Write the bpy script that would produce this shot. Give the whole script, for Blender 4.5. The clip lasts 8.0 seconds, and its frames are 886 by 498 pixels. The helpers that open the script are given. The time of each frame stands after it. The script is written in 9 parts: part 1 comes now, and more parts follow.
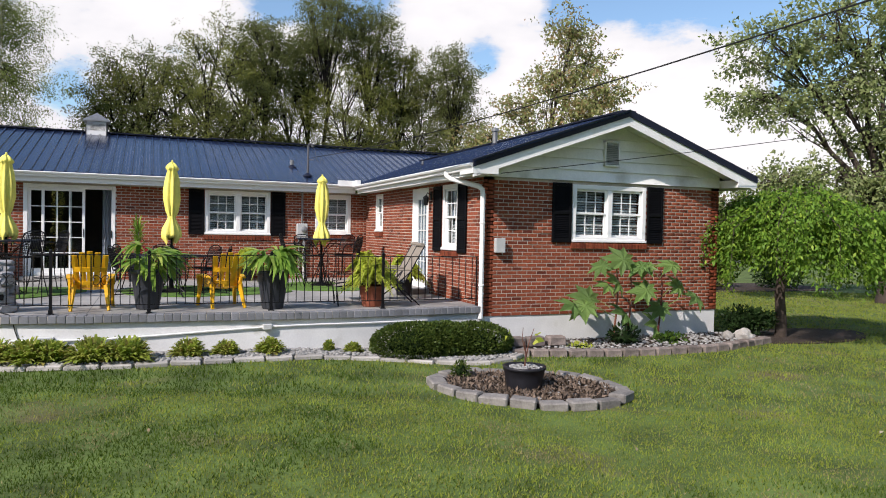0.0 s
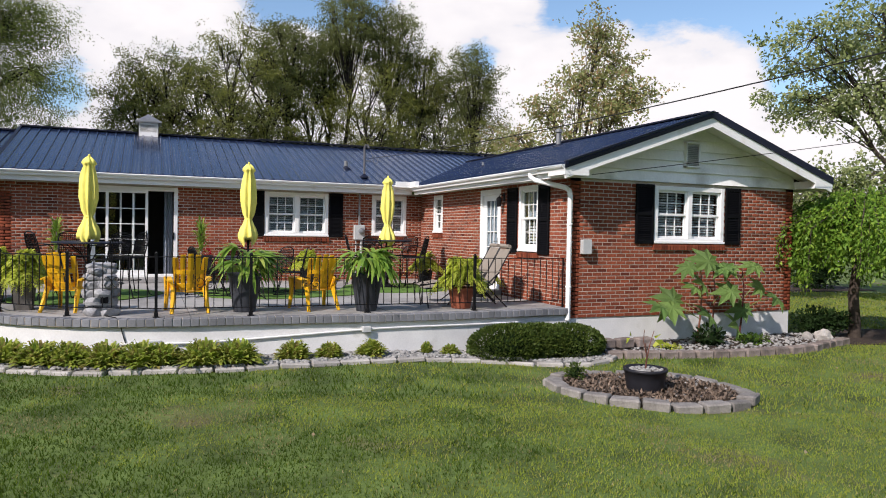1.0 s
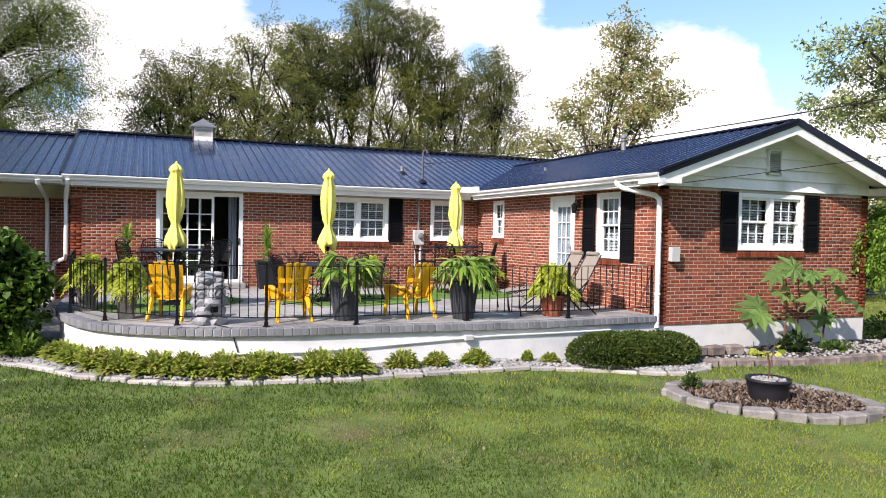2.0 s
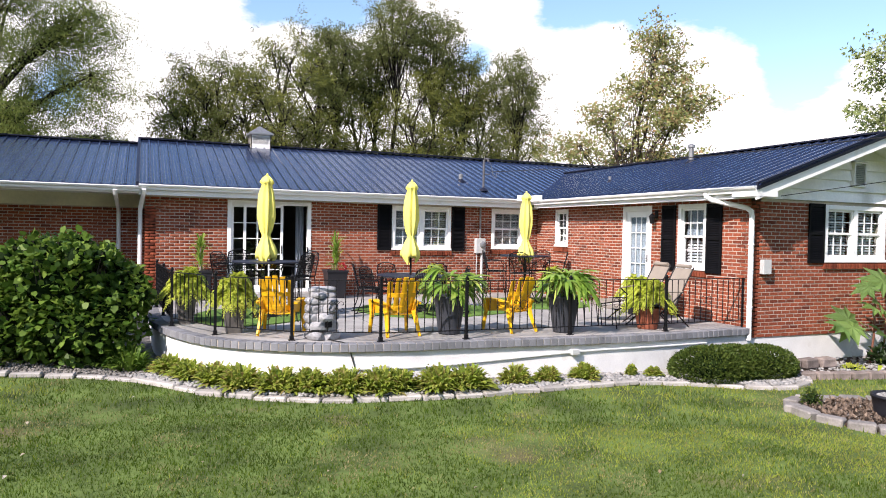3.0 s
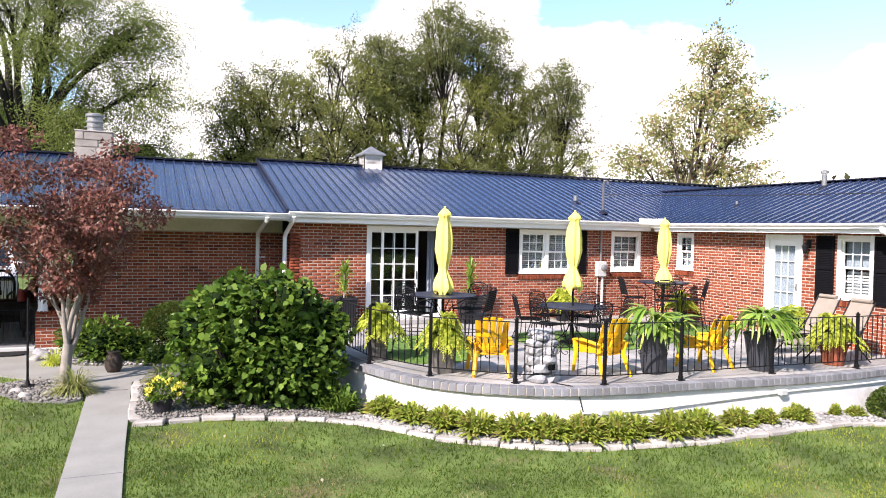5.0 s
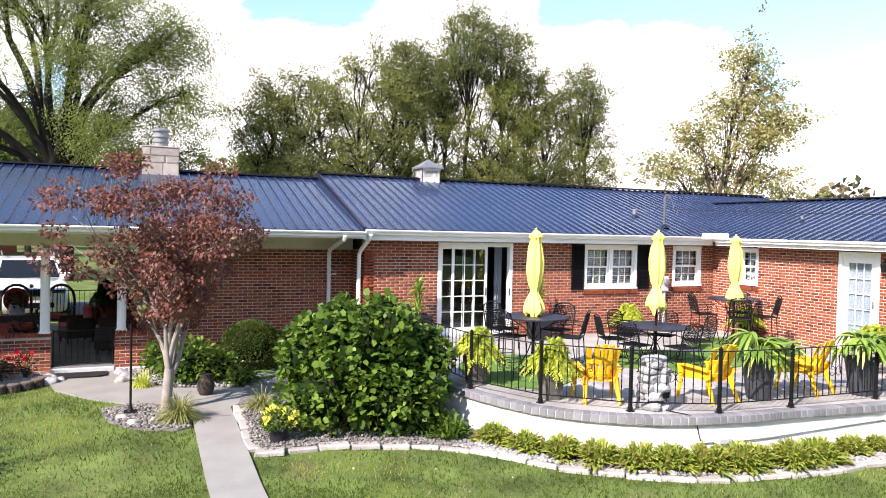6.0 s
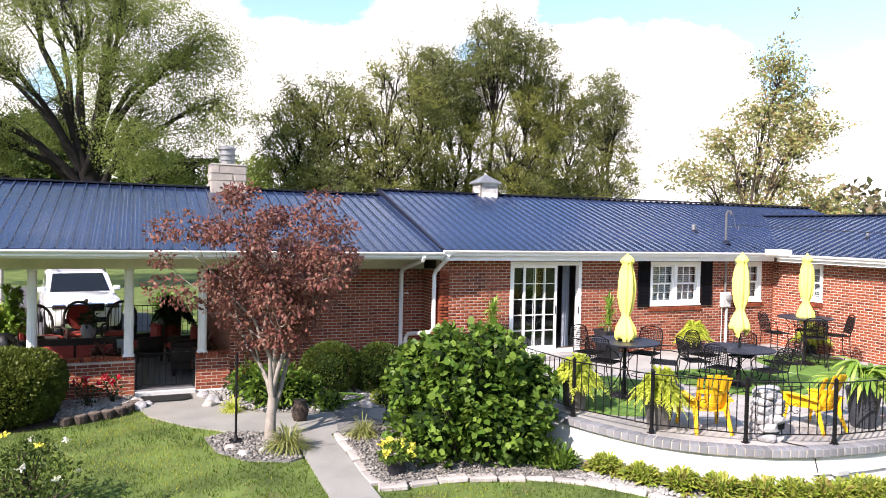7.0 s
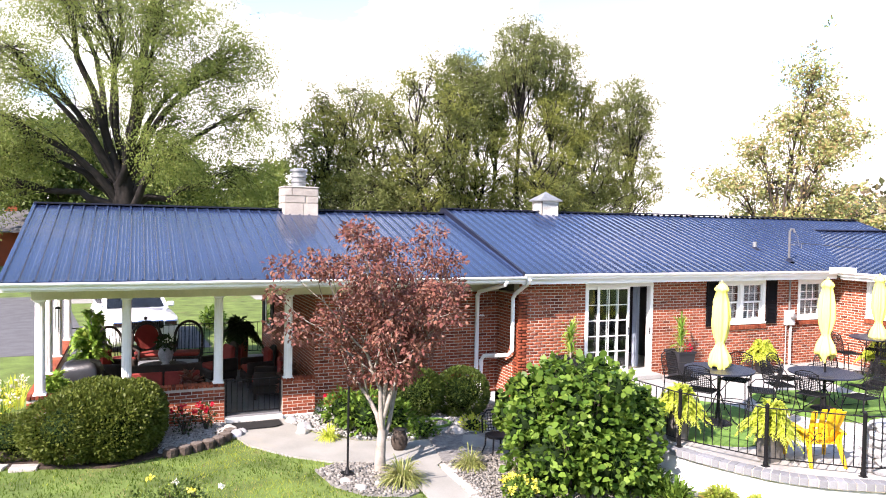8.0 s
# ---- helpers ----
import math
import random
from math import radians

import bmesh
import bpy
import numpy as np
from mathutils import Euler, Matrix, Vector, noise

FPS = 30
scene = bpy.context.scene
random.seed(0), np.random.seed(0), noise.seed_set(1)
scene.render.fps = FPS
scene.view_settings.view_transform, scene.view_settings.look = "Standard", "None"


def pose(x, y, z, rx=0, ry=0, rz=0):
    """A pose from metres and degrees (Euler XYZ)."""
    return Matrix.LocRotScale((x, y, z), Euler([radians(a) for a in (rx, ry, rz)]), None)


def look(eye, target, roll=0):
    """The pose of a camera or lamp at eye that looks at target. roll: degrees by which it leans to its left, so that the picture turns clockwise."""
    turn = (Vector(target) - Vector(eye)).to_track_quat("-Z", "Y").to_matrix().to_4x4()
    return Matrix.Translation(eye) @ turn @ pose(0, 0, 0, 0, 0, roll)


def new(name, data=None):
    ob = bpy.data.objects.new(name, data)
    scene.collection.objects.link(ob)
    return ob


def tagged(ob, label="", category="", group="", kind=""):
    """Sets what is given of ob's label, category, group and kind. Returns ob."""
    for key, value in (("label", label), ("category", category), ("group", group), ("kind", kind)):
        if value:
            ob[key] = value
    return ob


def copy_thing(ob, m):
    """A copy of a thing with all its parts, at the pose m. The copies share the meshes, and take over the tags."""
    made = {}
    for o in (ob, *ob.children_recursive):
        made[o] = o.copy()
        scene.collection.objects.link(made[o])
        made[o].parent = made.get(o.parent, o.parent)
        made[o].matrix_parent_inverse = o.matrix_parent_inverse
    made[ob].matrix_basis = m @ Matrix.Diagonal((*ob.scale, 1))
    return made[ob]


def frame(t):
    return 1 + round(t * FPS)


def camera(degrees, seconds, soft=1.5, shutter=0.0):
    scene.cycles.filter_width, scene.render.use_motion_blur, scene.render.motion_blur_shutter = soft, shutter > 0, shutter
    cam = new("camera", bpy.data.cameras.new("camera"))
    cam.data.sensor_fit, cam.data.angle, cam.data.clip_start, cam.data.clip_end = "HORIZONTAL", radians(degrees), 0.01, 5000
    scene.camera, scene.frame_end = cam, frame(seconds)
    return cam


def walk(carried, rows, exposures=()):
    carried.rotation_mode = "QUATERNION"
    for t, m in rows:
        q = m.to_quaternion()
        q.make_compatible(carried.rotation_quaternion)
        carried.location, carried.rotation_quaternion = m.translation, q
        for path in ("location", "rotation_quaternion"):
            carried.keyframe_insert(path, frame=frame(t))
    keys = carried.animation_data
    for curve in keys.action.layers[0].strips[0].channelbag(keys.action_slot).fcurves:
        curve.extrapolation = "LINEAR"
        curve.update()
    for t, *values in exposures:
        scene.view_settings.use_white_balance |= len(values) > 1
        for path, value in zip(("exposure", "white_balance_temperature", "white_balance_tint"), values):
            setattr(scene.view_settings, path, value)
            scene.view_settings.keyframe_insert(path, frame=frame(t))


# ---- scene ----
# camera and its walk
cam = camera(64.5, 8.0, 1.0)
PATH = [
    (0, (0.480, 0.348, 1.843), (4.305, 9.585, 1.599), 1.09),
    (0.5, (-0.229, 0.669, 1.824), (3.614, 9.898, 1.583), 1.03),
    (1, (-0.963, 0.984, 1.836), (2.898, 10.206, 1.598), 1.00),
    (1.5, (-1.714, 1.298, 1.876), (2.164, 10.513, 1.639), 1.00),
    (2.25, (-2.853, 1.772, 1.978), (1.048, 10.977, 1.744), 1.03),
    (3, (-3.992, 2.256, 2.123), (-0.071, 11.452, 1.890), 1.08),
    (3.5, (-4.746, 2.586, 2.240), (-0.813, 11.776, 2.006), 1.13),
    (4, (-5.494, 2.921, 2.371), (-1.549, 12.107, 2.135), 1.17),
    (4.5, (-6.235, 3.262, 2.515), (-2.280, 12.443, 2.277), 1.22),
    (5.25, (-7.337, 3.780, 2.759), (-3.370, 12.956, 2.512), 1.27),
    (6, (-8.438, 4.300, 3.036), (-4.462, 13.472, 2.778), 1.28),
    (6.5, (-9.180, 4.643, 3.242), (-5.200, 13.813, 2.974), 1.27),
    (7, (-9.937, 4.978, 3.469), (-5.954, 14.146, 3.187), 1.23),
    (7.5, (-10.717, 5.300, 3.718), (-6.734, 14.468, 3.422), 1.16),
    (8, (-11.531, 5.605, 3.995), (-7.549, 14.773, 3.681), 1.05),
]
EXPOSURES = [(0, -0.25, 6550, 15), (0.5, -0.31, 6560, 15), (1, -0.29, 6580, 16), (1.5, 0.04, 6600, 17), (3, 0.32, 6650, 19), (3.5, 0.28, 6660, 19), (4, 0.24, 6680, 19),
             (4.5, 0.5, 6700, 20), (6, 0.8, 6750, 20), (6.5, 0.76, 6760, 20), (7, 0.78, 6770, 20), (7.5, 0.9, 6780, 21), (8, 1.28, 6800, 22)]
walk(cam, [(t, look(eye, target, roll)) for t, eye, target, roll in PATH], EXPOSURES)

# sun and sky
SUN_EL, SUN_X, SUN_Y = radians(39), -0.885, -0.466
sun_data = bpy.data.lights.new("sun", "SUN")
sun_data.energy, sun_data.angle, sun_data.color = 6.4, radians(0.6), (1.0, 0.935, 0.88)
sun = new("sun", sun_data)
sun.matrix_world = look((0, 0, 0), (-SUN_X * math.cos(SUN_EL), -SUN_Y * math.cos(SUN_EL), -math.sin(SUN_EL)))

world = bpy.data.worlds.new("sky")
scene.world = world
world.use_nodes = True
wt = world.node_tree
for n in list(wt.nodes):
    wt.nodes.remove(n)
w_out = wt.nodes.new("ShaderNodeOutputWorld")
w_bg = wt.nodes.new("ShaderNodeBackground")
w_sky = wt.nodes.new("ShaderNodeTexSky")
w_sky.sky_type, w_sky.sun_disc = "NISHITA", False
w_sky.sun_elevation, w_sky.sun_rotation = SUN_EL, math.atan2(SUN_X, SUN_Y)
w_sky.air_density, w_sky.dust_density = 1.0, 0.6
w_co = wt.nodes.new("ShaderNodeTexCoord")
w_map = wt.nodes.new("ShaderNodeMapping")
w_map.inputs["Location"].default_value = (0.35, 0.1, 0.0)
w_map.inputs["Scale"].default_value = (1.0, 1.0, 2.2)
w_no = wt.nodes.new("ShaderNodeTexNoise")
w_no.inputs["Scale"].default_value, w_no.inputs["Detail"].default_value, w_no.inputs["Roughness"].default_value = 3.4, 12.0, 0.64
# heaped clouds stand closer together towards the horizon
w_sep = wt.nodes.new("ShaderNodeSeparateXYZ")
w_low = wt.nodes.new("ShaderNodeMapRange")
w_low.inputs["From Min"].default_value, w_low.inputs["From Max"].default_value = 0.0, 0.8
w_low.inputs["To Min"].default_value, w_low.inputs["To Max"].default_value = 0.16, -0.27
w_add = wt.nodes.new("ShaderNodeMath")
w_ra = wt.nodes.new("ShaderNodeValToRGB")
w_ra.color_ramp.elements[0].position, w_ra.color_ramp.elements[1].position = 0.49, 0.60
w_shade = wt.nodes.new("ShaderNodeValToRGB")
w_shade.color_ramp.elements[0].position, w_shade.color_ramp.elements[1].position = 0.5, 0.72
w_shade.color_ramp.elements[0].color, w_shade.color_ramp.elements[1].color = (0.80, 0.82, 0.86, 1), (1, 1, 1, 1)
w_gain = wt.nodes.new("ShaderNodeMix")
w_gain.data_type, w_gain.blend_type = "RGBA", "MULTIPLY"
w_gain.inputs["Factor"].default_value = 1.0
w_gain.inputs["B"].default_value = (12.2, 12.2, 12.2, 1)
w_mix = wt.nodes.new("ShaderNodeMix")
w_mix.data_type = "RGBA"
wl = wt.links.new
wl(w_co.outputs["Generated"], w_map.inputs["Vector"])
wl(w_co.outputs["Generated"], w_sep.inputs[0])
wl(w_sep.outputs["Z"], w_low.inputs["Value"])
wl(w_map.outputs["Vector"], w_no.inputs["Vector"])
wl(w_no.outputs["Fac"], w_add.inputs[0])
wl(w_low.outputs[0], w_add.inputs[1])
# a bank of cloud stands over the house, with clear gaps in it: (direction, radius, amount)
w_sum = w_add.outputs[0]
for way, reach, amount in (((0.35, 0.91, 0.2), 0.95, 0.21), ((0.226, 0.923, 0.33), 0.13, -0.34), ((0.13, 0.945, 0.30), 0.07, -0.24), ((0.575, 0.759, 0.34), 0.13, -0.34), ((0.673, 0.683, 0.32), 0.14, -0.36),
                           ((0.76, 0.601, 0.30), 0.14, -0.36), ((-0.092, 0.979, 0.17), 0.065, -0.26), ((0.743, 0.64, 0.19), 0.08, -0.3), ((0.421, 0.876, 0.24), 0.05, -0.24), ((0.51, 0.81, 0.31), 0.06, -0.24)):
    w_dist = wt.nodes.new("ShaderNodeVectorMath")
    w_dist.operation = "DISTANCE"
    w_dist.inputs[1].default_value = way
    w_fall = wt.nodes.new("ShaderNodeMapRange")
    w_fall.interpolation_type = "SMOOTHSTEP"
    w_fall.inputs["From Min"].default_value, w_fall.inputs["From Max"].default_value = 0.0, reach
    w_fall.inputs["To Min"].default_value, w_fall.inputs["To Max"].default_value = amount, 0.0
    w_plus = wt.nodes.new("ShaderNodeMath")
    wl(w_co.outputs["Generated"], w_dist.inputs[0])
    wl(w_dist.outputs["Value"], w_fall.inputs["Value"])
    wl(w_sum, w_plus.inputs[0])
    wl(w_fall.outputs[0], w_plus.inputs[1])
    w_sum = w_plus.outputs[0]
wl(w_sum, w_ra.inputs["Fac"])
wl(w_sum, w_shade.inputs["Fac"])
wl(w_shade.outputs["Color"], w_gain.inputs["A"])
wl(w_ra.outputs["Color"], w_mix.inputs["Factor"])
w_clear = wt.nodes.new("ShaderNodeMix")
w_clear.data_type, w_clear.blend_type = "RGBA", "MULTIPLY"
w_clear.inputs["Factor"].default_value = 1.0
w_clear.inputs["B"].default_value = (1.75, 1.98, 2.05, 1)
wl(w_sky.outputs["Color"], w_clear.inputs["A"])
wl(w_clear.outputs["Result"], w_mix.inputs["A"])
wl(w_gain.outputs["Result"], w_mix.inputs["B"])
wl(w_mix.outputs["Result"], w_bg.inputs["Color"])
w_bg.inputs["Strength"].default_value = 0.1
wt.links.new(w_bg.outputs["Background"], w_out.inputs["Surface"])

# ---- materials ----
def ramp_colors(base, spread):
    dark = tuple(max(0.0, c * (1 - spread)) for c in base)
    light = tuple(min(1.0, c * (1 + spread)) for c in base)
    return dark, light


def surface(name, base, rough=0.7, metal=0.0, spread=0.2, scale=6.0, fine=60.0, bump=0.15, vary=0.0, other=None, coat=0.0, leaf=0.0, spec=0.3, stain=None):
    """A painted or natural surface: two scales of tone, fine relief, and variation from piece to piece."""
    m = bpy.data.materials.new(name)
    m.use_nodes = True
    nt = m.node_tree
    b = nt.nodes["Principled BSDF"]
    L = nt.links.new
    co = nt.nodes.new("ShaderNodeTexCoord")
    n1 = nt.nodes.new("ShaderNodeTexNoise")
    n1.inputs["Scale"].default_value, n1.inputs["Detail"].default_value = scale, 5.0
    L(co.outputs["Object"], n1.inputs["Vector"])
    n2 = nt.nodes.new("ShaderNodeTexNoise")
    n2.inputs["Scale"].default_value, n2.inputs["Detail"].default_value = fine, 3.0
    L(co.outputs["Object"], n2.inputs["Vector"])
    add = nt.nodes.new("ShaderNodeMath")
    add.operation = "ADD"
    half = nt.nodes.new("ShaderNodeMath")
    half.operation = "MULTIPLY"
    half.inputs[1].default_value = 0.45
    L(n2.outputs["Fac"], half.inputs[0])
    L(n1.outputs["Fac"], add.inputs[0])
    L(half.outputs[0], add.inputs[1])
    fac = add.outputs[0]
    rp = nt.nodes.new("ShaderNodeValToRGB")
    dark, light = ramp_colors(base, spread)
    rp.color_ramp.elements[0].position, rp.color_ramp.elements[1].position = 0.45, 1.0
    rp.color_ramp.elements[0].color, rp.color_ramp.elements[1].color = (*dark, 1), (*light, 1)
    L(fac, rp.inputs["Fac"])
    col = rp.outputs["Color"]
    if vary or other:
        oi = nt.nodes.new("ShaderNodeObjectInfo")
        ge = nt.nodes.new("ShaderNodeNewGeometry")
        s = nt.nodes.new("ShaderNodeMath")
        s.operation = "ADD"
        L(oi.outputs["Random"], s.inputs[0])
        L(ge.outputs["Random Per Island"], s.inputs[1])
        f = nt.nodes.new("ShaderNodeMath")
        f.operation = "FRACT"
        L(s.outputs[0], f.inputs[0])
        rnd = f.outputs[0]
        if other:
            r2 = nt.nodes.new("ShaderNodeValToRGB")
            els = r2.color_ramp.elements
            els[0].color, els[1].color = (*other[0], 1), (*other[-1], 1)
            for i, c in enumerate(other[1:-1]):
                e = els.new((i + 1) / (len(other) - 1))
                e.color = (*c, 1)
            L(rnd, r2.inputs["Fac"])
            mx = nt.nodes.new("ShaderNodeMix")
            mx.data_type, mx.blend_type = "RGBA", "MULTIPLY"
            mx.inputs["Factor"].default_value = 1.0
            L(col, mx.inputs["A"])
            L(r2.outputs["Color"], mx.inputs["B"])
            col = mx.outputs["Result"]
        if vary:
            mr = nt.nodes.new("ShaderNodeMapRange")
            mr.inputs["To Min"].default_value, mr.inputs["To Max"].default_value = 1 - vary, 1 + vary
            L(rnd, mr.inputs["Value"])
            hs = nt.nodes.new("ShaderNodeHueSaturation")
            L(mr.outputs[0], hs.inputs["Value"])
            L(col, hs.inputs["Color"])
            col = hs.outputs["Color"]
    if stain:
        n3 = nt.nodes.new("ShaderNodeTexNoise")
        n3.inputs["Scale"].default_value, n3.inputs["Detail"].default_value = stain[1], 6.0
        L(co.outputs["Object"], n3.inputs["Vector"])
        r3 = nt.nodes.new("ShaderNodeValToRGB")
        r3.color_ramp.elements[0].position, r3.color_ramp.elements[1].position = stain[2], stain[2] + 0.16
        L(n3.outputs["Fac"], r3.inputs["Fac"])
        m3 = nt.nodes.new("ShaderNodeMix")
        m3.data_type = "RGBA"
        m3.inputs["B"].default_value = (*stain[0], 1)
        L(r3.outputs["Color"], m3.inputs["Factor"])
        L(col, m3.inputs["A"])
        col = m3.outputs["Result"]
    L(col, b.inputs["Base Color"])
    b.inputs["Roughness"].default_value, b.inputs["Metallic"].default_value = rough, metal
    b.inputs["Specular IOR Level"].default_value = spec
    b.inputs["Coat Weight"].default_value = coat
    if bump:
        bp = nt.nodes.new("ShaderNodeBump")
        bp.inputs["Strength"].default_value, bp.inputs["Distance"].default_value = bump, 0.01
        L(n2.outputs["Fac"], bp.inputs["Height"])
        L(bp.outputs["Normal"], b.inputs["Normal"])
    if leaf:
        tr = nt.nodes.new("ShaderNodeBsdfTranslucent")
        L(col, tr.inputs["Color"])
        ms = nt.nodes.new("ShaderNodeMixShader")
        ms.inputs["Fac"].default_value = leaf
        L(b.outputs["BSDF"], ms.inputs[1])
        L(tr.outputs["BSDF"], ms.inputs[2])
        L(ms.outputs[0], nt.nodes["Material Output"].inputs["Surface"])
    return m


def glass(name, tint=(0.9, 0.95, 0.95), mirror=0.25):
    """Window glass: a clear pane with a sky reflection."""
    m = bpy.data.materials.new(name)
    m.use_nodes = True
    nt = m.node_tree
    nt.nodes.remove(nt.nodes["Principled BSDF"])
    t = nt.nodes.new("ShaderNodeBsdfTransparent")
    t.inputs["Color"].default_value = (*tint, 1)
    g = nt.nodes.new("ShaderNodeBsdfGlossy")
    g.inputs["Roughness"].default_value = 0.03
    ms = nt.nodes.new("ShaderNodeMixShader")
    ms.inputs["Fac"].default_value = mirror
    nt.links.new(t.outputs[0], ms.inputs[1])
    nt.links.new(g.outputs[0], ms.inputs[2])
    nt.links.new(ms.outputs[0], nt.nodes["Material Output"].inputs["Surface"])
    return m


M_BRICK = surface("brick_red", (0.240, 0.062, 0.029), 0.85, spread=0.3, scale=14, fine=160, bump=0.35,
                  other=[(0.50, 0.42, 0.45), (0.78, 0.68, 0.64), (0.98, 0.92, 0.88), (1.0, 1.0, 1.0), (1.12, 1.02, 0.95), (0.82, 0.74, 0.7), (1.1, 1.12, 1.1), (0.62, 0.56, 0.58)], vary=0.12)
M_MORTAR = surface("mortar", (0.44, 0.385, 0.32), 0.95, spread=0.25, scale=3, fine=90, bump=0.4)
M_ROOF = surface("blue_metal_roof", (0.013, 0.022, 0.054), 0.24, spread=0.25, scale=0.8, fine=5, bump=0.03, spec=0.65, coat=0.26)
M_ROOFTRIM = surface("dark_roof_trim", (0.010, 0.012, 0.025), 0.4, spread=0.15, bump=0.02)
M_WHITE = surface("white_paint", (0.80, 0.80, 0.78), 0.45, spread=0.06, scale=2.5, fine=30, bump=0.04, stain=((0.62, 0.60, 0.52), 2.2, 0.62))
M_VINYL = surface("white_vinyl", (0.82, 0.82, 0.80), 0.35, spread=0.05, scale=3, fine=30, bump=0.02)
M_SIDING = surface("gable_siding", (0.78, 0.78, 0.76), 0.55, spread=0.12, scale=2, fine=25, bump=0.05, vary=0.1, stain=((0.50, 0.49, 0.44), 1.4, 0.56))
M_FRIEZE = surface("cream_frieze", (0.66, 0.63, 0.48), 0.5, spread=0.12, scale=2.5, fine=20, bump=0.04)
M_SOFFIT = surface("soffit_white", (0.70, 0.70, 0.66), 0.6, spread=0.08)
M_BLACK = surface("black_shutter", (0.004, 0.004, 0.005), 0.6, spread=0.3, bump=0.05, spec=0.12)
M_IRON = surface("black_iron", (0.007, 0.007, 0.008), 0.5, spec=0.2, spread=0.3, fine=90, bump=0.1)
M_GLASS = glass("window_glass", (0.80, 0.84, 0.84), 0.05)
M_BLIND = surface("white_blind", (0.82, 0.83, 0.84), 0.5, spread=0.06)
# white curtains: the panes' blue-grey reflected tone is put into their colour
M_CURTAIN = surface("sheer_curtain", (0.40, 0.45, 0.52), 0.8, spread=0.08)
# dimness of the rooms is put into this wall colour
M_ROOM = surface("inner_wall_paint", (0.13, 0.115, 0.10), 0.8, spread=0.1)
M_FOUND = surface("painted_foundation", (0.68, 0.68, 0.665), 0.7, spread=0.14, scale=2.0, fine=40, bump=0.2, stain=((0.42, 0.40, 0.35), 1.9, 0.60))
M_SLAB = surface("patio_concrete", (0.31, 0.302, 0.286), 0.75, spread=0.32, scale=1.2, fine=30, bump=0.15, stain=((0.38, 0.37, 0.345), 0.9, 0.56))
M_CAP = surface("patio_cap_stone", (0.17, 0.175, 0.185), 0.8, spread=0.35, scale=5, fine=50, bump=0.35, vary=0.2, stain=((0.34, 0.33, 0.31), 3.0, 0.58))
M_PATH = surface("path_concrete", (0.235, 0.232, 0.21), 0.85, spread=0.16, scale=2, fine=45, bump=0.2, stain=((0.27, 0.25, 0.21), 1.3, 0.62))
M_TURF = surface("artificial_turf", (0.10, 0.19, 0.035), 0.9, spread=0.25, scale=8, fine=150, bump=0.5)
M_SOIL = surface("mulch_soil", (0.045, 0.032, 0.024), 0.95, spread=0.5, scale=10, fine=70, bump=0.9)
M_GRIT = surface("fine_grit", (0.17, 0.165, 0.155), 0.95, spread=0.45, scale=14, fine=90, bump=0.9)
M_MAST = surface("dull_grey_pipe", (0.10, 0.10, 0.105), 0.6, spread=0.25)
M_GRAVEL = surface("white_gravel", (0.265, 0.26, 0.245), 0.9, spread=0.25, scale=9, fine=60, bump=0.4, vary=0.3)
M_PEAGRAVEL = surface("grey_gravel", (0.17, 0.16, 0.142), 0.9, spread=0.35, scale=9, fine=60, bump=0.4, vary=0.4)
M_EDGE = surface("edging_stone", (0.357, 0.336, 0.306), 0.9, spread=0.25, scale=5, fine=55, bump=0.5, vary=0.16)
M_RETAIN = surface("retaining_block", (0.20, 0.165, 0.145), 0.9, spread=0.4, scale=7, fine=60, bump=0.6, vary=0.25)
M_RINGTOP = surface("weathered_block", (0.205, 0.19, 0.172), 0.92, spread=0.4, scale=6, fine=50, bump=0.6, vary=0.18)
M_YELLOW = surface("yellow_plastic", (0.78, 0.42, 0.012), 0.42, spread=0.1, scale=4, fine=30, bump=0.03)
M_CANVAS = surface("yellow_canvas", (0.86, 0.78, 0.17), 0.8, spread=0.14, scale=5, fine=120, bump=0.15)
M_POT = surface("dark_planter", (0.018, 0.018, 0.022), 0.45, spread=0.25, scale=5, fine=50, bump=0.08)
M_GREYPOT = surface("weathered_grey_pot", (0.115, 0.108, 0.10), 0.7, spread=0.35, scale=7, fine=50, bump=0.15)
M_SLATEPOT = surface("slate_planter", (0.042, 0.046, 0.055), 0.5, spread=0.2, scale=4, fine=40, bump=0.05)
M_TERRA = surface("terracotta", (0.25, 0.075, 0.04), 0.8, spread=0.25)
M_ROCK = surface("grey_rock", (0.304, 0.304, 0.308), 0.9, spread=0.4, scale=5, fine=40, bump=0.5, vary=0.15)
M_TAN = surface("tan_sling", (0.260, 0.223, 0.180), 0.8, spread=0.12, fine=120)
M_BARK = surface("dark_bark", (0.055, 0.042, 0.033), 0.95, spread=0.45, scale=6, fine=35, bump=0.9)
M_BARKDARK = surface("dark_bark", (0.021, 0.018, 0.016), 0.95, spread=0.4, scale=3, fine=25, bump=0.6)
M_BARKLIGHT = surface("light_bark", (0.25, 0.225, 0.195), 0.9, spread=0.35, scale=6, fine=35, bump=0.6)
M_CHIM = surface("chimney_stone", (0.33, 0.30, 0.265), 0.9, spread=0.2, scale=4, fine=40, bump=0.4, vary=0.12)
M_STEEL = surface("galvanised_steel", (0.273, 0.280, 0.280), 0.45, metal=0.6, spread=0.25, scale=5, fine=40)
M_GREYBOX = surface("grey_box", (0.48, 0.49, 0.48), 0.5, spread=0.08)
M_WOODW = surface("weathered_wood", (0.42, 0.38, 0.33), 0.9, spread=0.35, scale=8, fine=60, bump=0.3)
M_ASPHALT = surface("asphalt", (0.085, 0.085, 0.09), 0.9, spread=0.25, scale=2, fine=70, bump=0.4)
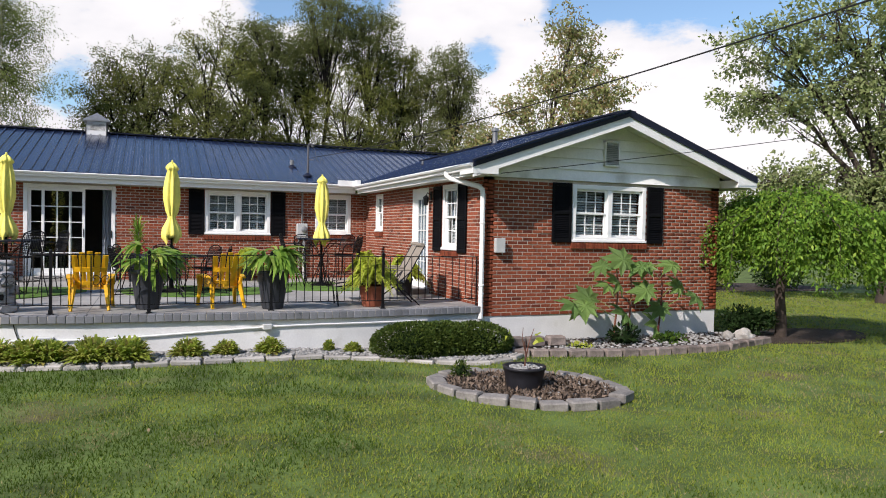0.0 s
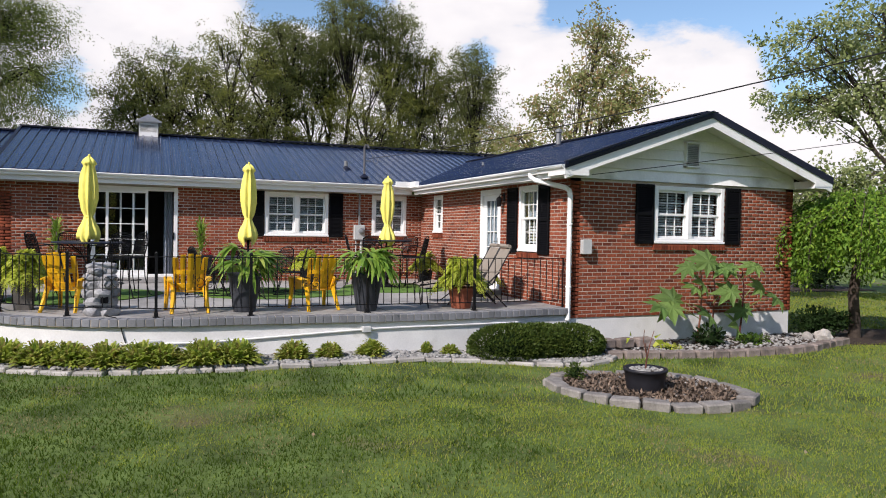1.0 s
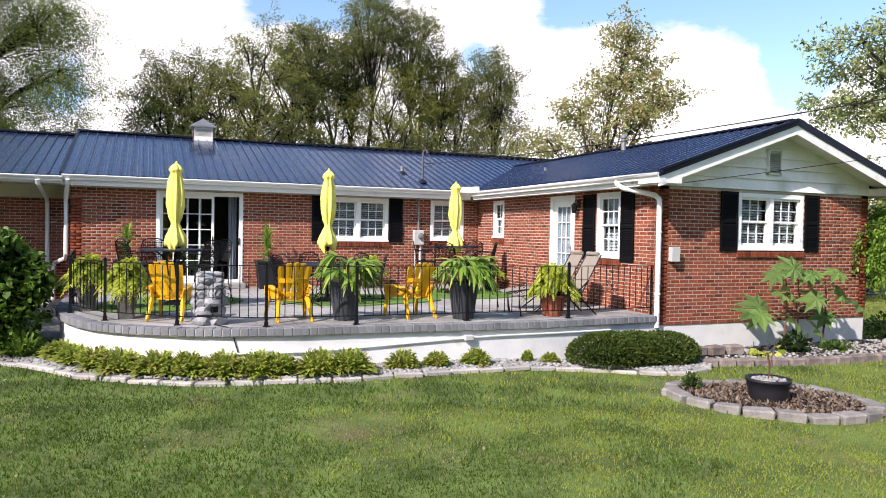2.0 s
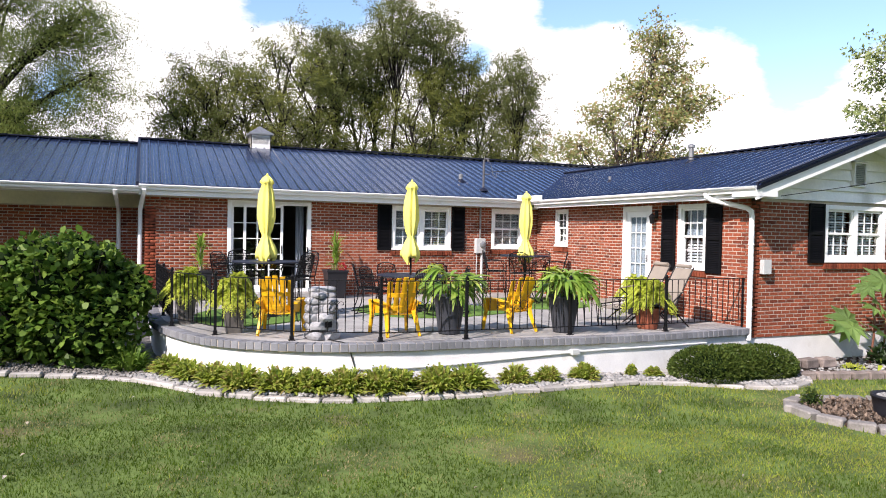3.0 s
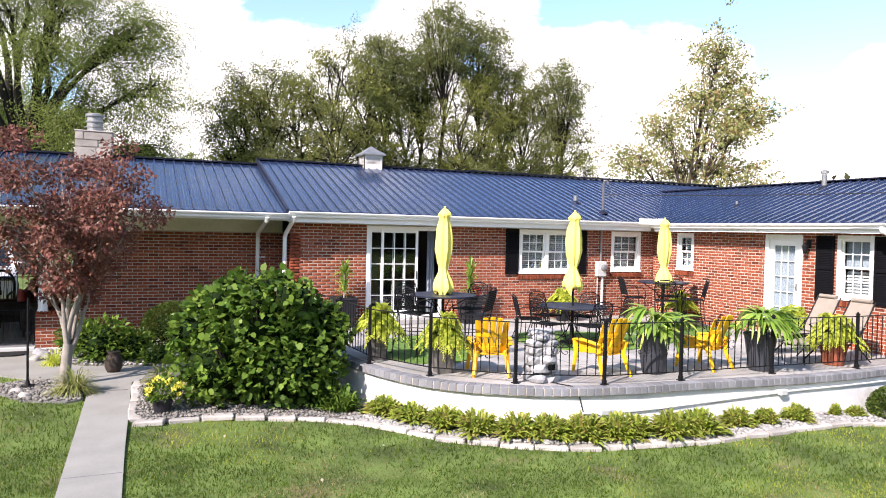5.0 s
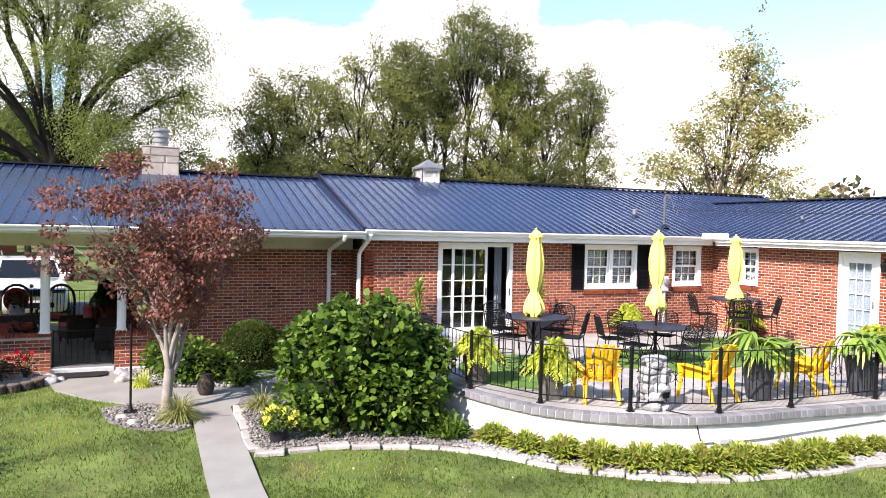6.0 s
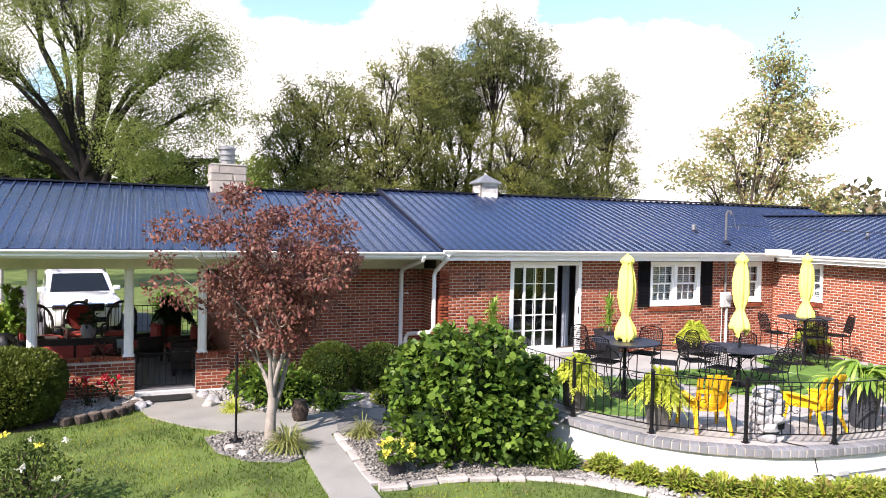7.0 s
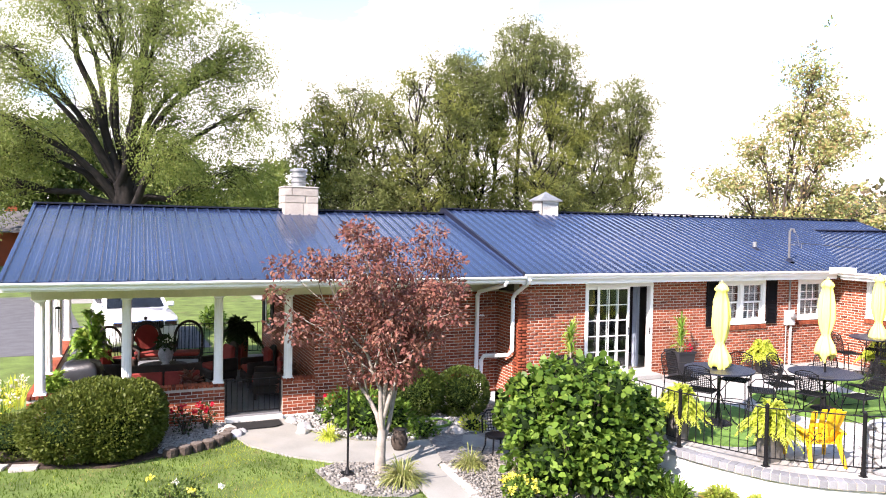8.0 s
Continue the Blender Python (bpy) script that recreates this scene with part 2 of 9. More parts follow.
M_CUSHION = surface("red_cushion", (0.21, 0.034, 0.026), 0.9, spread=0.2)
M_WICKER = surface("dark_wicker", (0.022, 0.015, 0.011), 0.7, spread=0.4, fine=110, bump=0.6)
M_CAR = surface("white_car_paint", (0.78, 0.79, 0.80), 0.2, spread=0.03, bump=0.0, coat=0.8)
M_RUBBER = surface("black_rubber", (0.015, 0.015, 0.015), 0.8, spread=0.3)
M_CHROME = surface("chrome", (0.6, 0.6, 0.62), 0.15, metal=1.0, spread=0.05, bump=0.0)
M_CARGLASS = surface("car_glass", (0.02, 0.025, 0.03), 0.05, spread=0.1, bump=0.0, coat=0.6)


def leafy(name, tones, trans=0.3, rough=0.5, spread=0.18):
    return surface(name, (1, 1, 1), rough, spread=spread, scale=1.5, fine=12, bump=0.0, other=tones, leaf=trans, spec=0.2)


M_GRASS = surface("lush_grass", (1, 1, 1), 0.8, spread=0.5, scale=1.6, fine=6.0, bump=0.0, other=[(0.064, 0.125, 0.011), (0.103, 0.171, 0.015), (0.076, 0.139, 0.012), (0.133, 0.197, 0.019)], leaf=0.45, spec=0.2)
M_THATCH = surface("dry_thatch", (1, 1, 1), 0.9, spread=0.35, scale=3.0, fine=9.0, bump=0.0, other=[(0.36, 0.29, 0.13), (0.28, 0.24, 0.10), (0.42, 0.36, 0.2), (0.24, 0.25, 0.07)], leaf=0.3, spec=0.1)
M_GRASSDRY = surface("light_grass", (1, 1, 1), 0.8, spread=0.4, scale=1.6, fine=5.0, bump=0.0, other=[(0.291, 0.371, 0.047), (0.363, 0.433, 0.063), (0.322, 0.386, 0.050), (0.436, 0.401, 0.124)], leaf=0.45, spec=0.2)
M_GROVE = leafy("grove_leaves", [(0.125, 0.150, 0.048), (0.176, 0.203, 0.062), (0.145, 0.171, 0.051), (0.227, 0.242, 0.088)], 0.35)
M_GROVEY = leafy("grove_leaves_olive", [(0.176, 0.198, 0.041), (0.237, 0.253, 0.057), (0.198, 0.217, 0.051)], 0.35)
M_OAK = leafy("oak_leaves", [(0.164, 0.229, 0.048), (0.218, 0.282, 0.065), (0.261, 0.294, 0.082), (0.164, 0.218, 0.048)], 0.4)
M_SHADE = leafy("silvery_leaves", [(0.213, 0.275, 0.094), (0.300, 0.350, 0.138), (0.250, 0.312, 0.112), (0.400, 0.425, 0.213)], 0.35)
M_OAKRED = leafy("turning_oak_leaves", [(0.288, 0.346, 0.122), (0.389, 0.418, 0.158), (0.432, 0.274, 0.144), (0.288, 0.346, 0.115), (0.432, 0.418, 0.187)], 0.4)
M_WEEP = leafy("weeping_leaves", [(0.143, 0.286, 0.034), (0.200, 0.356, 0.042), (0.115, 0.216, 0.029), (0.356, 0.514, 0.064)], 0.4)
M_BUSH = leafy("bush_leaves", [(0.061, 0.132, 0.020), (0.107, 0.199, 0.028), (0.213, 0.317, 0.051), (0.045, 0.097, 0.014), (0.149, 0.243, 0.037)], 0.4, 0.45)
M_BOX = leafy("boxwood_leaves", [(0.043, 0.078, 0.014), (0.068, 0.108, 0.020), (0.105, 0.142, 0.026), (0.048, 0.082, 0.015)], 0.3)
M_BOXLIGHT = leafy("clipped_hedge_leaves", [(0.066, 0.095, 0.015), (0.095, 0.125, 0.019), (0.130, 0.155, 0.030), (0.070, 0.100, 0.018)], 0.35)
M_MAPLE = leafy("red_maple_leaves", [(0.214, 0.077, 0.061), (0.154, 0.052, 0.046), (0.276, 0.122, 0.082), (0.204, 0.112, 0.082), (0.133, 0.052, 0.041)], 0.3)
M_HOSTA = leafy("hosta_leaves", [(0.400, 0.457, 0.067), (0.286, 0.381, 0.048), (0.524, 0.533, 0.124), (0.209, 0.315, 0.048), (0.381, 0.286, 0.095)], 0.5)
M_FERN = leafy("fern_leaves", [(0.605, 0.672, 0.090), (0.493, 0.582, 0.067), (0.717, 0.739, 0.146), (0.403, 0.504, 0.062)], 0.5, 0.45)
M_PALM = leafy("palm_leaves", [(0.182, 0.338, 0.048), (0.312, 0.481, 0.078), (0.117, 0.234, 0.034), (0.546, 0.650, 0.143)], 0.4, 0.4)
M_DARKLEAF = leafy("dark_leaves", [(0.02, 0.045, 0.012), (0.03, 0.06, 0.015), (0.018, 0.04, 0.012)], 0.2)
# near-black filler colour: the shade deep inside a bush
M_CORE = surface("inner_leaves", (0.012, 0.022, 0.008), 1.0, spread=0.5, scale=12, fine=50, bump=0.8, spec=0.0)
M_CASTOR = leafy("castor_leaves", [(0.262, 0.419, 0.137), (0.335, 0.482, 0.157), (0.220, 0.357, 0.125)], 0.45)
M_STRAW = leafy("striped_grass_leaves", [(0.28, 0.30, 0.09), (0.20, 0.24, 0.06), (0.40, 0.38, 0.18)], 0.3)
M_YFLOWER = leafy("yellow_petals", [(0.84, 0.78, 0.10), (0.86, 0.80, 0.16), (0.82, 0.74, 0.08)], 0.3)
M_WFLOWER = leafy("white_petals", [(0.80, 0.80, 0.70), (0.85, 0.82, 0.60)], 0.3)
M_RFLOWER = leafy("red_petals", [(0.45, 0.01, 0.03), (0.55, 0.02, 0.05)], 0.3)

M_BUSHFAR = leafy("far_tree_leaves", [(0.06, 0.10, 0.02), (0.09, 0.13, 0.03), (0.12, 0.15, 0.04)], 0.3)
M_WOODS = leafy("far_wood_leaves", [(0.06, 0.075, 0.03), (0.10, 0.10, 0.05), (0.16, 0.12, 0.06), (0.08, 0.09, 0.04), (0.20, 0.13, 0.08)], 0.2)
# ---- building helpers ----
RNG = np.random.default_rng(7)


def part(name, bm, material, parent=None, label="", smooth=False):
    """Links a bmesh as one mesh object, under a thing or a part."""
    me = bpy.data.meshes.new(name)
    bm.to_mesh(me)
    bm.free()
    me.materials.append(material)
    if smooth:
        me.polygons.foreach_set("use_smooth", [True] * len(me.polygons))
    ob = new(name, me)
    ob.parent = parent
    if label:
        ob["label"] = label
    return ob


def thing(name, at, label, category, group="", turn=0.0):
    ob = new(name)
    ob.empty_display_size = 0.1
    ob.matrix_basis = pose(*at, 0, 0, turn)
    return tagged(ob, label, category, group)


def box(bm, x0, x1, y0, y1, z0, z1, bevel=0.0):
    v = [bm.verts.new(p) for p in ((x0, y0, z0), (x1, y0, z0), (x1, y1, z0), (x0, y1, z0), (x0, y0, z1), (x1, y0, z1), (x1, y1, z1), (x0, y1, z1))]
    fs = [bm.faces.new([v[i] for i in q]) for q in ((3, 2, 1, 0), (4, 5, 6, 7), (0, 1, 5, 4), (1, 2, 6, 5), (2, 3, 7, 6), (3, 0, 4, 7))]
    if bevel:
        es = {e for f in fs for e in f.edges}
        bmesh.ops.bevel(bm, geom=list(es), offset=bevel, segments=1, affect="EDGES")
    return v


def tube(bm, pts, radii, seg=8, cap=True):
    """A round bar along points, tapered by radii (a number or one for each point)."""
    pts = [Vector(p) for p in pts]
    if not isinstance(radii, (list, tuple)):
        radii = [radii] * len(pts)
    rings = []
    side = None
    for i, p in enumerate(pts):
        d = (pts[min(i + 1, len(pts) - 1)] - pts[max(i - 1, 0)]).normalized()
        if side is None:
            side = d.orthogonal().normalized()
        side = (side - d * side.dot(d))
        side = side.normalized() if side.length > 1e-6 else d.orthogonal().normalized()
        up = d.cross(side)
        rings.append([bm.verts.new(p + (side * math.cos(a) + up * math.sin(a)) * radii[i]) for a in [2 * math.pi * k / seg for k in range(seg)]])
    for a, b in zip(rings, rings[1:]):
        for k in range(seg):
            bm.faces.new((a[k], a[(k + 1) % seg], b[(k + 1) % seg], b[k]))
    if cap:
        bm.faces.new(list(reversed(rings[0])))
        bm.faces.new(rings[-1])


def lathe(bm, profile, seg=16, at=(0, 0, 0), wob=0.0):
    """Turns a profile of (radius, height) round the upright axis."""
    rings = []
    for r, z in profile:
        rings.append([bm.verts.new((at[0] + r * (1 + wob * math.sin(5 * a + 3 * z)) * math.cos(a), at[1] + r * (1 + wob * math.cos(4 * a + 2 * z)) * math.sin(a), at[2] + z)) for a in [2 * math.pi * k / seg for k in range(seg)]])
    for a, b in zip(rings, rings[1:]):
        for k in range(seg):
            bm.faces.new((a[k], a[(k + 1) % seg], b[(k + 1) % seg], b[k]))
    bm.faces.new(list(reversed(rings[0])))
    bm.faces.new(rings[-1])


def prism(bm, poly, z0, z1):
    """An upright block over a plan polygon (counter-clockwise)."""
    a = [bm.verts.new((x, y, z0)) for x, y in poly]
    b = [bm.verts.new((x, y, z1)) for x, y in poly]
    bm.faces.new(list(reversed(a)))
    bm.faces.new(b)
    n = len(poly)
    for i in range(n):
        bm.faces.new((a[i], a[(i + 1) % n], b[(i + 1) % n], b[i]))


def mesh_np(name, verts, faces, material, parent=None, label="", smooth=False):
    """A mesh out of number arrays: verts (n, 3), faces (m, 3 or 4)."""
    me = bpy.data.meshes.new(name)
    verts, faces = np.asarray(verts, np.float32), np.asarray(faces, np.int32)
    k = faces.shape[1]
    me.vertices.add(len(verts))
    me.vertices.foreach_set("co", verts.ravel())
    me.loops.add(faces.size)
    me.loops.foreach_set("vertex_index", faces.ravel())
    me.polygons.add(len(faces))
    me.polygons.foreach_set("loop_start", np.arange(0, faces.size, k, dtype=np.int32))
    me.update(calc_edges=True)
    if smooth:
        me.polygons.foreach_set("use_smooth", np.ones(len(faces), bool))
    me.materials.append(material)
    ob = new(name, me)
    ob.parent = parent
    if label:
        ob["label"] = label
    return ob


def unit(v):
    return v / np.maximum(np.linalg.norm(v, axis=-1, keepdims=True), 1e-9)


def leaves(centres, size, axis=None, spread=1.0, wide=0.5, fold=0.15, flat=0.0):
    """Small folded leaf blades (two quads each) at the centres; axis: the way that they point, loosened by spread; flat: how far they lie level."""
    n = len(centres)
    rand = RNG.normal(size=(n, 3))
    d = unit(rand if axis is None else np.asarray(axis) + spread * rand * 0.6)
    nrm = RNG.normal(size=(n, 3))
    nrm[:, 2] += flat * 4
    s = unit(np.cross(d, nrm))
    u = np.cross(s, d)
    ln = (np.asarray(size) * RNG.uniform(0.65, 1.3, n))[:, None] if np.ndim(size) == 0 else (size * RNG.uniform(0.75, 1.2, n))[:, None]
    w = ln * wide * 0.5
    base, tip, mid = centres, centres + d * ln - u * ln * fold * 0.6, centres + d * ln * 0.45
    left, right = mid + s * w + u * ln * fold, mid - s * w + u * ln * fold
    v = np.stack([base, right, tip, left], 1).reshape(-1, 3)
    f = np.arange(4 * n).reshape(n, 4)
    return v, f


def broad_leaves(centres, size, axis, spread=0.9, flat=0.5):
    """Rounded, slightly cupped leaf blades with a drawn-out tip (six corners each)."""
    n = len(centres)
    d = unit(axis + spread * RNG.normal(size=(n, 3)) * 0.6)
    nrm = RNG.normal(size=(n, 3)) + np.array([0, 0, flat * 4])
    s = unit(np.cross(d, nrm))
    u = np.cross(s, d)
    ln = (size * RNG.uniform(0.55, 1.3, n))[:, None]
    rim = [centres + d * ln * a + s * ln * w + u * ln * z for a, w, z in ((0.0, 0.0, 0.0), (0.18, 0.36, 0.07), (0.62, 0.38, 0.08), (1.0, 0.0, -0.1), (0.62, -0.38, 0.08), (0.18, -0.36, 0.07))]
    return np.stack(rim, 1).reshape(-1, 3), np.arange(6 * n).reshape(n, 6)


def join_np(chunks):
    vs, fs, o = [], [], 0
    for v, f in chunks:
        vs.append(v)
        fs.append(f + o)
        o += len(v)
    return np.concatenate(vs), np.concatenate(fs)


def ribbons(roots, tips, width, sag, seg=4, lift=0.35):
    """Arching strap leaves from roots to tips: strips of seg quads that rise and then droop."""
    n = len(roots)
    t = np.linspace(0, 1, seg + 1)[None, :, None]
    mid = (roots + tips) / 2
    mid[:, 2] = np.maximum(roots[:, 2], tips[:, 2]) + lift * np.linalg.norm(tips - roots, axis=1) * sag
    p = (1 - t) ** 2 * roots[:, None] + 2 * t * (1 - t) * mid[:, None] + t ** 2 * tips[:, None]
    d = tips - roots
    s = unit(np.stack([-d[:, 1], d[:, 0], 0.2 * RNG.normal(size=n) * np.linalg.norm(d, axis=1)], 1))
    w = (np.asarray(width) * np.ones(n))[:, None, None] * (np.sin(np.pi * (0.12 + 0.85 * t)) * 0.5)
    v = np.stack([p + s[:, None] * w, p - s[:, None] * w], 2).reshape(n, -1, 3)
    k = 2 * (seg + 1)
    q = np.array([[2 * i, 2 * i + 1, 2 * i + 3, 2 * i + 2] for i in range(seg)])
    f = (q[None] + (np.arange(n) * k)[:, None, None]).reshape(-1, 4)
    return v.reshape(-1, 3), f


def lump(centre, radii, n, shell=0.55):
    """Points in an ellipsoid, thicker towards its skin."""
    d = unit(RNG.normal(size=(n, 3)))
    r = RNG.uniform(shell ** 3, 1, n) ** (1 / 3)
    return np.asarray(centre) + d * r[:, None] * np.asarray(radii), d


# ---- house: walls of single bricks ----
YM, XW, YF, YL = 18.84, 5.86, 11.535, 19.80      # main wall, wing side wall, wing front, porch side wall
XR, YB, XS = 11.22, 26.45, -3.97                 # wing and house right end, back, step between the two roofs
COURSE, BRICK, HEAD, SOFFIT = 0.0677, 0.2032, 2.775, 2.835


def wall_frame(origin, along, out):
    a, o = Vector(along), Vector(out)
    return Matrix(((a.x, -o.x, 0, origin[0]), (a.y, -o.y, 0, origin[1]), (0, 0, 1, 0), (0, 0, 0, 1)))


def backing(name, fr, length, z0, z1, holes, thick, material, label, category="wall"):
    """The mortar body of a wall with real openings; local x along, y inwards, z up."""
    us = sorted({0.0, length, *[h[0] for h in holes], *[h[1] for h in holes]})
    zs = sorted({z0, z1, *[min(max(h[2], z0), z1) for h in holes], *[min(max(h[3], z0), z1) for h in holes]})
    solid = lambda i, j: 0 <= i < len(us) - 1 and 0 <= j < len(zs) - 1 and not any(h[0] < (us[i] + us[i + 1]) / 2 < h[1] and h[2] < (zs[j] + zs[j + 1]) / 2 < h[3] for h in holes)
    bm = bmesh.new()
    quad = lambda *ps: bm.faces.new([bm.verts.new(p) for p in ps])
    for i in range(len(us) - 1):
        for j in range(len(zs) - 1):
            if not solid(i, j):
                continue
            a, b, c, d = us[i], us[i + 1], zs[j], zs[j + 1]
            quad((a, 0, c), (b, 0, c), (b, 0, d), (a, 0, d))
            quad((b, thick, c), (a, thick, c), (a, thick, d), (b, thick, d))
            if not solid(i - 1, j):
                quad((a, thick, c), (a, 0, c), (a, 0, d), (a, thick, d))
            if not solid(i + 1, j):
                quad((b, 0, c), (b, thick, c), (b, thick, d), (b, 0, d))
            if not solid(i, j - 1):
                quad((a, thick, c), (b, thick, c), (b, 0, c), (a, 0, c))
            if not solid(i, j + 1):
                quad((a, 0, d), (b, 0, d), (b, thick, d), (a, thick, d))
    bmesh.ops.remove_doubles(bm, verts=bm.verts, dist=1e-4)
    ob = part(name, bm, material)
    ob.matrix_basis = fr
    return tagged(ob, label, category, kind="structure")


def brick_mesh(length, height=COURSE - 0.0135, proud=0.004):
    """One brick's face: five sides with a worn edge."""
    bm = bmesh.new()
    c = 0.003
    out = [(0, 0, 0), (length, 0, 0), (length, 0, height), (0, 0, height)]
    mid = [(0, -proud + c, 0), (length, -proud + c, 0), (length, -proud + c, height), (0, -proud + c, height)]
    top = [(c, -proud, c), (length - c, -proud, c), (length - c, -proud, height - c), (c, -proud, height - c)]
    rings = [[bm.verts.new(p) for p in r] for r in (out, mid, top)]
    for a, b in zip(rings, rings[1:]):
        for k in range(4):
            bm.faces.new((a[k], a[(k + 1) % 4], b[(k + 1) % 4], b[k]))
    bm.faces.new(rings[-1])
    me = bpy.data.meshes.new("brick")
    bm.to_mesh(me)
    bm.free()
    me.materials.append(M_BRICK)
    return me


BRICK_MESHES = {}
LATE = []                                       # piece work that is done at the end of the file


def lay_bricks(wall, length, z0, z1, holes, near, limit=300):
    """Running bond over a wall, single bricks within the stretch near (u0, u1, z0, z1), the rest joined."""
    rng = random.Random(len(wall.name) + int(length * 100))
    rest, count = [], 0
    z, row = z0, 0
    while z + COURSE <= z1 + 0.02:
        u = -BRICK / 2 if row % 2 else 0.0
        while u < length:
            a, b = max(u, 0.0) + 0.0, min(u + BRICK - 0.0135, length)
            spans = [(a, b)]
            for h in holes:
                if h[2] < z + COURSE * 0.6 and z + COURSE * 0.4 < h[3]:
                    spans = [s for p, q in spans for s in ((p, min(q, h[0])), (max(p, h[1]), q)) if s[1] - s[0] > 0.025]
            for p, q in spans:
                key = round((q - p) * 200) / 200
                if near[0] <= p <= near[1] and near[2] <= z <= near[3] and count < limit:
                    if key not in BRICK_MESHES:
                        BRICK_MESHES[key] = brick_mesh(key)
                    ob = new("brick", BRICK_MESHES[key])
                    ob.parent = wall
                    ob.location = (p, rng.uniform(-0.0015, 0.001), z + rng.uniform(-0.0015, 0.0015))
                    count += 1
                else:
                    rest.append((p, q, z + rng.uniform(-0.0015, 0.0015), rng.uniform(-0.0015, 0.001)))
            u += BRICK
        z += COURSE
        row += 1
    if rest:
        r = np.array(rest)
        n, c, pr, h = len(r), 0.003, 0.004, COURSE - 0.0135
        p, q, z, o = r.T
        ring = lambda a, b, y, lo, hi: np.stack([np.stack([a, y, lo], 1), np.stack([b, y, lo], 1), np.stack([b, y, hi], 1), np.stack([a, y, hi], 1)], 1)
        v = np.concatenate([ring(p, q, o, z, z + h), ring(p, q, o - pr + c, z, z + h), ring(p + c, q - c, o - pr, z + c, z + h - c)], 1)
        f = [[4 * i + k, 4 * i + (k + 1) % 4, 4 * i + 4 + (k + 1) % 4, 4 * i + 4 + k] for i in (0, 1) for k in range(4)] + [[8, 9, 10, 11]]
        f = (np.array(f)[None] + (12 * np.arange(n))[:, None, None]).reshape(-1, 4)
        ob = mesh_np("brickwork", v.reshape(-1, 3), f, M_BRICK, wall)
        ob["kind"] = "stuff"


def brick_wall(name, origin, along, out, length, z0, z1, holes, near, label, thick=0.22):
    fr = wall_frame(origin, along, out)
    wall = backing(name, fr, length, z0, z1, holes, thick, M_MORTAR, label)
    LATE.append((wall, length, z0, z1, holes, near))
    return wall


# ---- house walls ----
# openings in wall lengths: (u0, u1, z0, z1)
MAIN_X0 = XS
SLIDER = (-2.25 - MAIN_X0, -0.34 - MAIN_X0, 0.66, HEAD)
WIN_M = (1.68 - MAIN_X0, 3.29 - MAIN_X0, 1.68, HEAD)
WIN_N = (4.46 - MAIN_X0, 5.42 - MAIN_X0, 1.72, HEAD)
wall_main = brick_wall("wall_north", (MAIN_X0, YM), (1, 0), (0, -1), XW - MAIN_X0, 0.50, SOFFIT, [SLIDER, WIN_M, WIN_N], (2.4, 6.2, 0.5, 2.4), "red brick back wall of the house with a patio door")
# side wall of the wing: u runs from the inner corner towards the lawn
WU = lambda y: YM - y
WIN_K = (WU(17.92), WU(17.33), 1.83, HEAD)
DOOR_D = (WU(15.12), WU(14.16), 0.62, HEAD)
WIN_W = (WU(13.36), WU(12.58), 1.50, HEAD)
wall_side = brick_wall("wall_west", (XW, YM), (0, -1), (-1, 0), YM - YF, 0.40, SOFFIT, [WIN_K, DOOR_D, WIN_W], (5.0, 7.4, 0.4, 2.5), "sunlit red brick side wall of the house wing")
WIN_F = (7.70 - XW, 9.38 - XW, 1.71, HEAD)
wall_front = brick_wall("wall_south", (XW, YF), (1, 0), (0, -1), XR - XW, 0.36, SOFFIT, [WIN_F], (0.0, 2.6, 0.36, 2.0), "red brick gable end wall of the house wing")
wall_porch_side = brick_wall("wall_porch", (-8.2, YL), (1, 0), (0, -1), XS + 8.2, 0.26, 2.575, [], (1.0, 4.2, 0.9, 2.5), "red brick wall below a cream frieze board")
wall_return = brick_wall("wall_return", (XS, YL), (0, -1), (-1, 0), YL - YM, 0.26, 2.575, [], (0, 1, 1.0, 2.5), "short red brick return wall")
# plain walls that close the house
for nm, org, al, ou, ln, z0, z1 in (("wall_east", (XR, YF), (0, 1), (1, 0), YB - YF, 0.36, SOFFIT), ("wall_far", (XR, YB), (-1, 0), (0, 1), XR + 8.2, 0.26, SOFFIT)):
    backing(nm, wall_frame(org, al, ou), ln, z0, z1, [], 0.2, M_BRICK, "plain red brick wall closing the house")
wall_porch_end = brick_wall("wall_porch_end", (-8.2, YB), (0, -1), (-1, 0), YB - YL, 0.22, 2.86, [], (9, 10, 0, 1), "red brick house wall at the end of the porch")
# foundation strips
bm = bmesh.new()
box(bm, XW + 0.02, XR - 0.02, YF + 0.015, YF + 0.2, -0.2, 0.36)
tagged(part("foundation_front", bm, M_FOUND), "white painted concrete foundation under the brick gable", "foundation", kind="structure")
bm = bmesh.new()
box(bm, -8.2, XS - 0.02, YL + 0.012, YL + 0.2, -0.2, 0.26)
tagged(part("foundation_porch", bm, M_FOUND), "white painted concrete foundation under brick wall", "foundation", kind="structure")
bm = bmesh.new()
box(bm, XW + 0.015, XW + 0.2, YF + 0.2, YM, -0.2, 0.40)
tagged(part("foundation_side", bm, M_FOUND), "painted concrete foundation of the wing", "foundation", kind="structure")
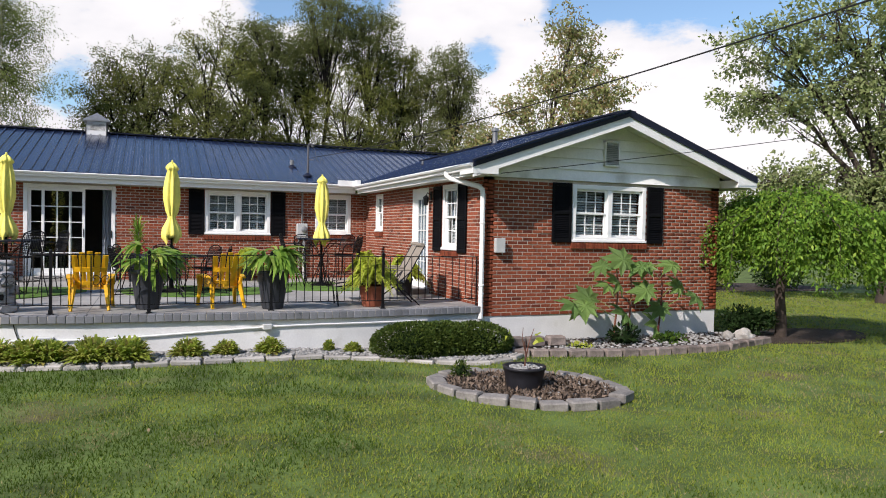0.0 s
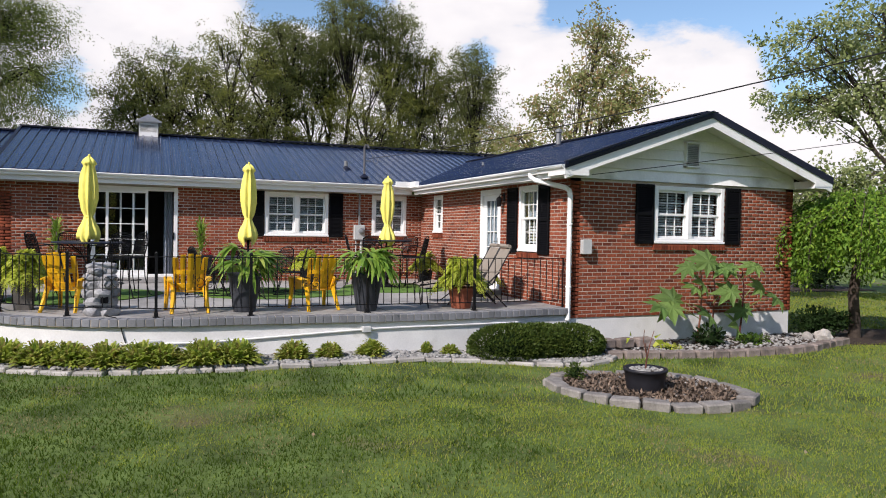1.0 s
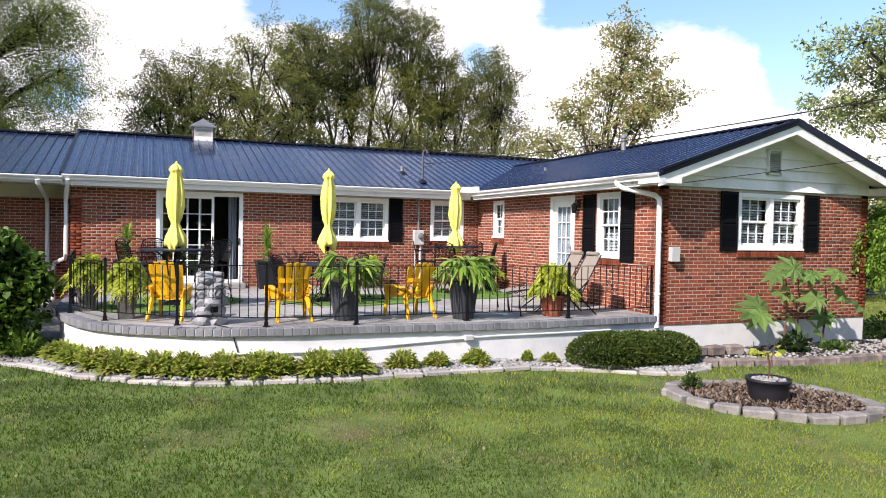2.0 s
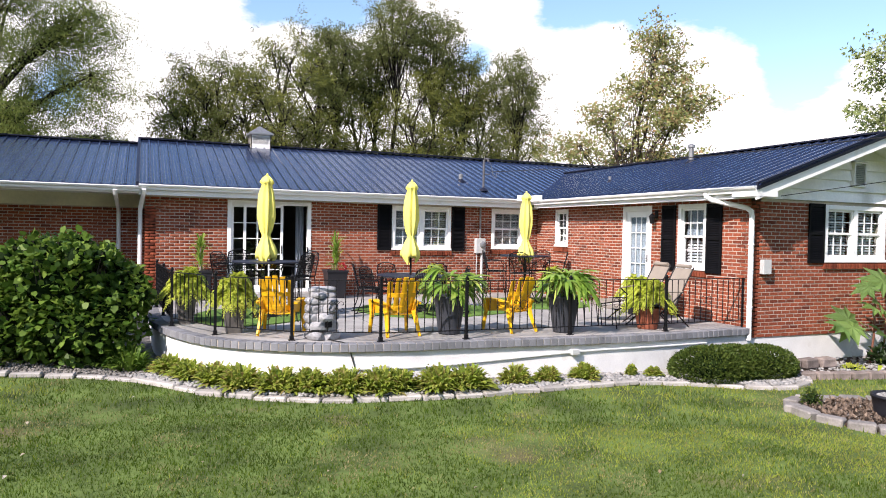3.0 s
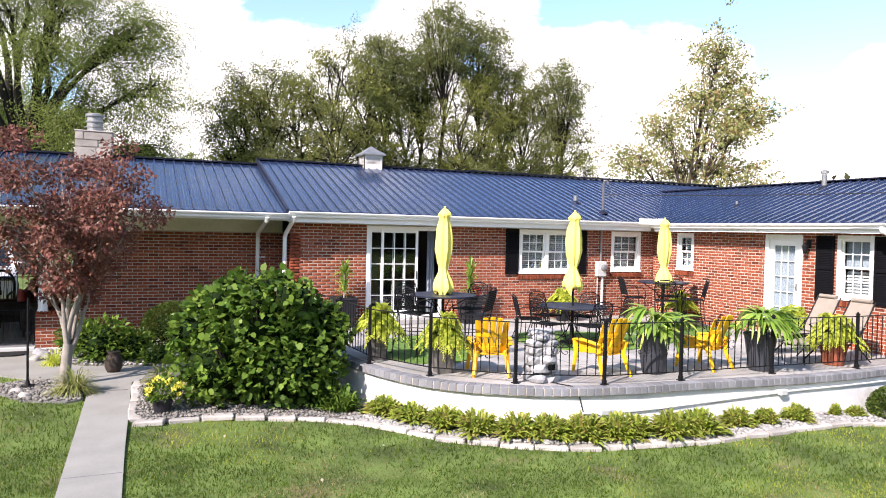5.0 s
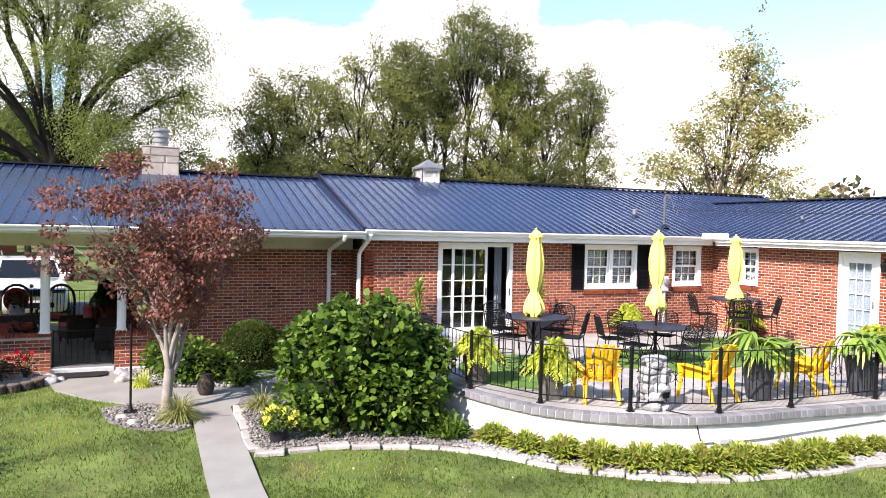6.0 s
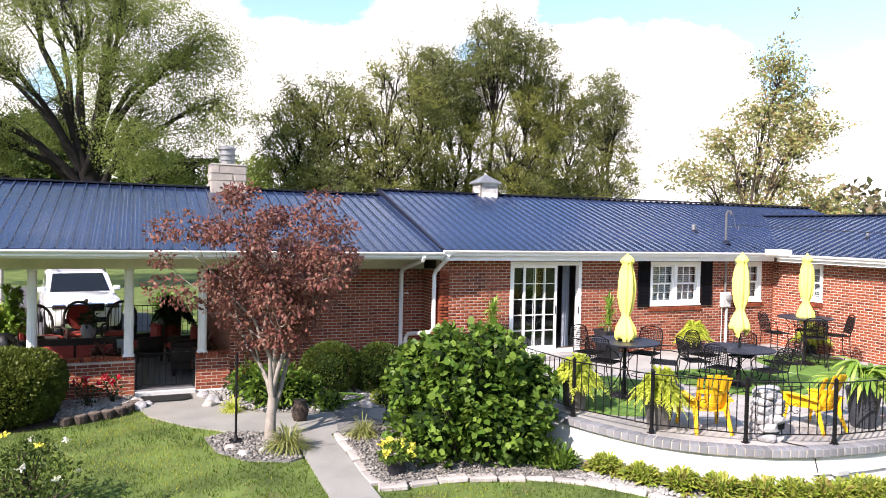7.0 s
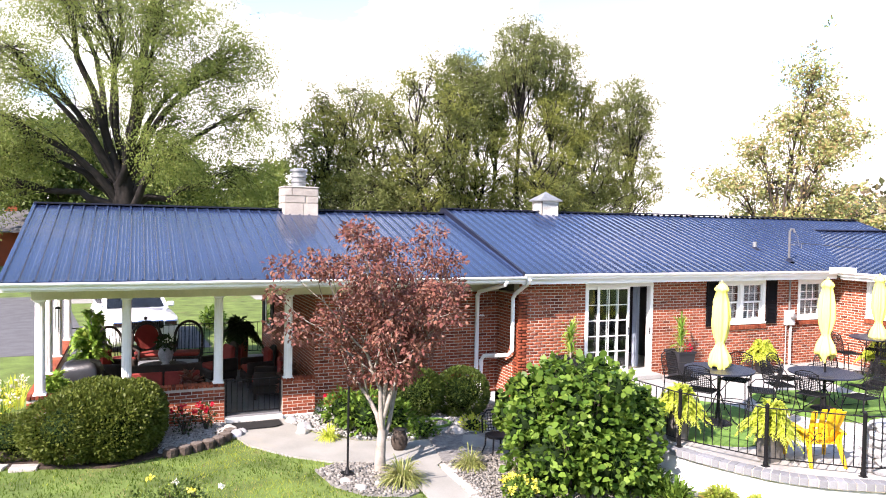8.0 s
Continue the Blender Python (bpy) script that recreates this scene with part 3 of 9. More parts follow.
# rooms behind the openings; wall and ceiling colour darkened to read as unlit
bm = bmesh.new()
box(bm, XS + 0.2, XR - 0.2, YM + 0.25, YB - 0.2, 0.5, 0.62)
box(bm, XW + 0.2, XR - 0.2, YF + 0.2, YM + 0.25, 0.5, 0.62)
tagged(part("floor_inside", bm, M_WOODW), "wooden floor inside the house", "floor", kind="structure")
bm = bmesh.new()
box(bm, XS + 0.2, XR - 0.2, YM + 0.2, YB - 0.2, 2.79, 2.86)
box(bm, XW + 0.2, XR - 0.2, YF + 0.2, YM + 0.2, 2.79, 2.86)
tagged(part("ceiling", bm, M_ROOM), "plain ceiling inside the house, coloured dark as if unlit", "ceiling", kind="structure")
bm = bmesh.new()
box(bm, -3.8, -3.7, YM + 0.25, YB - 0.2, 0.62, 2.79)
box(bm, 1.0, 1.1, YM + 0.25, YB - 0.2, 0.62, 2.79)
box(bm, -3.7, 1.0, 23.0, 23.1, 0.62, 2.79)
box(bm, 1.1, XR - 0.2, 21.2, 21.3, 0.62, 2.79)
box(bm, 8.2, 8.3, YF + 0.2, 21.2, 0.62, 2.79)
tagged(part("partition", bm, M_ROOM), "partition walls inside the house, coloured dark as if unlit", "wall", kind="structure")

# ---- roofs ----
PITCH = 1 / 3
EAVE_Y, EAVE_Z, RIDGE_Y = 18.40, 3.045, 22.66
RIDGE_Z = EAVE_Z + PITCH * (RIDGE_Y - EAVE_Y)
SHEET, RIB = 0.9144, 0.2286


def sheet_mesh(width, run, rise):
    """A ribbed metal sheet: local x along the eave, y up the run, z up; trapezoid ribs, minor ribs between."""
    prof, n = [], max(1, round(width / RIB))
    for i in range(n):
        u = i * RIB
        prof += [(u, 0.034), (u + 0.022, 0.034), (u + 0.04, 0.002), (u + 0.08, 0.002), (u + 0.086, 0.0055), (u + 0.096, 0.0055), (u + 0.102, 0.002), (u + 0.15, 0.002), (u + 0.156, 0.0055), (u + 0.166, 0.0055), (u + 0.172, 0.002), (u + RIB - 0.02, 0.002)]
    prof.append((n * RIB, 0.034))
    bm = bmesh.new()
    rows = [[bm.verts.new((u, y, y / run * rise + h)) for u, h in prof] for y in (0, run)]
    under = [[bm.verts.new((u, y, y / run * rise - 0.012)) for u in (0, n * RIB)] for y in (0, run)]
    for k in range(len(prof) - 1):
        bm.faces.new((rows[0][k], rows[0][k + 1], rows[1][k + 1], rows[1][k]))
    bm.faces.new((under[0][1], under[0][0], under[1][0], under[1][1]))
    bm.faces.new([under[0][0], under[0][1]] + list(reversed(rows[0])))
    me = bpy.data.meshes.new("roof_sheet")
    bm.to_mesh(me)
    bm.free()
    me.materials.append(M_ROOF)
    return me


def roof_slope(roof, origin, along, up, length, run, rise):
    """Covers one slope with ribbed sheets from the eave line."""
    n = math.ceil(length / SHEET - 0.05)
    full = sheet_mesh(SHEET, run, rise)
    for i in range(n):
        w = min(SHEET, length - i * SHEET)
        me = full if w > SHEET - 0.05 else sheet_mesh(max(RIB, round(w / RIB) * RIB), run, rise)
        ob = new("roof_sheet", me)
        ob.parent = roof
        ob.matrix_basis = Matrix(((along[0], up[0], 0, origin[0] + along[0] * i * SHEET), (along[1], up[1], 0, origin[1] + along[1] * i * SHEET), (0, 0, 1, origin[2] + random.uniform(-0.0015, 0.0015)), (0, 0, 0, 1)))


def bar(bm, a, b, w, h):
    """A rectangular bar from a to b, w wide across, h high (hanging below the line)."""
    a, b = Vector(a), Vector(b)
    d = (b - a).normalized()
    s = d.cross(Vector((0, 0, 1))).normalized() * w / 2
    u = Vector((0, 0, h))
    v = [bm.verts.new(p) for p in (a - s - u, a + s - u, a + s, a - s, b - s - u, b + s - u, b + s, b - s)]
    for q in ((0, 3, 2, 1), (4, 5, 6, 7), (0, 1, 5, 4), (1, 2, 6, 5), (2, 3, 7, 6), (3, 0, 4, 7)):
        bm.faces.new([v[i] for i in q])


def roof_block(name, label):
    return tagged(new(name), label, "roof", kind="structure")


roof_main = roof_block("roof_main", "dark blue ribbed metal roof over the brick house")
MX0, MX1 = -4.12, 11.72
roof_slope(roof_main, (MX0, EAVE_Y, EAVE_Z), (1, 0), (0, 1), MX1 - MX0, RIDGE_Y - EAVE_Y, RIDGE_Z - EAVE_Z)
roof_slope(roof_main, (MX1, 2 * RIDGE_Y - EAVE_Y, EAVE_Z), (-1, 0), (0, -1), MX1 - MX0, RIDGE_Y - EAVE_Y, RIDGE_Z - EAVE_Z)
bm = bmesh.new()
for s in (-1, 1):
    bar(bm, (MX0 - 0.03, RIDGE_Y + 0.07 * s, RIDGE_Z + 0.035), (2.05, RIDGE_Y + 0.07 * s, RIDGE_Z + 0.035), 0.15, 0.03)
    bar(bm, (2.0, RIDGE_Y + 0.075 * s, RIDGE_Z + 0.062), (MX1 + 0.03, RIDGE_Y + 0.075 * s, RIDGE_Z + 0.062), 0.16, 0.035)
part("ridge_cap", bm, M_ROOFTRIM, roof_main)
for x in (MX0, MX1):
    for s in (-1, 1):
        bm = bmesh.new()
        bar(bm, (x, RIDGE_Y + s * (RIDGE_Y - EAVE_Y + 0.02), EAVE_Z + 0.035), (x, RIDGE_Y, RIDGE_Z + 0.04), 0.06, 0.12)
        part("rake_trim", bm, M_ROOFTRIM, roof_main)
bm = bmesh.new()
bm.faces.new([bm.verts.new(p) for p in ((MX0 + 0.06, EAVE_Y + 0.1, EAVE_Z - 0.03), (MX0 + 0.06, RIDGE_Y, RIDGE_Z - 0.05), (MX0 + 0.06, 2 * RIDGE_Y - EAVE_Y - 0.1, EAVE_Z - 0.03))])
bm.faces.new([bm.verts.new(p) for p in ((MX1 - 0.4, EAVE_Y + 0.1, EAVE_Z - 0.03), (MX1 - 0.4, RIDGE_Y, RIDGE_Z - 0.05), (MX1 - 0.4, 2 * RIDGE_Y - EAVE_Y - 0.1, EAVE_Z - 0.03))])
bmesh.ops.solidify(bm, geom=bm.faces[:], thickness=0.04)
part("gable_end", bm, M_SIDING, roof_main)

roof_left = roof_block("roof_porch", "dark blue ribbed metal roof over the porch")
LX0, LX1, L_EZ, L_RZ = -13.52, MX0 - 0.005, 3.0, 4.335
roof_slope(roof_left, (LX0, EAVE_Y - 0.02, L_EZ), (1, 0), (0, 1), LX1 - LX0, RIDGE_Y - EAVE_Y + 0.02, L_RZ - L_EZ)
roof_slope(roof_left, (LX1, 2 * RIDGE_Y - EAVE_Y + 0.02, L_EZ), (-1, 0), (0, -1), LX1 - LX0, RIDGE_Y - EAVE_Y + 0.02, L_RZ - L_EZ)
bm = bmesh.new()
for s in (-1, 1):
    bar(bm, (LX0 - 0.02, RIDGE_Y + 0.07 * s, L_RZ + 0.035), (LX1, RIDGE_Y + 0.07 * s, L_RZ + 0.035), 0.15, 0.03)
part("ridge_cap", bm, M_ROOFTRIM, roof_left)
for s in (-1, 1):
    bm = bmesh.new()
    bar(bm, (LX0, RIDGE_Y + s * (RIDGE_Y - EAVE_Y + 0.03), L_EZ + 0.035), (LX0, RIDGE_Y, L_RZ + 0.04), 0.06, 0.14)
    part("rake_trim", bm, M_ROOF, roof_left)
bm = bmesh.new()
bm.faces.new([bm.verts.new(p) for p in ((LX0 + 0.35, EAVE_Y + 0.1, L_EZ - 0.03), (LX0 + 0.35, RIDGE_Y, L_RZ - 0.05), (LX0 + 0.35, 2 * RIDGE_Y - EAVE_Y - 0.1, L_EZ - 0.03))])
bmesh.ops.solidify(bm, geom=bm.faces[:], thickness=0.04)
part("gable_end", bm, M_WHITE, roof_left)

roof_wing = roof_block("roof_wing", "dark blue ribbed metal roof over the house wing")
WEX, WRX, W_EZ = 5.42, 8.54, 3.02
W_RZ = W_EZ + (WRX - WEX) * 0.345
RAKE_Y = 11.02
for s, x0 in ((1, WEX), (-1, 2 * WRX - WEX)):
    if s > 0:
        roof_slope(roof_wing, (x0, 21.9, W_EZ), (0, -1), (1, 0), 21.9 - RAKE_Y, WRX - WEX, W_RZ - W_EZ)
    else:
        roof_slope(roof_wing, (x0, RAKE_Y, W_EZ), (0, 1), (-1, 0), 21.9 - RAKE_Y, WRX - WEX, W_RZ - W_EZ)
bm = bmesh.new()
for s in (-1, 1):
    bar(bm, (WRX + 0.07 * s, RAKE_Y - 0.02, W_RZ + 0.035), (WRX + 0.07 * s, 21.7, W_RZ + 0.035), 0.15, 0.03)
part("ridge_cap", bm, M_ROOFTRIM, roof_wing)
# rakes of the gable: dark metal edge and white board under it
for s in (-1, 1):
    bm = bmesh.new()
    bar(bm, (WRX + s * (WRX - WEX + 0.02), RAKE_Y - 0.02, W_EZ + 0.045), (WRX, RAKE_Y - 0.02, W_RZ + 0.05), 0.05, 0.13)
    part("rake_trim", bm, M_ROOFTRIM, roof_wing, "dark metal rake edge")
    bm = bmesh.new()
    bar(bm, (WRX + s * (WRX - WEX - 0.0), RAKE_Y, W_EZ - 0.075), (WRX, RAKE_Y, W_RZ - 0.075), 0.04, 0.17)
    part("rake_board", bm, M_WHITE, roof_wing, "white painted rake board")
    bm = bmesh.new()
    bar(bm, (WRX + s * (WRX - WEX - 0.3), (RAKE_Y + YF) / 2, W_EZ + 0.015), (WRX, (RAKE_Y + YF) / 2, W_RZ - 0.09), YF - RAKE_Y - 0.04, 0.03)
    part("rake_soffit", bm, M_SOFFIT, roof_wing)
    # boxed return at the eave's end
    bm = bmesh.new()
    x0, x1 = (WEX - 0.02, XW + 0.02) if s < 0 else (XR - 0.02, 2 * WRX - WEX + 0.02)
    box(bm, x0, x1, RAKE_Y - 0.024, YF, SOFFIT, 2.985)
    part("eave_return", bm, M_WHITE, roof_wing, "white boxed eave return")
# gable wall: clapboards with a louvred vent
gable = tagged(new("gable_wall"), "white clapboard gable with a louvred vent", "gable", kind="structure")
bm = bmesh.new()
gz = lambda x: W_RZ - 0.1 - 0.345 * abs(x - WRX)
bm.faces.new([bm.verts.new(p) for p in ((WEX + 0.35, YF + 0.05, SOFFIT), (2 * WRX - WEX - 0.35, YF + 0.05, SOFFIT), (2 * WRX - WEX - 0.35, YF + 0.05, gz(WEX + 0.35)), (WRX, YF + 0.05, gz(WRX)), (WEX + 0.35, YF + 0.05, gz(WEX + 0.35)))])
bmesh.ops.solidify(bm, geom=bm.faces[:], thickness=0.06)
bmesh.ops.translate(bm, verts=bm.verts, vec=(0, 0.055 - max(v.co.y for v in bm.verts) + YF + 0.06, 0))
part("sheathing", bm, M_SIDING, gable)
z = SOFFIT + 0.005
BOARD = 0.205
while z < W_RZ - 0.12:
    z1 = min(z + BOARD, W_RZ - 0.105)
    h0, h1 = [max(0.02, (W_RZ - 0.1 - zz) / 0.345) for zz in (z, z1)]
    h0, h1 = min(h0, XR - WRX - 0.0), min(h1, XR - WRX)
    bm = bmesh.new()
    v = [bm.verts.new(p) for p in ((WRX - h0, YF - 0.05, z), (WRX + h0, YF - 0.05, z), (WRX + h1, YF - 0.004, z1), (WRX - h1, YF - 0.004, z1), (WRX - h0, YF + 0.05, z), (WRX + h0, YF + 0.05, z), (WRX + h1, YF + 0.05, z1), (WRX - h1, YF + 0.05, z1))]
    for q in ((0, 1, 2, 3), (4, 5, 1, 0), (1, 5, 6, 2), (3, 2, 6, 7), (4, 0, 3, 7)):
        bm.faces.new([v[i] for i in q])
    part("clapboard", bm, M_SIDING, gable)
    z += BOARD
vent = tagged(new("gable_vent"), "white louvred vent in the gable", "vent", kind="structure")
VX0, VX1, VZ0, VZ1 = 8.34, 8.68, 3.14, 3.62
for x0, x1, z0, z1 in ((VX0, VX0 + 0.03, VZ0, VZ1), (VX1 - 0.03, VX1, VZ0, VZ1), (VX0, VX1, VZ0, VZ0 + 0.03), (VX0, VX1, VZ1 - 0.03, VZ1)):
    bm = bmesh.new()
    box(bm, x0, x1, YF - 0.1, YF - 0.005, z0, z1, 0.004)
    part("frame", bm, M_SIDING, vent)
# sheet added behind the slats; its grey stands in for shade between them
bm = bmesh.new()
box(bm, VX0 + 0.025, VX1 - 0.025, YF - 0.060, YF - 0.055, VZ0 + 0.025, VZ1 - 0.025)
part("screen", bm, M_GREYBOX, vent, "grey sheet added behind the louvres for the shade in their gaps")
for i in range(11):
    bm = bmesh.new()
    zz = VZ0 + 0.045 + i * 0.0345
    v = [bm.verts.new(p) for p in ((VX0 + 0.03, YF - 0.09, zz), (VX1 - 0.03, YF - 0.09, zz), (VX1 - 0.03, YF - 0.064, zz + 0.026), (VX0 + 0.03, YF - 0.064, zz + 0.026))]
    bm.faces.new(v)
    bmesh.ops.solidify(bm, geom=bm.faces[:], thickness=0.004)
    part("slat", bm, M_SIDING, vent)

# eaves: soffit boards, fascia and gutters
def eave(name, a, b, inward, zg, depth, soffit_z=SOFFIT):
    """Fascia, soffit and gutter along the eave line a-b; inward: the way to the wall."""
    a, b, i = Vector((*a, 0)), Vector((*b, 0)), Vector((*inward, 0))
    d = (b - a).normalized()
    ob = tagged(new(name), "white eave gutter along the roof edge", "gutter", kind="structure")
    fr = Matrix(((d.x, i.x, 0, a.x), (d.y, i.y, 0, a.y), (0, 0, 1, 0), (0, 0, 0, 1)))
    ln = (b - a).length
    bm = bmesh.new()
    box(bm, 0, ln, 0.06, 0.085, soffit_z - 0.025, zg - 0.02)
    f = part("fascia", bm, M_WHITE, ob)
    bm = bmesh.new()
    box(bm, 0, ln, 0.085, depth, soffit_z - 0.006, soffit_z + 0.012)
    part("soffit", bm, M_SOFFIT, ob)
    bm = bmesh.new()
    prof = [(0.055, zg - 0.015), (-0.075, zg - 0.015), (-0.085, zg - 0.03), (-0.068, zg - 0.06), (-0.03, zg - 0.085), (-0.02, zg - 0.125), (0.055, zg - 0.125)]
    rows = [[bm.verts.new((u, y, z)) for y, z in prof] for u in (0, ln)]
    for k in range(len(prof) - 1):
        bm.faces.new((rows[0][k], rows[1][k], rows[1][k + 1], rows[0][k + 1]))
    bm.faces.new(rows[0])
    bm.faces.new(list(reversed(rows[1])))
    part("gutter", bm, M_VINYL, ob, "white aluminium gutter")
    for c in ob.children:
        c.matrix_basis = fr
    return ob


eave("eave_main", (MX0 + 0.02, EAVE_Y), (WEX + 0.02, EAVE_Y), (0, 1), EAVE_Z, YM - EAVE_Y)
eave("eave_porch", (LX0, EAVE_Y - 0.02), (MX0 + 0.02, EAVE_Y - 0.02), (0, 1), L_EZ, YL - EAVE_Y + 0.1, 2.86)
eave("eave_wing", (WEX, EAVE_Y), (WEX, RAKE_Y - 0.02), (1, 0), W_EZ, XW - WEX)
eave("eave_wing_far", (2 * WRX - WEX, RAKE_Y), (2 * WRX - WEX, 18.0), (-1, 0), W_EZ, XW - WEX)
# white splash guard where the two gutters meet
guard = tagged(new("gutter_guard"), "white metal splash guard in the gutter corner", "gutter guard", kind="structure")
bm = bmesh.new()
prism(bm, [(4.92, 18.3), (5.42, 18.3), (5.42, 17.9), (5.32, 17.9), (5.32, 18.24), (4.92, 18.24)][::-1], 2.98, 3.13)
part("plate", bm, M_VINYL, guard)
bm = bmesh.new()
box(bm, -8.25, XS, YL - 0.03, YL, 2.575, 2.86)
tagged(part("trim_frieze", bm, M_FRIEZE), "cream painted frieze board above the brick", "trim", kind="structure")

# ---- windows, doors, shutters ----
def bx(name, mat, parent, x0, x1, y0, y1, z0, z1, bevel=0.0, label=""):
    bm = bmesh.new()
    box(bm, x0, x1, y0, y1, z0, z1, bevel)
    return part(name, bm, mat, parent, label)


def sash(win, u0, u1, z0, z1, y, cols, rows, rail=0.045, name="sash"):
    """One sash: stiles and rails, a pane and its glazing bars."""
    s = new(name)
    s.parent = win
    bm = bmesh.new()
    for a, b, c, d in ((u0, u0 + rail, z0, z1), (u1 - rail, u1, z0, z1), (u0 + rail, u1 - rail, z0, z0 + rail), (u0 + rail, u1 - rail, z1 - rail, z1)):
        box(bm, a, b, y - 0.02, y + 0.02, c, d, 0.004)
    part("frame", bm, M_VINYL, s)
    pane = bx("pane", M_GLASS, s, u0 + rail, u1 - rail, y - 0.002, y + 0.002, z0 + rail, z1 - rail)
    pane.visible_shadow = False
    for i in range(1, cols):
        u = u0 + rail + (u1 - u0 - 2 * rail) * i / cols
        bx("glazing_bar", M_VINYL, s, u - 0.008, u + 0.008, y - 0.009, y + 0.009, z0 + rail, z1 - rail)
    for j in range(1, rows):
        z = z0 + rail + (z1 - z0 - 2 * rail) * j / rows
        bx("glazing_bar", M_VINYL, s, u0 + rail, u1 - rail, y - 0.0085, y + 0.0085, z - 0.008, z + 0.008)
    return s


def blinds(win, u0, u1, z0, z1, y, step=0.05, tilt=0.45):
    """Level slats behind the pane."""
    n = int((z1 - z0) / step)
    bm = bmesh.new()
    for i in range(n):
        z = z0 + (i + 0.5) * step
        h = 0.022 * tilt
        v = [bm.verts.new(p) for p in ((u0, y - 0.02, z - h), (u1, y - 0.02, z - h), (u1, y + 0.02, z + h), (u0, y + 0.02, z + h), (u0, y - 0.02, z - h + 0.005), (u1, y - 0.02, z - h + 0.005), (u1, y + 0.02, z + h + 0.005), (u0, y + 0.02, z + h + 0.005))]
        for q in ((3, 2, 1, 0), (4, 5, 6, 7), (0, 1, 5, 4), (1, 2, 6, 5), (2, 3, 7, 6), (3, 0, 4, 7)):
            bm.faces.new([v[k] for k in q])
    ob = part("blind", bm, M_BLIND, win, "white slatted window blind")
    return ob


def window(name, fr, hole, units, label, cols=3, half_blind=False, casing=0.085):
    u0, u1, z0, z1 = hole
    w = tagged(new(name), label, "window", kind="structure")
    w.matrix_basis = fr
    for i, (a, b, c, d) in enumerate(((u0, u0 + casing, z0, z1), (u1 - casing, u1, z0, z1), (u0 + casing, u1 - casing, z1 - casing, z1), (u0 + casing, u1 - casing, z0, z0 + casing))):
        bx("window_frame", M_VINYL, w, a, b, -0.018, 0.09, c, d, 0.006)
    bx("window_sill", M_VINYL, w, u0 - 0.01, u1 + 0.01, -0.045, 0.05, z0 - 0.012, z0 + 0.035, 0.006)
    inner0, inner1 = u0 + casing, u1 - casing
    gap = 0.10 if units == 2 else 0
    if units == 2:
        m = (inner0 + inner1) / 2
        bx("mullion", M_VINYL, w, m - gap / 2, m + gap / 2, -0.016, 0.09, z0 + casing, z1 - casing, 0.005)
        spans = [(inner0, m - gap / 2), (m + gap / 2, inner1)]
    else:
        spans = [(inner0, inner1)]
    zm = (z0 + z1) / 2
    for a, b in spans:
        sash(w, a, b, zm - 0.02, z1 - casing, 0.045, cols, 2, 0.04, "upper_sash")
        sash(w, a, b, z0 + casing, zm + 0.02, 0.07, cols, 2, 0.045, "lower_sash")
        if half_blind:
            blinds(w, a + 0.02, b - 0.02, z0 + casing, zm - 0.02, 0.17, 0.06, 0.9)
            bx("curtain", M_CURTAIN, w, a, b, 0.16, 0.17, zm, z1 - casing, 0, "sheer curtain, coloured blue-grey as the glass before it looks")
        else:
            blinds(w, a + 0.01, b - 0.01, z0 + casing, z1 - casing, 0.17, 0.05, 0.75)
    # rowlock bricks below the sill
    n = round((u1 - u0 + 0.06) / 0.0677)
    me = SILL_MESH
    for i in range(n):
        o = new("sill_brick", me)
        o.parent = w
        o.location = (u0 - 0.03 + i * (u1 - u0 + 0.06) / n, 0, z0 - 0.012)
    return w


bm = bmesh.new()
v = [bm.verts.new(p) for p in ((0.004, -0.045, -0.118), (0.054, -0.045, -0.118), (0.054, -0.05, -0.03), (0.004, -0.05, -0.03), (0.004, 0.03, -0.118), (0.054, 0.03, -0.118), (0.054, 0.03, 0.0), (0.004, 0.03, 0.0))]
for q in ((3, 2, 1, 0), (4, 5, 6, 7), (0, 1, 5, 4), (1, 2, 6, 5), (2, 3, 7, 6), (3, 0, 4, 7)):
    bm.faces.new([v[i] for i in reversed(q)])
SILL_MESH = bpy.data.meshes.new("sill_brick")
bm.to_mesh(SILL_MESH)
bm.free()
SILL_MESH.materials.append(M_BRICK)

FR_MAIN, FR_SIDE, FR_FRONT, FR_PORCH = [w.matrix_basis.copy() for w in (wall_main, wall_side, wall_front, wall_porch_side)]
window("window_1", FR_MAIN, WIN_M, 2, "white double window with slatted blinds in the brick wall")
window("window_2", FR_MAIN, WIN_N, 1, "white single window with slatted blinds near the wall corner")
window("window_3", FR_SIDE, WIN_K, 1, "small white window in the wing wall", cols=2, casing=0.075)
window("window_4", FR_SIDE, WIN_W, 1, "white sash window with half shutters inside", half_blind=True)
window("window_5", FR_FRONT, WIN_F, 2, "white double window in the gable wall")


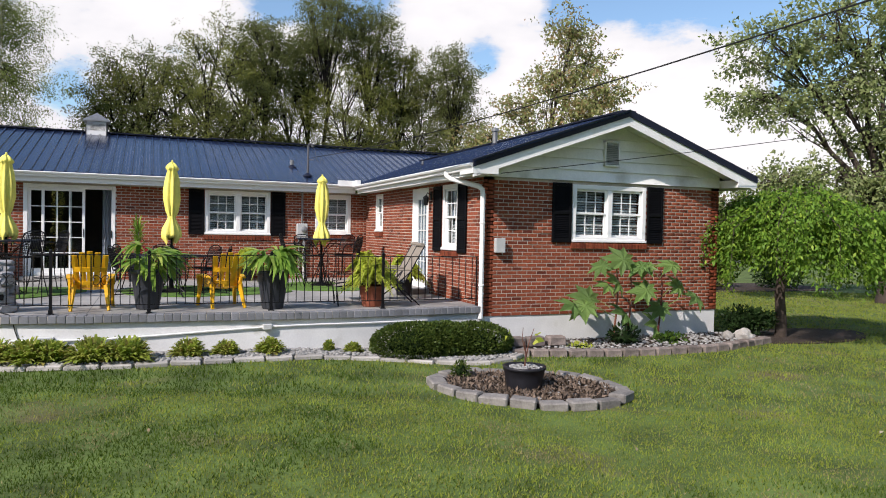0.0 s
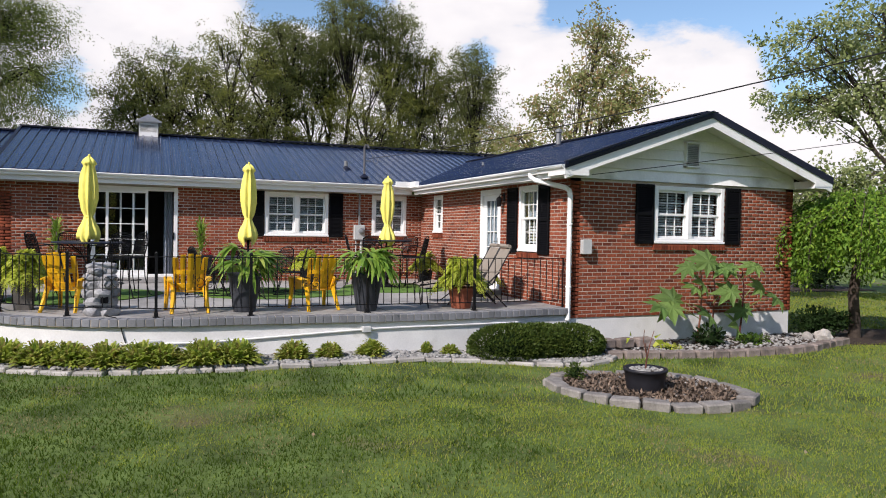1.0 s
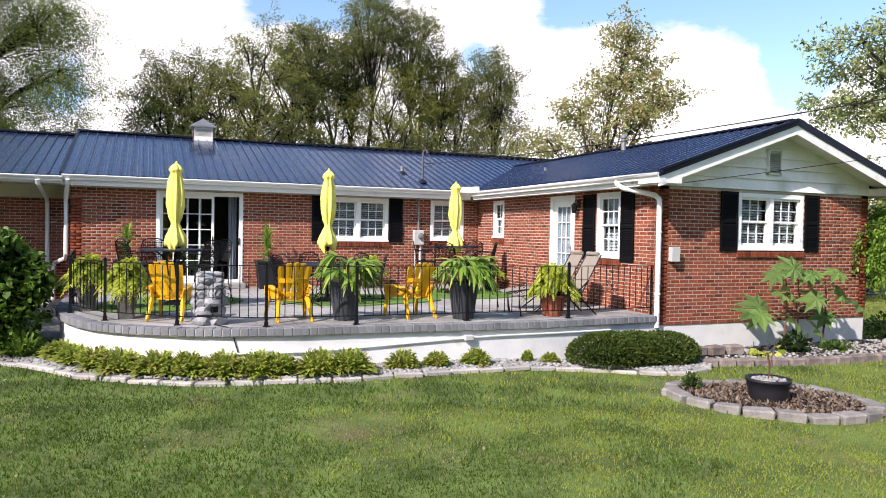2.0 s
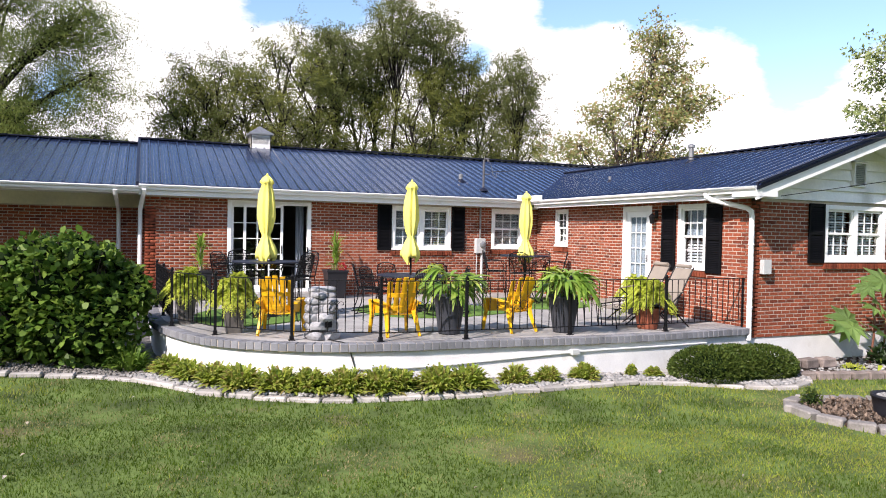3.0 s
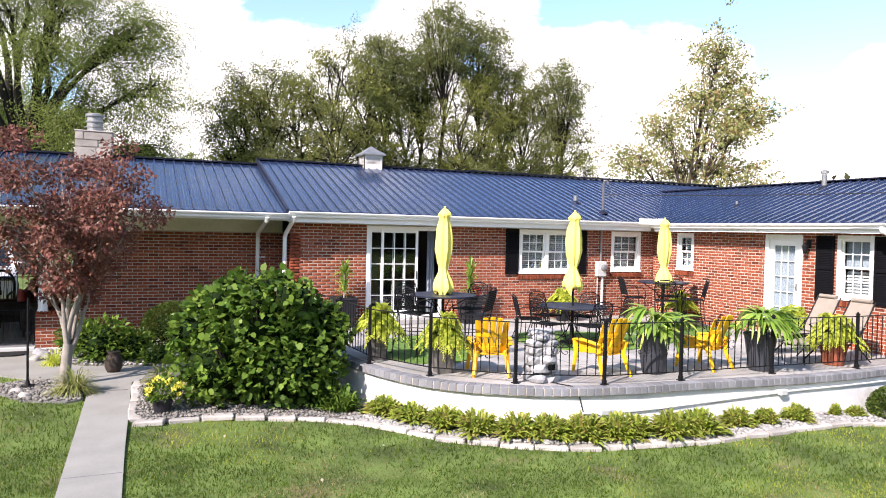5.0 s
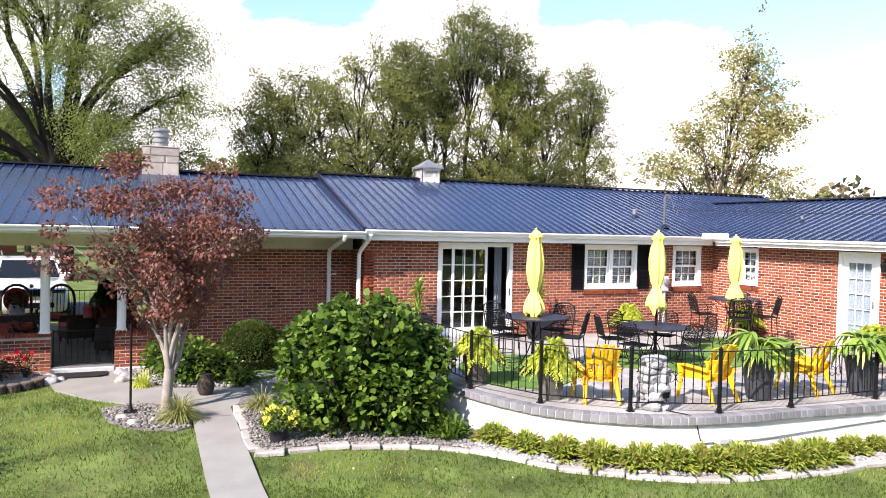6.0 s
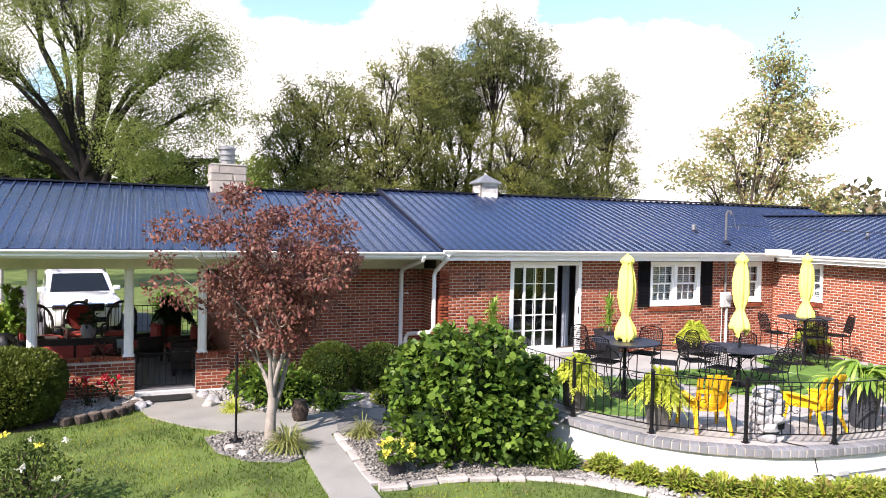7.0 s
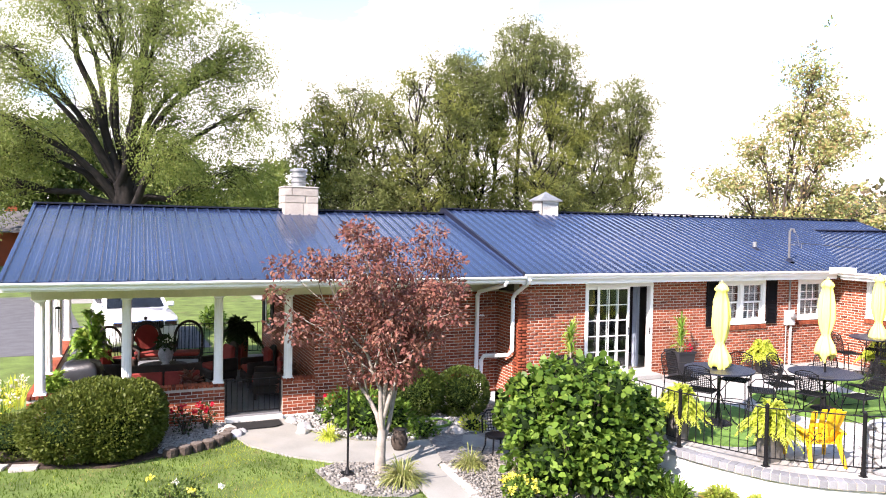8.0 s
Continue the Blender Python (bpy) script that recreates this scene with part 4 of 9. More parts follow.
def shutter_pair(fr, spans, z0, z1):
    for u0, u1 in spans:
        sh = tagged(new("window_shutter"), "black louvred shutter beside a window on the brick wall", "shutter", "window shutters")
        sh.matrix_basis = fr @ pose((u0 + u1) / 2, -0.012, z0)
        h, w = z1 - z0, (u1 - u0) / 2
        bm = bmesh.new()
        for a, b, c, d in ((-w, -w + 0.045, 0, h), (w - 0.045, w, 0, h), (-w + 0.045, w - 0.045, 0, 0.06), (-w + 0.045, w - 0.045, h - 0.06, h), (-w + 0.045, w - 0.045, h / 2 - 0.03, h / 2 + 0.03)):
            box(bm, a, b, -0.032, 0, c, d, 0.003)
        part("frame", bm, M_BLACK, sh)
        bx("backing", M_BLACK, sh, -w + 0.045, w - 0.045, -0.006, 0, 0.06, h - 0.06)
        bm0 = bmesh.new()
        v = [bm0.verts.new(p) for p in ((-w + 0.045, -0.028, 0), (w - 0.045, -0.028, 0), (w - 0.045, -0.008, 0.03), (-w + 0.045, -0.008, 0.03), (-w + 0.045, -0.028, -0.006), (w - 0.045, -0.028, -0.006))]
        bm0.faces.new((v[0], v[1], v[2], v[3]))
        bm0.faces.new((v[4], v[5], v[1], v[0]))
        me = bpy.data.meshes.new("louvre")
        bm0.to_mesh(me)
        bm0.free()
        me.materials.append(M_BLACK)
        n = int((h / 2 - 0.09) / 0.034)
        for zz in (0.065, h / 2 + 0.035):
            for i in range(n):
                o = new("louvre", me)
                o.parent, o.location = sh, (0, 0, zz + i * 0.034)


shutter_pair(FR_MAIN, [(WIN_M[0] - 0.38, WIN_M[0] - 0.015), (WIN_M[1] + 0.015, WIN_M[1] + 0.38)], 1.66, 2.79)
shutter_pair(FR_SIDE, [(WIN_W[0] - 0.46, WIN_W[0] - 0.05), (WIN_W[1] + 0.01, WIN_W[1] + 0.40)], 1.45, 2.76)
shutter_pair(FR_FRONT, [(WIN_F[0] - 0.44, WIN_F[0] - 0.03), (WIN_F[1] + 0.02, WIN_F[1] + 0.40)], 1.69, 2.79)

# sliding patio door, pushed open
u0, u1, z0, z1 = SLIDER
slider = tagged(new("door_1"), "white sliding patio door with glazing bars, half open", "patio door", kind="structure")
slider.matrix_basis = FR_MAIN
for a, b, c, d in ((u0, u0 + 0.085, z0, z1), (u1 - 0.085, u1, z0, z1), (u0 + 0.085, u1 - 0.085, z1 - 0.09, z1), (u0 + 0.085, u1 - 0.085, z0, z0 + 0.07)):
    bx("door_frame", M_VINYL, slider, a, b, -0.02, 0.12, c, d, 0.006)


def glazed(parent, name, a, b, c, d, y, cols, rows, rail=0.06):
    s = new(name)
    s.parent = parent
    bm = bmesh.new()
    for p, q, r, t in ((a, a + rail, c, d), (b - rail, b, c, d), (a + rail, b - rail, c, c + rail * 1.6), (a + rail, b - rail, d - rail, d)):
        box(bm, p, q, y - 0.02, y + 0.02, r, t, 0.004)
    part("frame", bm, M_VINYL, s)
    pane = bx("pane", M_GLASS, s, a + rail, b - rail, y - 0.003, y + 0.003, c + rail * 1.6, d - rail)
    pane.visible_shadow = False
    for i in range(1, cols):
        u = a + rail + (b - a - 2 * rail) * i / cols
        bx("glazing_bar", M_VINYL, s, u - 0.009, u + 0.009, y - 0.01, y + 0.01, c + rail * 1.6, d - rail)
    for j in range(1, rows):
        z = c + rail * 1.6 + (d - c - 2.6 * rail) * j / rows
        bx("glazing_bar", M_VINYL, s, a + rail, b - rail, y - 0.0095, y + 0.0095, z - 0.009, z + 0.009)
    return s


glazed(slider, "fixed_panel", u0 + 0.085, (u0 + u1) / 2 + 0.02, z0 + 0.07, z1 - 0.09, 0.085, 3, 5)
glazed(slider, "sliding_panel", u0 + 0.36, u0 + 1.26, z0 + 0.07, z1 - 0.09, 0.04, 3, 5)
bx("door_handle", M_BLACK, slider, u1 - 0.10, u1 - 0.075, -0.04, -0.015, 1.55, 1.72, 0.006, "black latch")
bx("door_handle", M_BLACK, slider, u0 + 1.215, u0 + 1.235, 0.0, 0.022, 1.55, 1.75, 0.006, "black pull handle")
cur = bmesh.new()
pts = [(u1 - 0.30 + i * 0.018, 0.35 + 0.03 * math.sin(i * 1.7)) for i in range(12)]
vv = [[cur.verts.new((p[0], p[1], z)) for p in pts] for z in (0.72, 2.70)]
for i in range(len(pts) - 1):
    cur.faces.new((vv[0][i], vv[0][i + 1], vv[1][i + 1], vv[1][i]))
bmesh.ops.solidify(cur, geom=cur.faces[:], thickness=0.006)
door_curtain = part("door_curtain", cur, M_CURTAIN)
door_curtain.matrix_basis = FR_MAIN
tagged(door_curtain, "pale curtain drawn aside behind the patio door", "curtain")

# entrance door of the wing
u0, u1, z0, z1 = DOOR_D
door = tagged(new("door_2"), "white glazed entrance door of the wing, closed", "door", kind="structure")
door.matrix_basis = FR_SIDE
for a, b, c, d in ((u0, u0 + 0.09, z0, z1), (u1 - 0.09, u1, z0, z1), (u0 + 0.09, u1 - 0.09, z1 - 0.11, z1), (u0 + 0.09, u1 - 0.09, z0, z0 + 0.04)):
    bx("door_frame", M_VINYL, door, a, b, -0.02, 0.12, c, d, 0.006)
leaf_d = glazed(door, "door_leaf", u0 + 0.09, u1 - 0.09, z0 + 0.04, z1 - 0.11, 0.05, 3, 5, 0.13)
bx("kick_panel", M_VINYL, leaf_d, u0 + 0.21, u1 - 0.21, 0.032, 0.06, z0 + 0.2, z0 + 0.28)
bx("curtain", M_CURTAIN, leaf_d, u0 + 0.2, u1 - 0.2, 0.08, 0.085, z0 + 0.2, z1 - 0.2, 0, "sheer curtain behind the glass, coloured with the pane's blue-grey look")
bm = bmesh.new()
tube(bm, [(u1 - 0.155, 0.03, 1.66), (u1 - 0.155, -0.03, 1.66), (u1 - 0.25, -0.035, 1.66)], 0.01, 6)
box(bm, u1 - 0.175, u1 - 0.135, 0.015, 0.031, 1.58, 1.74)
part("door_handle", bm, M_STEEL, door, "brushed metal lever handle")
bx("door_step", M_SLAB, None, XW - 0.38, XW, 14.05, 15.2, 0.548, 0.64, 0.01)
tagged(bpy.data.objects["door_step"], "low concrete step below the entrance door", "step", kind="structure")
bx("patio_door_step", M_SLAB, None, -2.3, -0.3, YM - 0.34, YM, 0.548, 0.66, 0.01)
tagged(bpy.data.objects["patio_door_step"], "low concrete step below the patio door", "step", kind="structure")

# downspouts
def downspout(pts, label="white aluminium downspout on the brick wall"):
    ob = tagged(new("downspout"), label, "downspout", "downspouts")
    bm = bmesh.new()
    tube(bm, pts, 0.046, 8)
    part("pipe", bm, M_VINYL, ob)
    for z in (0.9, 2.0):
        x, y, _ = pts[-1]
        bm = bmesh.new()
        lathe(bm, [(0.05, 0), (0.054, 0.004), (0.054, 0.026), (0.05, 0.03)], 10, (x, y, z))
        part("strap", bm, M_VINYL, ob)
    return ob


downspout([(WEX - 0.02, 12.15, 2.93), (WEX - 0.02, 12.13, 2.86), (WEX + 0.04, 12.05, 2.80), (XW - 0.08, 11.56, 2.66), (XW - 0.035, 11.50, 2.60), (XW - 0.03, 11.485, 2.5), (XW - 0.03, 11.485, 0.33)])
downspout([(-4.55, EAVE_Y - 0.05, 2.9), (-4.55, EAVE_Y + 0.0, 2.82), (-4.53, YL - 0.15, 2.56), (-4.52, YL - 0.055, 2.46), (-4.52, YL - 0.055, 0.2)])
downspout([(-4.0, EAVE_Y - 0.04, 2.93), (-4.0, EAVE_Y + 0.02, 2.84), (-4.06, YM + 0.0, 2.58), (-4.07, YM + 0.08, 2.48), (-4.07, YM + 0.08, 1.32), (-4.1, YM + 0.2, 1.22), (-4.36, YL - 0.1, 1.1), (-4.40, YL - 0.06, 1.0), (-4.40, YL - 0.06, 0.2)])

# electricity meter, conduit, mast
meter = tagged(new("electricity_meter"), "grey electricity meter box with a conduit on the brick wall", "meter")
meter.location = (4.10, YM - 0.008, 0)
bx("box", M_GREYBOX, meter, -0.14, 0.14, -0.12, 0, 1.60, 1.99, 0.012)
bm = bmesh.new()
lathe(bm, [(0.085, 0), (0.085, 0.03), (0.075, 0.06), (0.03, 0.075), (0.001, 0.076)], 16)
bmesh.ops.rotate(bm, verts=bm.verts, cent=(0, 0, 0), matrix=Matrix.Rotation(radians(90), 3, "X"))
bmesh.ops.translate(bm, verts=bm.verts, vec=(0.05, -0.12, 1.83))
part("dial", bm, M_STEEL, meter, "round glass meter dial")
bm = bmesh.new()
tube(bm, [(0, -0.05, 1.98), (0, -0.05, 2.9)], 0.026, 8)
part("conduit", bm, M_STEEL, meter)
bm = bmesh.new()
tube(bm, [(0.06, -0.05, 0.5), (0.06, -0.05, 1.62)], 0.035, 8)
part("lower_conduit", bm, M_GREYBOX, meter)
bm = bmesh.new()
tube(bm, [(-0.08, -0.03, 0.5), (-0.08, -0.03, 1.62)], 0.012, 6)
part("ground_wire", bm, M_GREYBOX, meter)
mast = thing("service_mast", (4.28, 19.0, 3.24), "metal electricity mast rising through the roof", "mast")
bm = bmesh.new()
lathe(bm, [(0.15, 0.0), (0.12, 0.04), (0.05, 0.09), (0.035, 0.1)], 12)
part("flashing", bm, M_ROOFTRIM, mast)
bm = bmesh.new()
tube(bm, [(0, 0, 0), (0, 0, 0.78), (0.02, -0.02, 0.86), (0.08, -0.05, 0.86), (0.1, -0.07, 0.78)], 0.03, 8)
part("pipe", bm, M_MAST, mast)
bm = bmesh.new()
tube(bm, [(0.1, -0.07, 0.8), (0.16, -0.1, 0.7), (0.22, -0.12, 0.42), (0.3, -0.12, 0.36), (0.34, -0.1, 0.5), (0.4, -0.1, 0.46)], 0.008, 6)
part("drip_loop", bm, M_MAST, mast)
bm = bmesh.new()
tube(bm, [(0.0, 0, 0.45), (0.16, -0.04, 0.45)], 0.014, 6)
part("bracket", bm, M_MAST, mast)


def roof_pipe(at, h, r, label, hood=False):
    ob = thing("roof_vent", at, label, "vent", "roof vents")
    bm = bmesh.new()
    lathe(bm, [(r * 2.4, -0.06), (r * 2.2, 0.01), (r * 1.15, 0.05), (r, 0.06)], 12)
    part("flashing", bm, M_ROOFTRIM, ob)
    bm = bmesh.new()
    lathe(bm, [(r, 0), (r, h), (r * 0.8, h)], 12)
    part("pipe", bm, M_STEEL, ob)
    if hood:
        bm = bmesh.new()
        lathe(bm, [(r * 1.5, h + 0.02), (r * 1.5, h + 0.07), (r * 0.4, h + 0.11)], 12)
        part("hood", bm, M_STEEL, ob)


roof_pipe((4.02, 19.9, EAVE_Z + (19.9 - EAVE_Y) / 3), 0.2, 0.055, "short metal vent pipe on the blue roof")
roof_pipe((6.7, 16.8, W_EZ + (6.7 - WEX) * 0.345), 0.14, 0.03, "small black vent pipe on the wing roof")
roof_pipe((8.0, 15.4, W_EZ + (8.0 - WEX) * 0.345), 0.33, 0.06, "capped metal flue on the wing roof", True)

# cupola on the ridge
cup = thing("cupola", (-1.0, RIDGE_Y, 4.3), "small weathered white louvred cupola on the roof ridge", "cupola")
W = 0.27
for k in range(4):
    side = new("louvre_side")
    side.parent = cup
    side.matrix_basis = pose(0, 0, 0, 0, 0, 90 * k)
    bm = bmesh.new()
    for a, b, c, d in ((-W, -W + 0.04, 0, 0.46), (W - 0.04, W, 0, 0.46), (-W + 0.04, W - 0.04, 0.41, 0.46), (-W + 0.04, W - 0.04, 0, 0.2)):
        box(bm, a, b, -W, -W + 0.025, c, d)
    part("frame", bm, M_WOODW if k % 2 else M_WHITE, side)
    for i in range(7):
        bm = bmesh.new()
        v = [bm.verts.new(p) for p in ((-W + 0.04, -W + 0.002, 0.205 + i * 0.03), (W - 0.04, -W + 0.002, 0.205 + i * 0.03), (W - 0.04, -W + 0.024, 0.232 + i * 0.03), (-W + 0.04, -W + 0.024, 0.232 + i * 0.03))]
        bm.faces.new(v)
        bmesh.ops.solidify(bm, geom=bm.faces[:], thickness=0.005)
        part("slat", bm, M_WHITE, side)
bx("core", M_WOODW, cup, -W + 0.03, W - 0.03, -W + 0.03, W - 0.03, 0, 0.45)
bm = bmesh.new()
base = [bm.verts.new((0.36 * math.cos(a), 0.36 * math.sin(a), 0.47)) for a in [radians(45 + 90 * k) for k in range(4)]]
base = [bm.verts.new((x, y, 0.46)) for x, y in ((-0.34, -0.34), (0.34, -0.34), (0.34, 0.34), (-0.34, 0.34))]
mid = [bm.verts.new((x, y, 0.5)) for x, y in ((-0.34, -0.34), (0.34, -0.34), (0.34, 0.34), (-0.34, 0.34))]
upm = [bm.verts.new((x, y, 0.62)) for x, y in ((-0.16, -0.16), (0.16, -0.16), (0.16, 0.16), (-0.16, 0.16))]
tip = bm.verts.new((0, 0, 0.74))
bm.faces.new(list(reversed(base)))
for k in range(4):
    n = (k + 1) % 4
    bm.faces.new((base[k], base[n], mid[n], mid[k]))
    bm.faces.new((mid[k], mid[n], upm[n], upm[k]))
    bm.faces.new((upm[k], upm[n], tip))
for vv in list(bm.verts):
    if not vv.link_faces:
        bm.verts.remove(vv)
part("cap_roof", bm, M_STEEL, cup, "grey metal pyramid roof")

# stone chimney with a metal flue
chim = thing("chimney", (-7.98, 22.62, 4.2), "light stone chimney with a ribbed metal flue", "chimney")
CW, CD, CH = 0.40, 0.36, 0.66
bx("core", M_MORTAR, chim, -CW + 0.015, CW - 0.015, -CD + 0.015, CD - 0.015, 0, CH)
rs = random.Random(3)
for face in range(4):
    w = CW if face % 2 == 0 else CD
    d = CD if face % 2 == 0 else CW
    f = pose(0, 0, 0, 0, 0, 90 * face)
    z = 0.0
    for hgt in (0.30, 0.17, 0.19):
        cuts = [-w] + sorted([rs.uniform(-0.6, 0.6) * w for _ in range(rs.choice((1, 2)))]) + [w]
        for a, b in zip(cuts, cuts[1:]):
            if b - a < 0.05:
                continue
            bm = bmesh.new()
            j = lambda: rs.uniform(-0.012, 0.012)
            ring = [(a + 0.008 + j() * (a > -w), z + 0.008), (b - 0.008 + j() * (b < w), z + 0.008 + j()), (b - 0.008, z + hgt - 0.006), (a + 0.008, z + hgt - 0.006 + j())]
            lo = [bm.verts.new((x, -d + 0.02, zz)) for x, zz in ring]
            hi = [bm.verts.new((x * 0.985 + 0.015 * (a + b) / 2, -d - rs.uniform(0.0, 0.012), zz + 0.004 * (1 if zz < z + hgt / 2 else -1))) for x, zz in ring]
            bm.faces.new(hi)
            for k in range(4):
                bm.faces.new((lo[k], lo[(k + 1) % 4], hi[(k + 1) % 4], hi[k]))
            o = part("stone", bm, M_CHIM, chim)
            o.matrix_basis = f
        z += hgt
bx("cap", M_CHIM, chim, -CW - 0.02, CW + 0.02, -CD - 0.02, CD + 0.02, CH, CH + 0.035, 0.01)
bm = bmesh.new()
lathe(bm, [(0.17, 0), (0.17, 0.10), (0.19, 0.11), (0.19, 0.14), (0.17, 0.15), (0.17, 0.22), (0.2, 0.23), (0.2, 0.26), (0.17, 0.27), (0.17, 0.36), (0.21, 0.37), (0.21, 0.42), (0.1, 0.45)], 18, (0, 0, CH + 0.035))
part("flue", bm, M_STEEL, chim, "ribbed galvanised flue", smooth=False)

# wall lamp, grey box, wires
lamp = tagged(new("wall_lantern"), "dark metal wall lantern beside the entrance door", "wall lamp")
lamp.matrix_basis = FR_SIDE @ pose(WU(14.0), 0, 2.45)
bx("back_plate", M_IRON, lamp, -0.05, 0.05, -0.03, -0.008, 0.05, 0.22, 0.005)
bm = bmesh.new()
tube(bm, [(0, -0.03, 0.16), (0, -0.1, 0.2), (0, -0.13, 0.14)], 0.009, 6)
part("arm", bm, M_IRON, lamp)
bm = bmesh.new()
lathe(bm, [(0.045, -0.08), (0.06, 0.06), (0.075, 0.065), (0.03, 0.12), (0.01, 0.13)], 8, (0, -0.13, 0.02))
part("lantern", bm, M_IRON, lamp)
gb = tagged(new("utility_box"), "small grey utility box on the brick wall", "utility box")
gb.location = (6.17, YF - 0.008, 1.49)
bx("case", M_GREYBOX, gb, -0.085, 0.085, -0.1, 0, 0, 0.26, 0.01)
bx("lid", M_GREYBOX, gb, -0.09, 0.09, -0.108, -0.1, 0.005, 0.265, 0.003)


def wire(name, a, b, sag, r, label):
    a, b = Vector(a), Vector(b)
    pts = [a.lerp(b, t / 24) + Vector((0, 0, -4 * sag * (t / 24) * (1 - t / 24))) for t in range(25)]
    bm = bmesh.new()
    tube(bm, pts, r, 5)
    return tagged(part(name, bm, M_RUBBER), label, "cable")


wire("service_cable", (4.38, 18.93, 3.75), (6.0, -12.0, 4.6), 0.62, 0.008, "black overhead cable running to the roof mast")
wire("gable_cable", (5.9, 10.95, 2.85), (24.0, 9.6, 6.0), 0.15, 0.007, "thin black cable across the gable")

# ---- ground ----
def step01(t):
    t = np.clip(t, 0, 1)
    return t * t * (3 - 2 * t)


def ground_z(x, y):
    """Height of the ground: the lawn lies a little below the beds, falls towards the wing and rises to the porch."""
    x, y = np.asarray(x, float), np.asarray(y, float)
    return -0.09 - 0.11 * step01((x - 2.0) / 3.2) + 0.09 * step01((-4.0 - x) / 2.5) + 0.09 * step01((y - 13) / 3) * step01((-4 - x) / 2.5) + 0.012 * np.sin(x * 1.3 + 0.7 * y) * step01((12 - y) / 3)


M_LAWN = surface("lawn_soil_and_turf", (0.085, 0.125, 0.027), 0.95, spread=0.6, scale=1.4, fine=28, bump=0.9, stain=((0.14, 0.11, 0.055), 0.8, 0.6))
gx = np.unique(np.concatenate([np.linspace(-900, -40, 12), np.linspace(-40, 40, 81), np.linspace(40, 900, 12)]))
gy = np.unique(np.concatenate([np.linspace(-900, -20, 10), np.linspace(-20, 60, 81), np.linspace(60, 900, 12)]))
GX, GY = np.meshgrid(gx, gy)
gv = np.stack([GX, GY, ground_z(GX, GY)], -1).reshape(-1, 3)
gw = len(gx)
gi = (np.arange(len(gy) - 1)[:, None] * gw + np.arange(gw - 1)[None]).reshape(-1)
ground = mesh_np("ground", gv, np.stack([gi, gi + 1, gi + gw + 1, gi + gw], 1), M_LAWN, smooth=True)
tagged(ground, "mown green lawn with dry patches around the house", "lawn", kind="structure")


def catmull(pts, per=8):
    """A smooth line through plan points."""
    p = [np.array(q, float) for q in pts]
    p = [2 * p[0] - p[1]] + p + [2 * p[-1] - p[-2]]
    out = []
    for a, b, c, d in zip(p, p[1:], p[2:], p[3:]):
        for k in range(per):
            t = k / per
            out.append(0.5 * ((2 * b) + (c - a) * t + (2 * a - 5 * b + 4 * c - d) * t * t + (3 * b - a - 3 * c + d) * t ** 3))
    out.append(p[-2])
    return np.array(out)


def along_line(line, gap):
    """Points and headings at even steps along a line."""
    seg = np.linalg.norm(np.diff(line, axis=0), axis=1)
    s = np.concatenate([[0], np.cumsum(seg)])
    n = max(1, int(round(s[-1] / gap)))
    out = []
    for i in range(n):
        m = (i + 0.5) / n * s[-1]
        p = np.array([np.interp(m, s, line[:, k]) for k in range(2)])
        q = np.array([np.interp(min(m + 0.05, s[-1]), s, line[:, k]) - np.interp(max(m - 0.05, 0), s, line[:, k]) for k in range(2)])
        out.append((p, math.atan2(q[1], q[0])))
    return out, s[-1] / n


# ---- raised patio ----
PZ = 0.545
PATIO_EDGE = catmull([(XW, 11.45), (3.8, 11.32), (2.2, 11.34), (0.6, 11.5), (-0.9, 11.62), (-2.0, 11.93), (-2.95, 12.6), (-3.5, 13.55), (-3.85, 15.0), (-3.92, 17.0), (XS + 0.02, YM)])
patio = tagged(new("patio"), "raised concrete patio with a stone edge behind the house", "patio", kind="structure")
# slab stops short of the cap stones
nrm = np.gradient(PATIO_EDGE, axis=0)
nrm = unit(np.stack([-nrm[:, 1], nrm[:, 0]], 1)) * -1
inward = unit(np.array([1.0, 16.0]) - PATIO_EDGE)
sgn = np.sign((nrm * inward).sum(1, keepdims=True))
INW = nrm * sgn
bm = bmesh.new()
line = PATIO_EDGE + INW * 0.20
poly = [tuple(p) for p in line] + [(XW, YM)]
prism(bm, poly[::-1] if sum((b[0] - a[0]) * (b[1] + a[1]) for a, b in zip(poly, poly[1:] + poly[:1])) > 0 else poly, 0.30, PZ)
part("slab", bm, M_SLAB, patio)
bm = bmesh.new()
line = PATIO_EDGE + INW * 0.06
poly = [tuple(p) for p in line] + [(XW, YM)]
prism(bm, poly[::-1] if sum((b[0] - a[0]) * (b[1] + a[1]) for a, b in zip(poly, poly[1:] + poly[:1])) > 0 else poly, -0.25, 0.427)
part("patio_wall", bm, M_FOUND, patio, "white painted patio retaining wall")

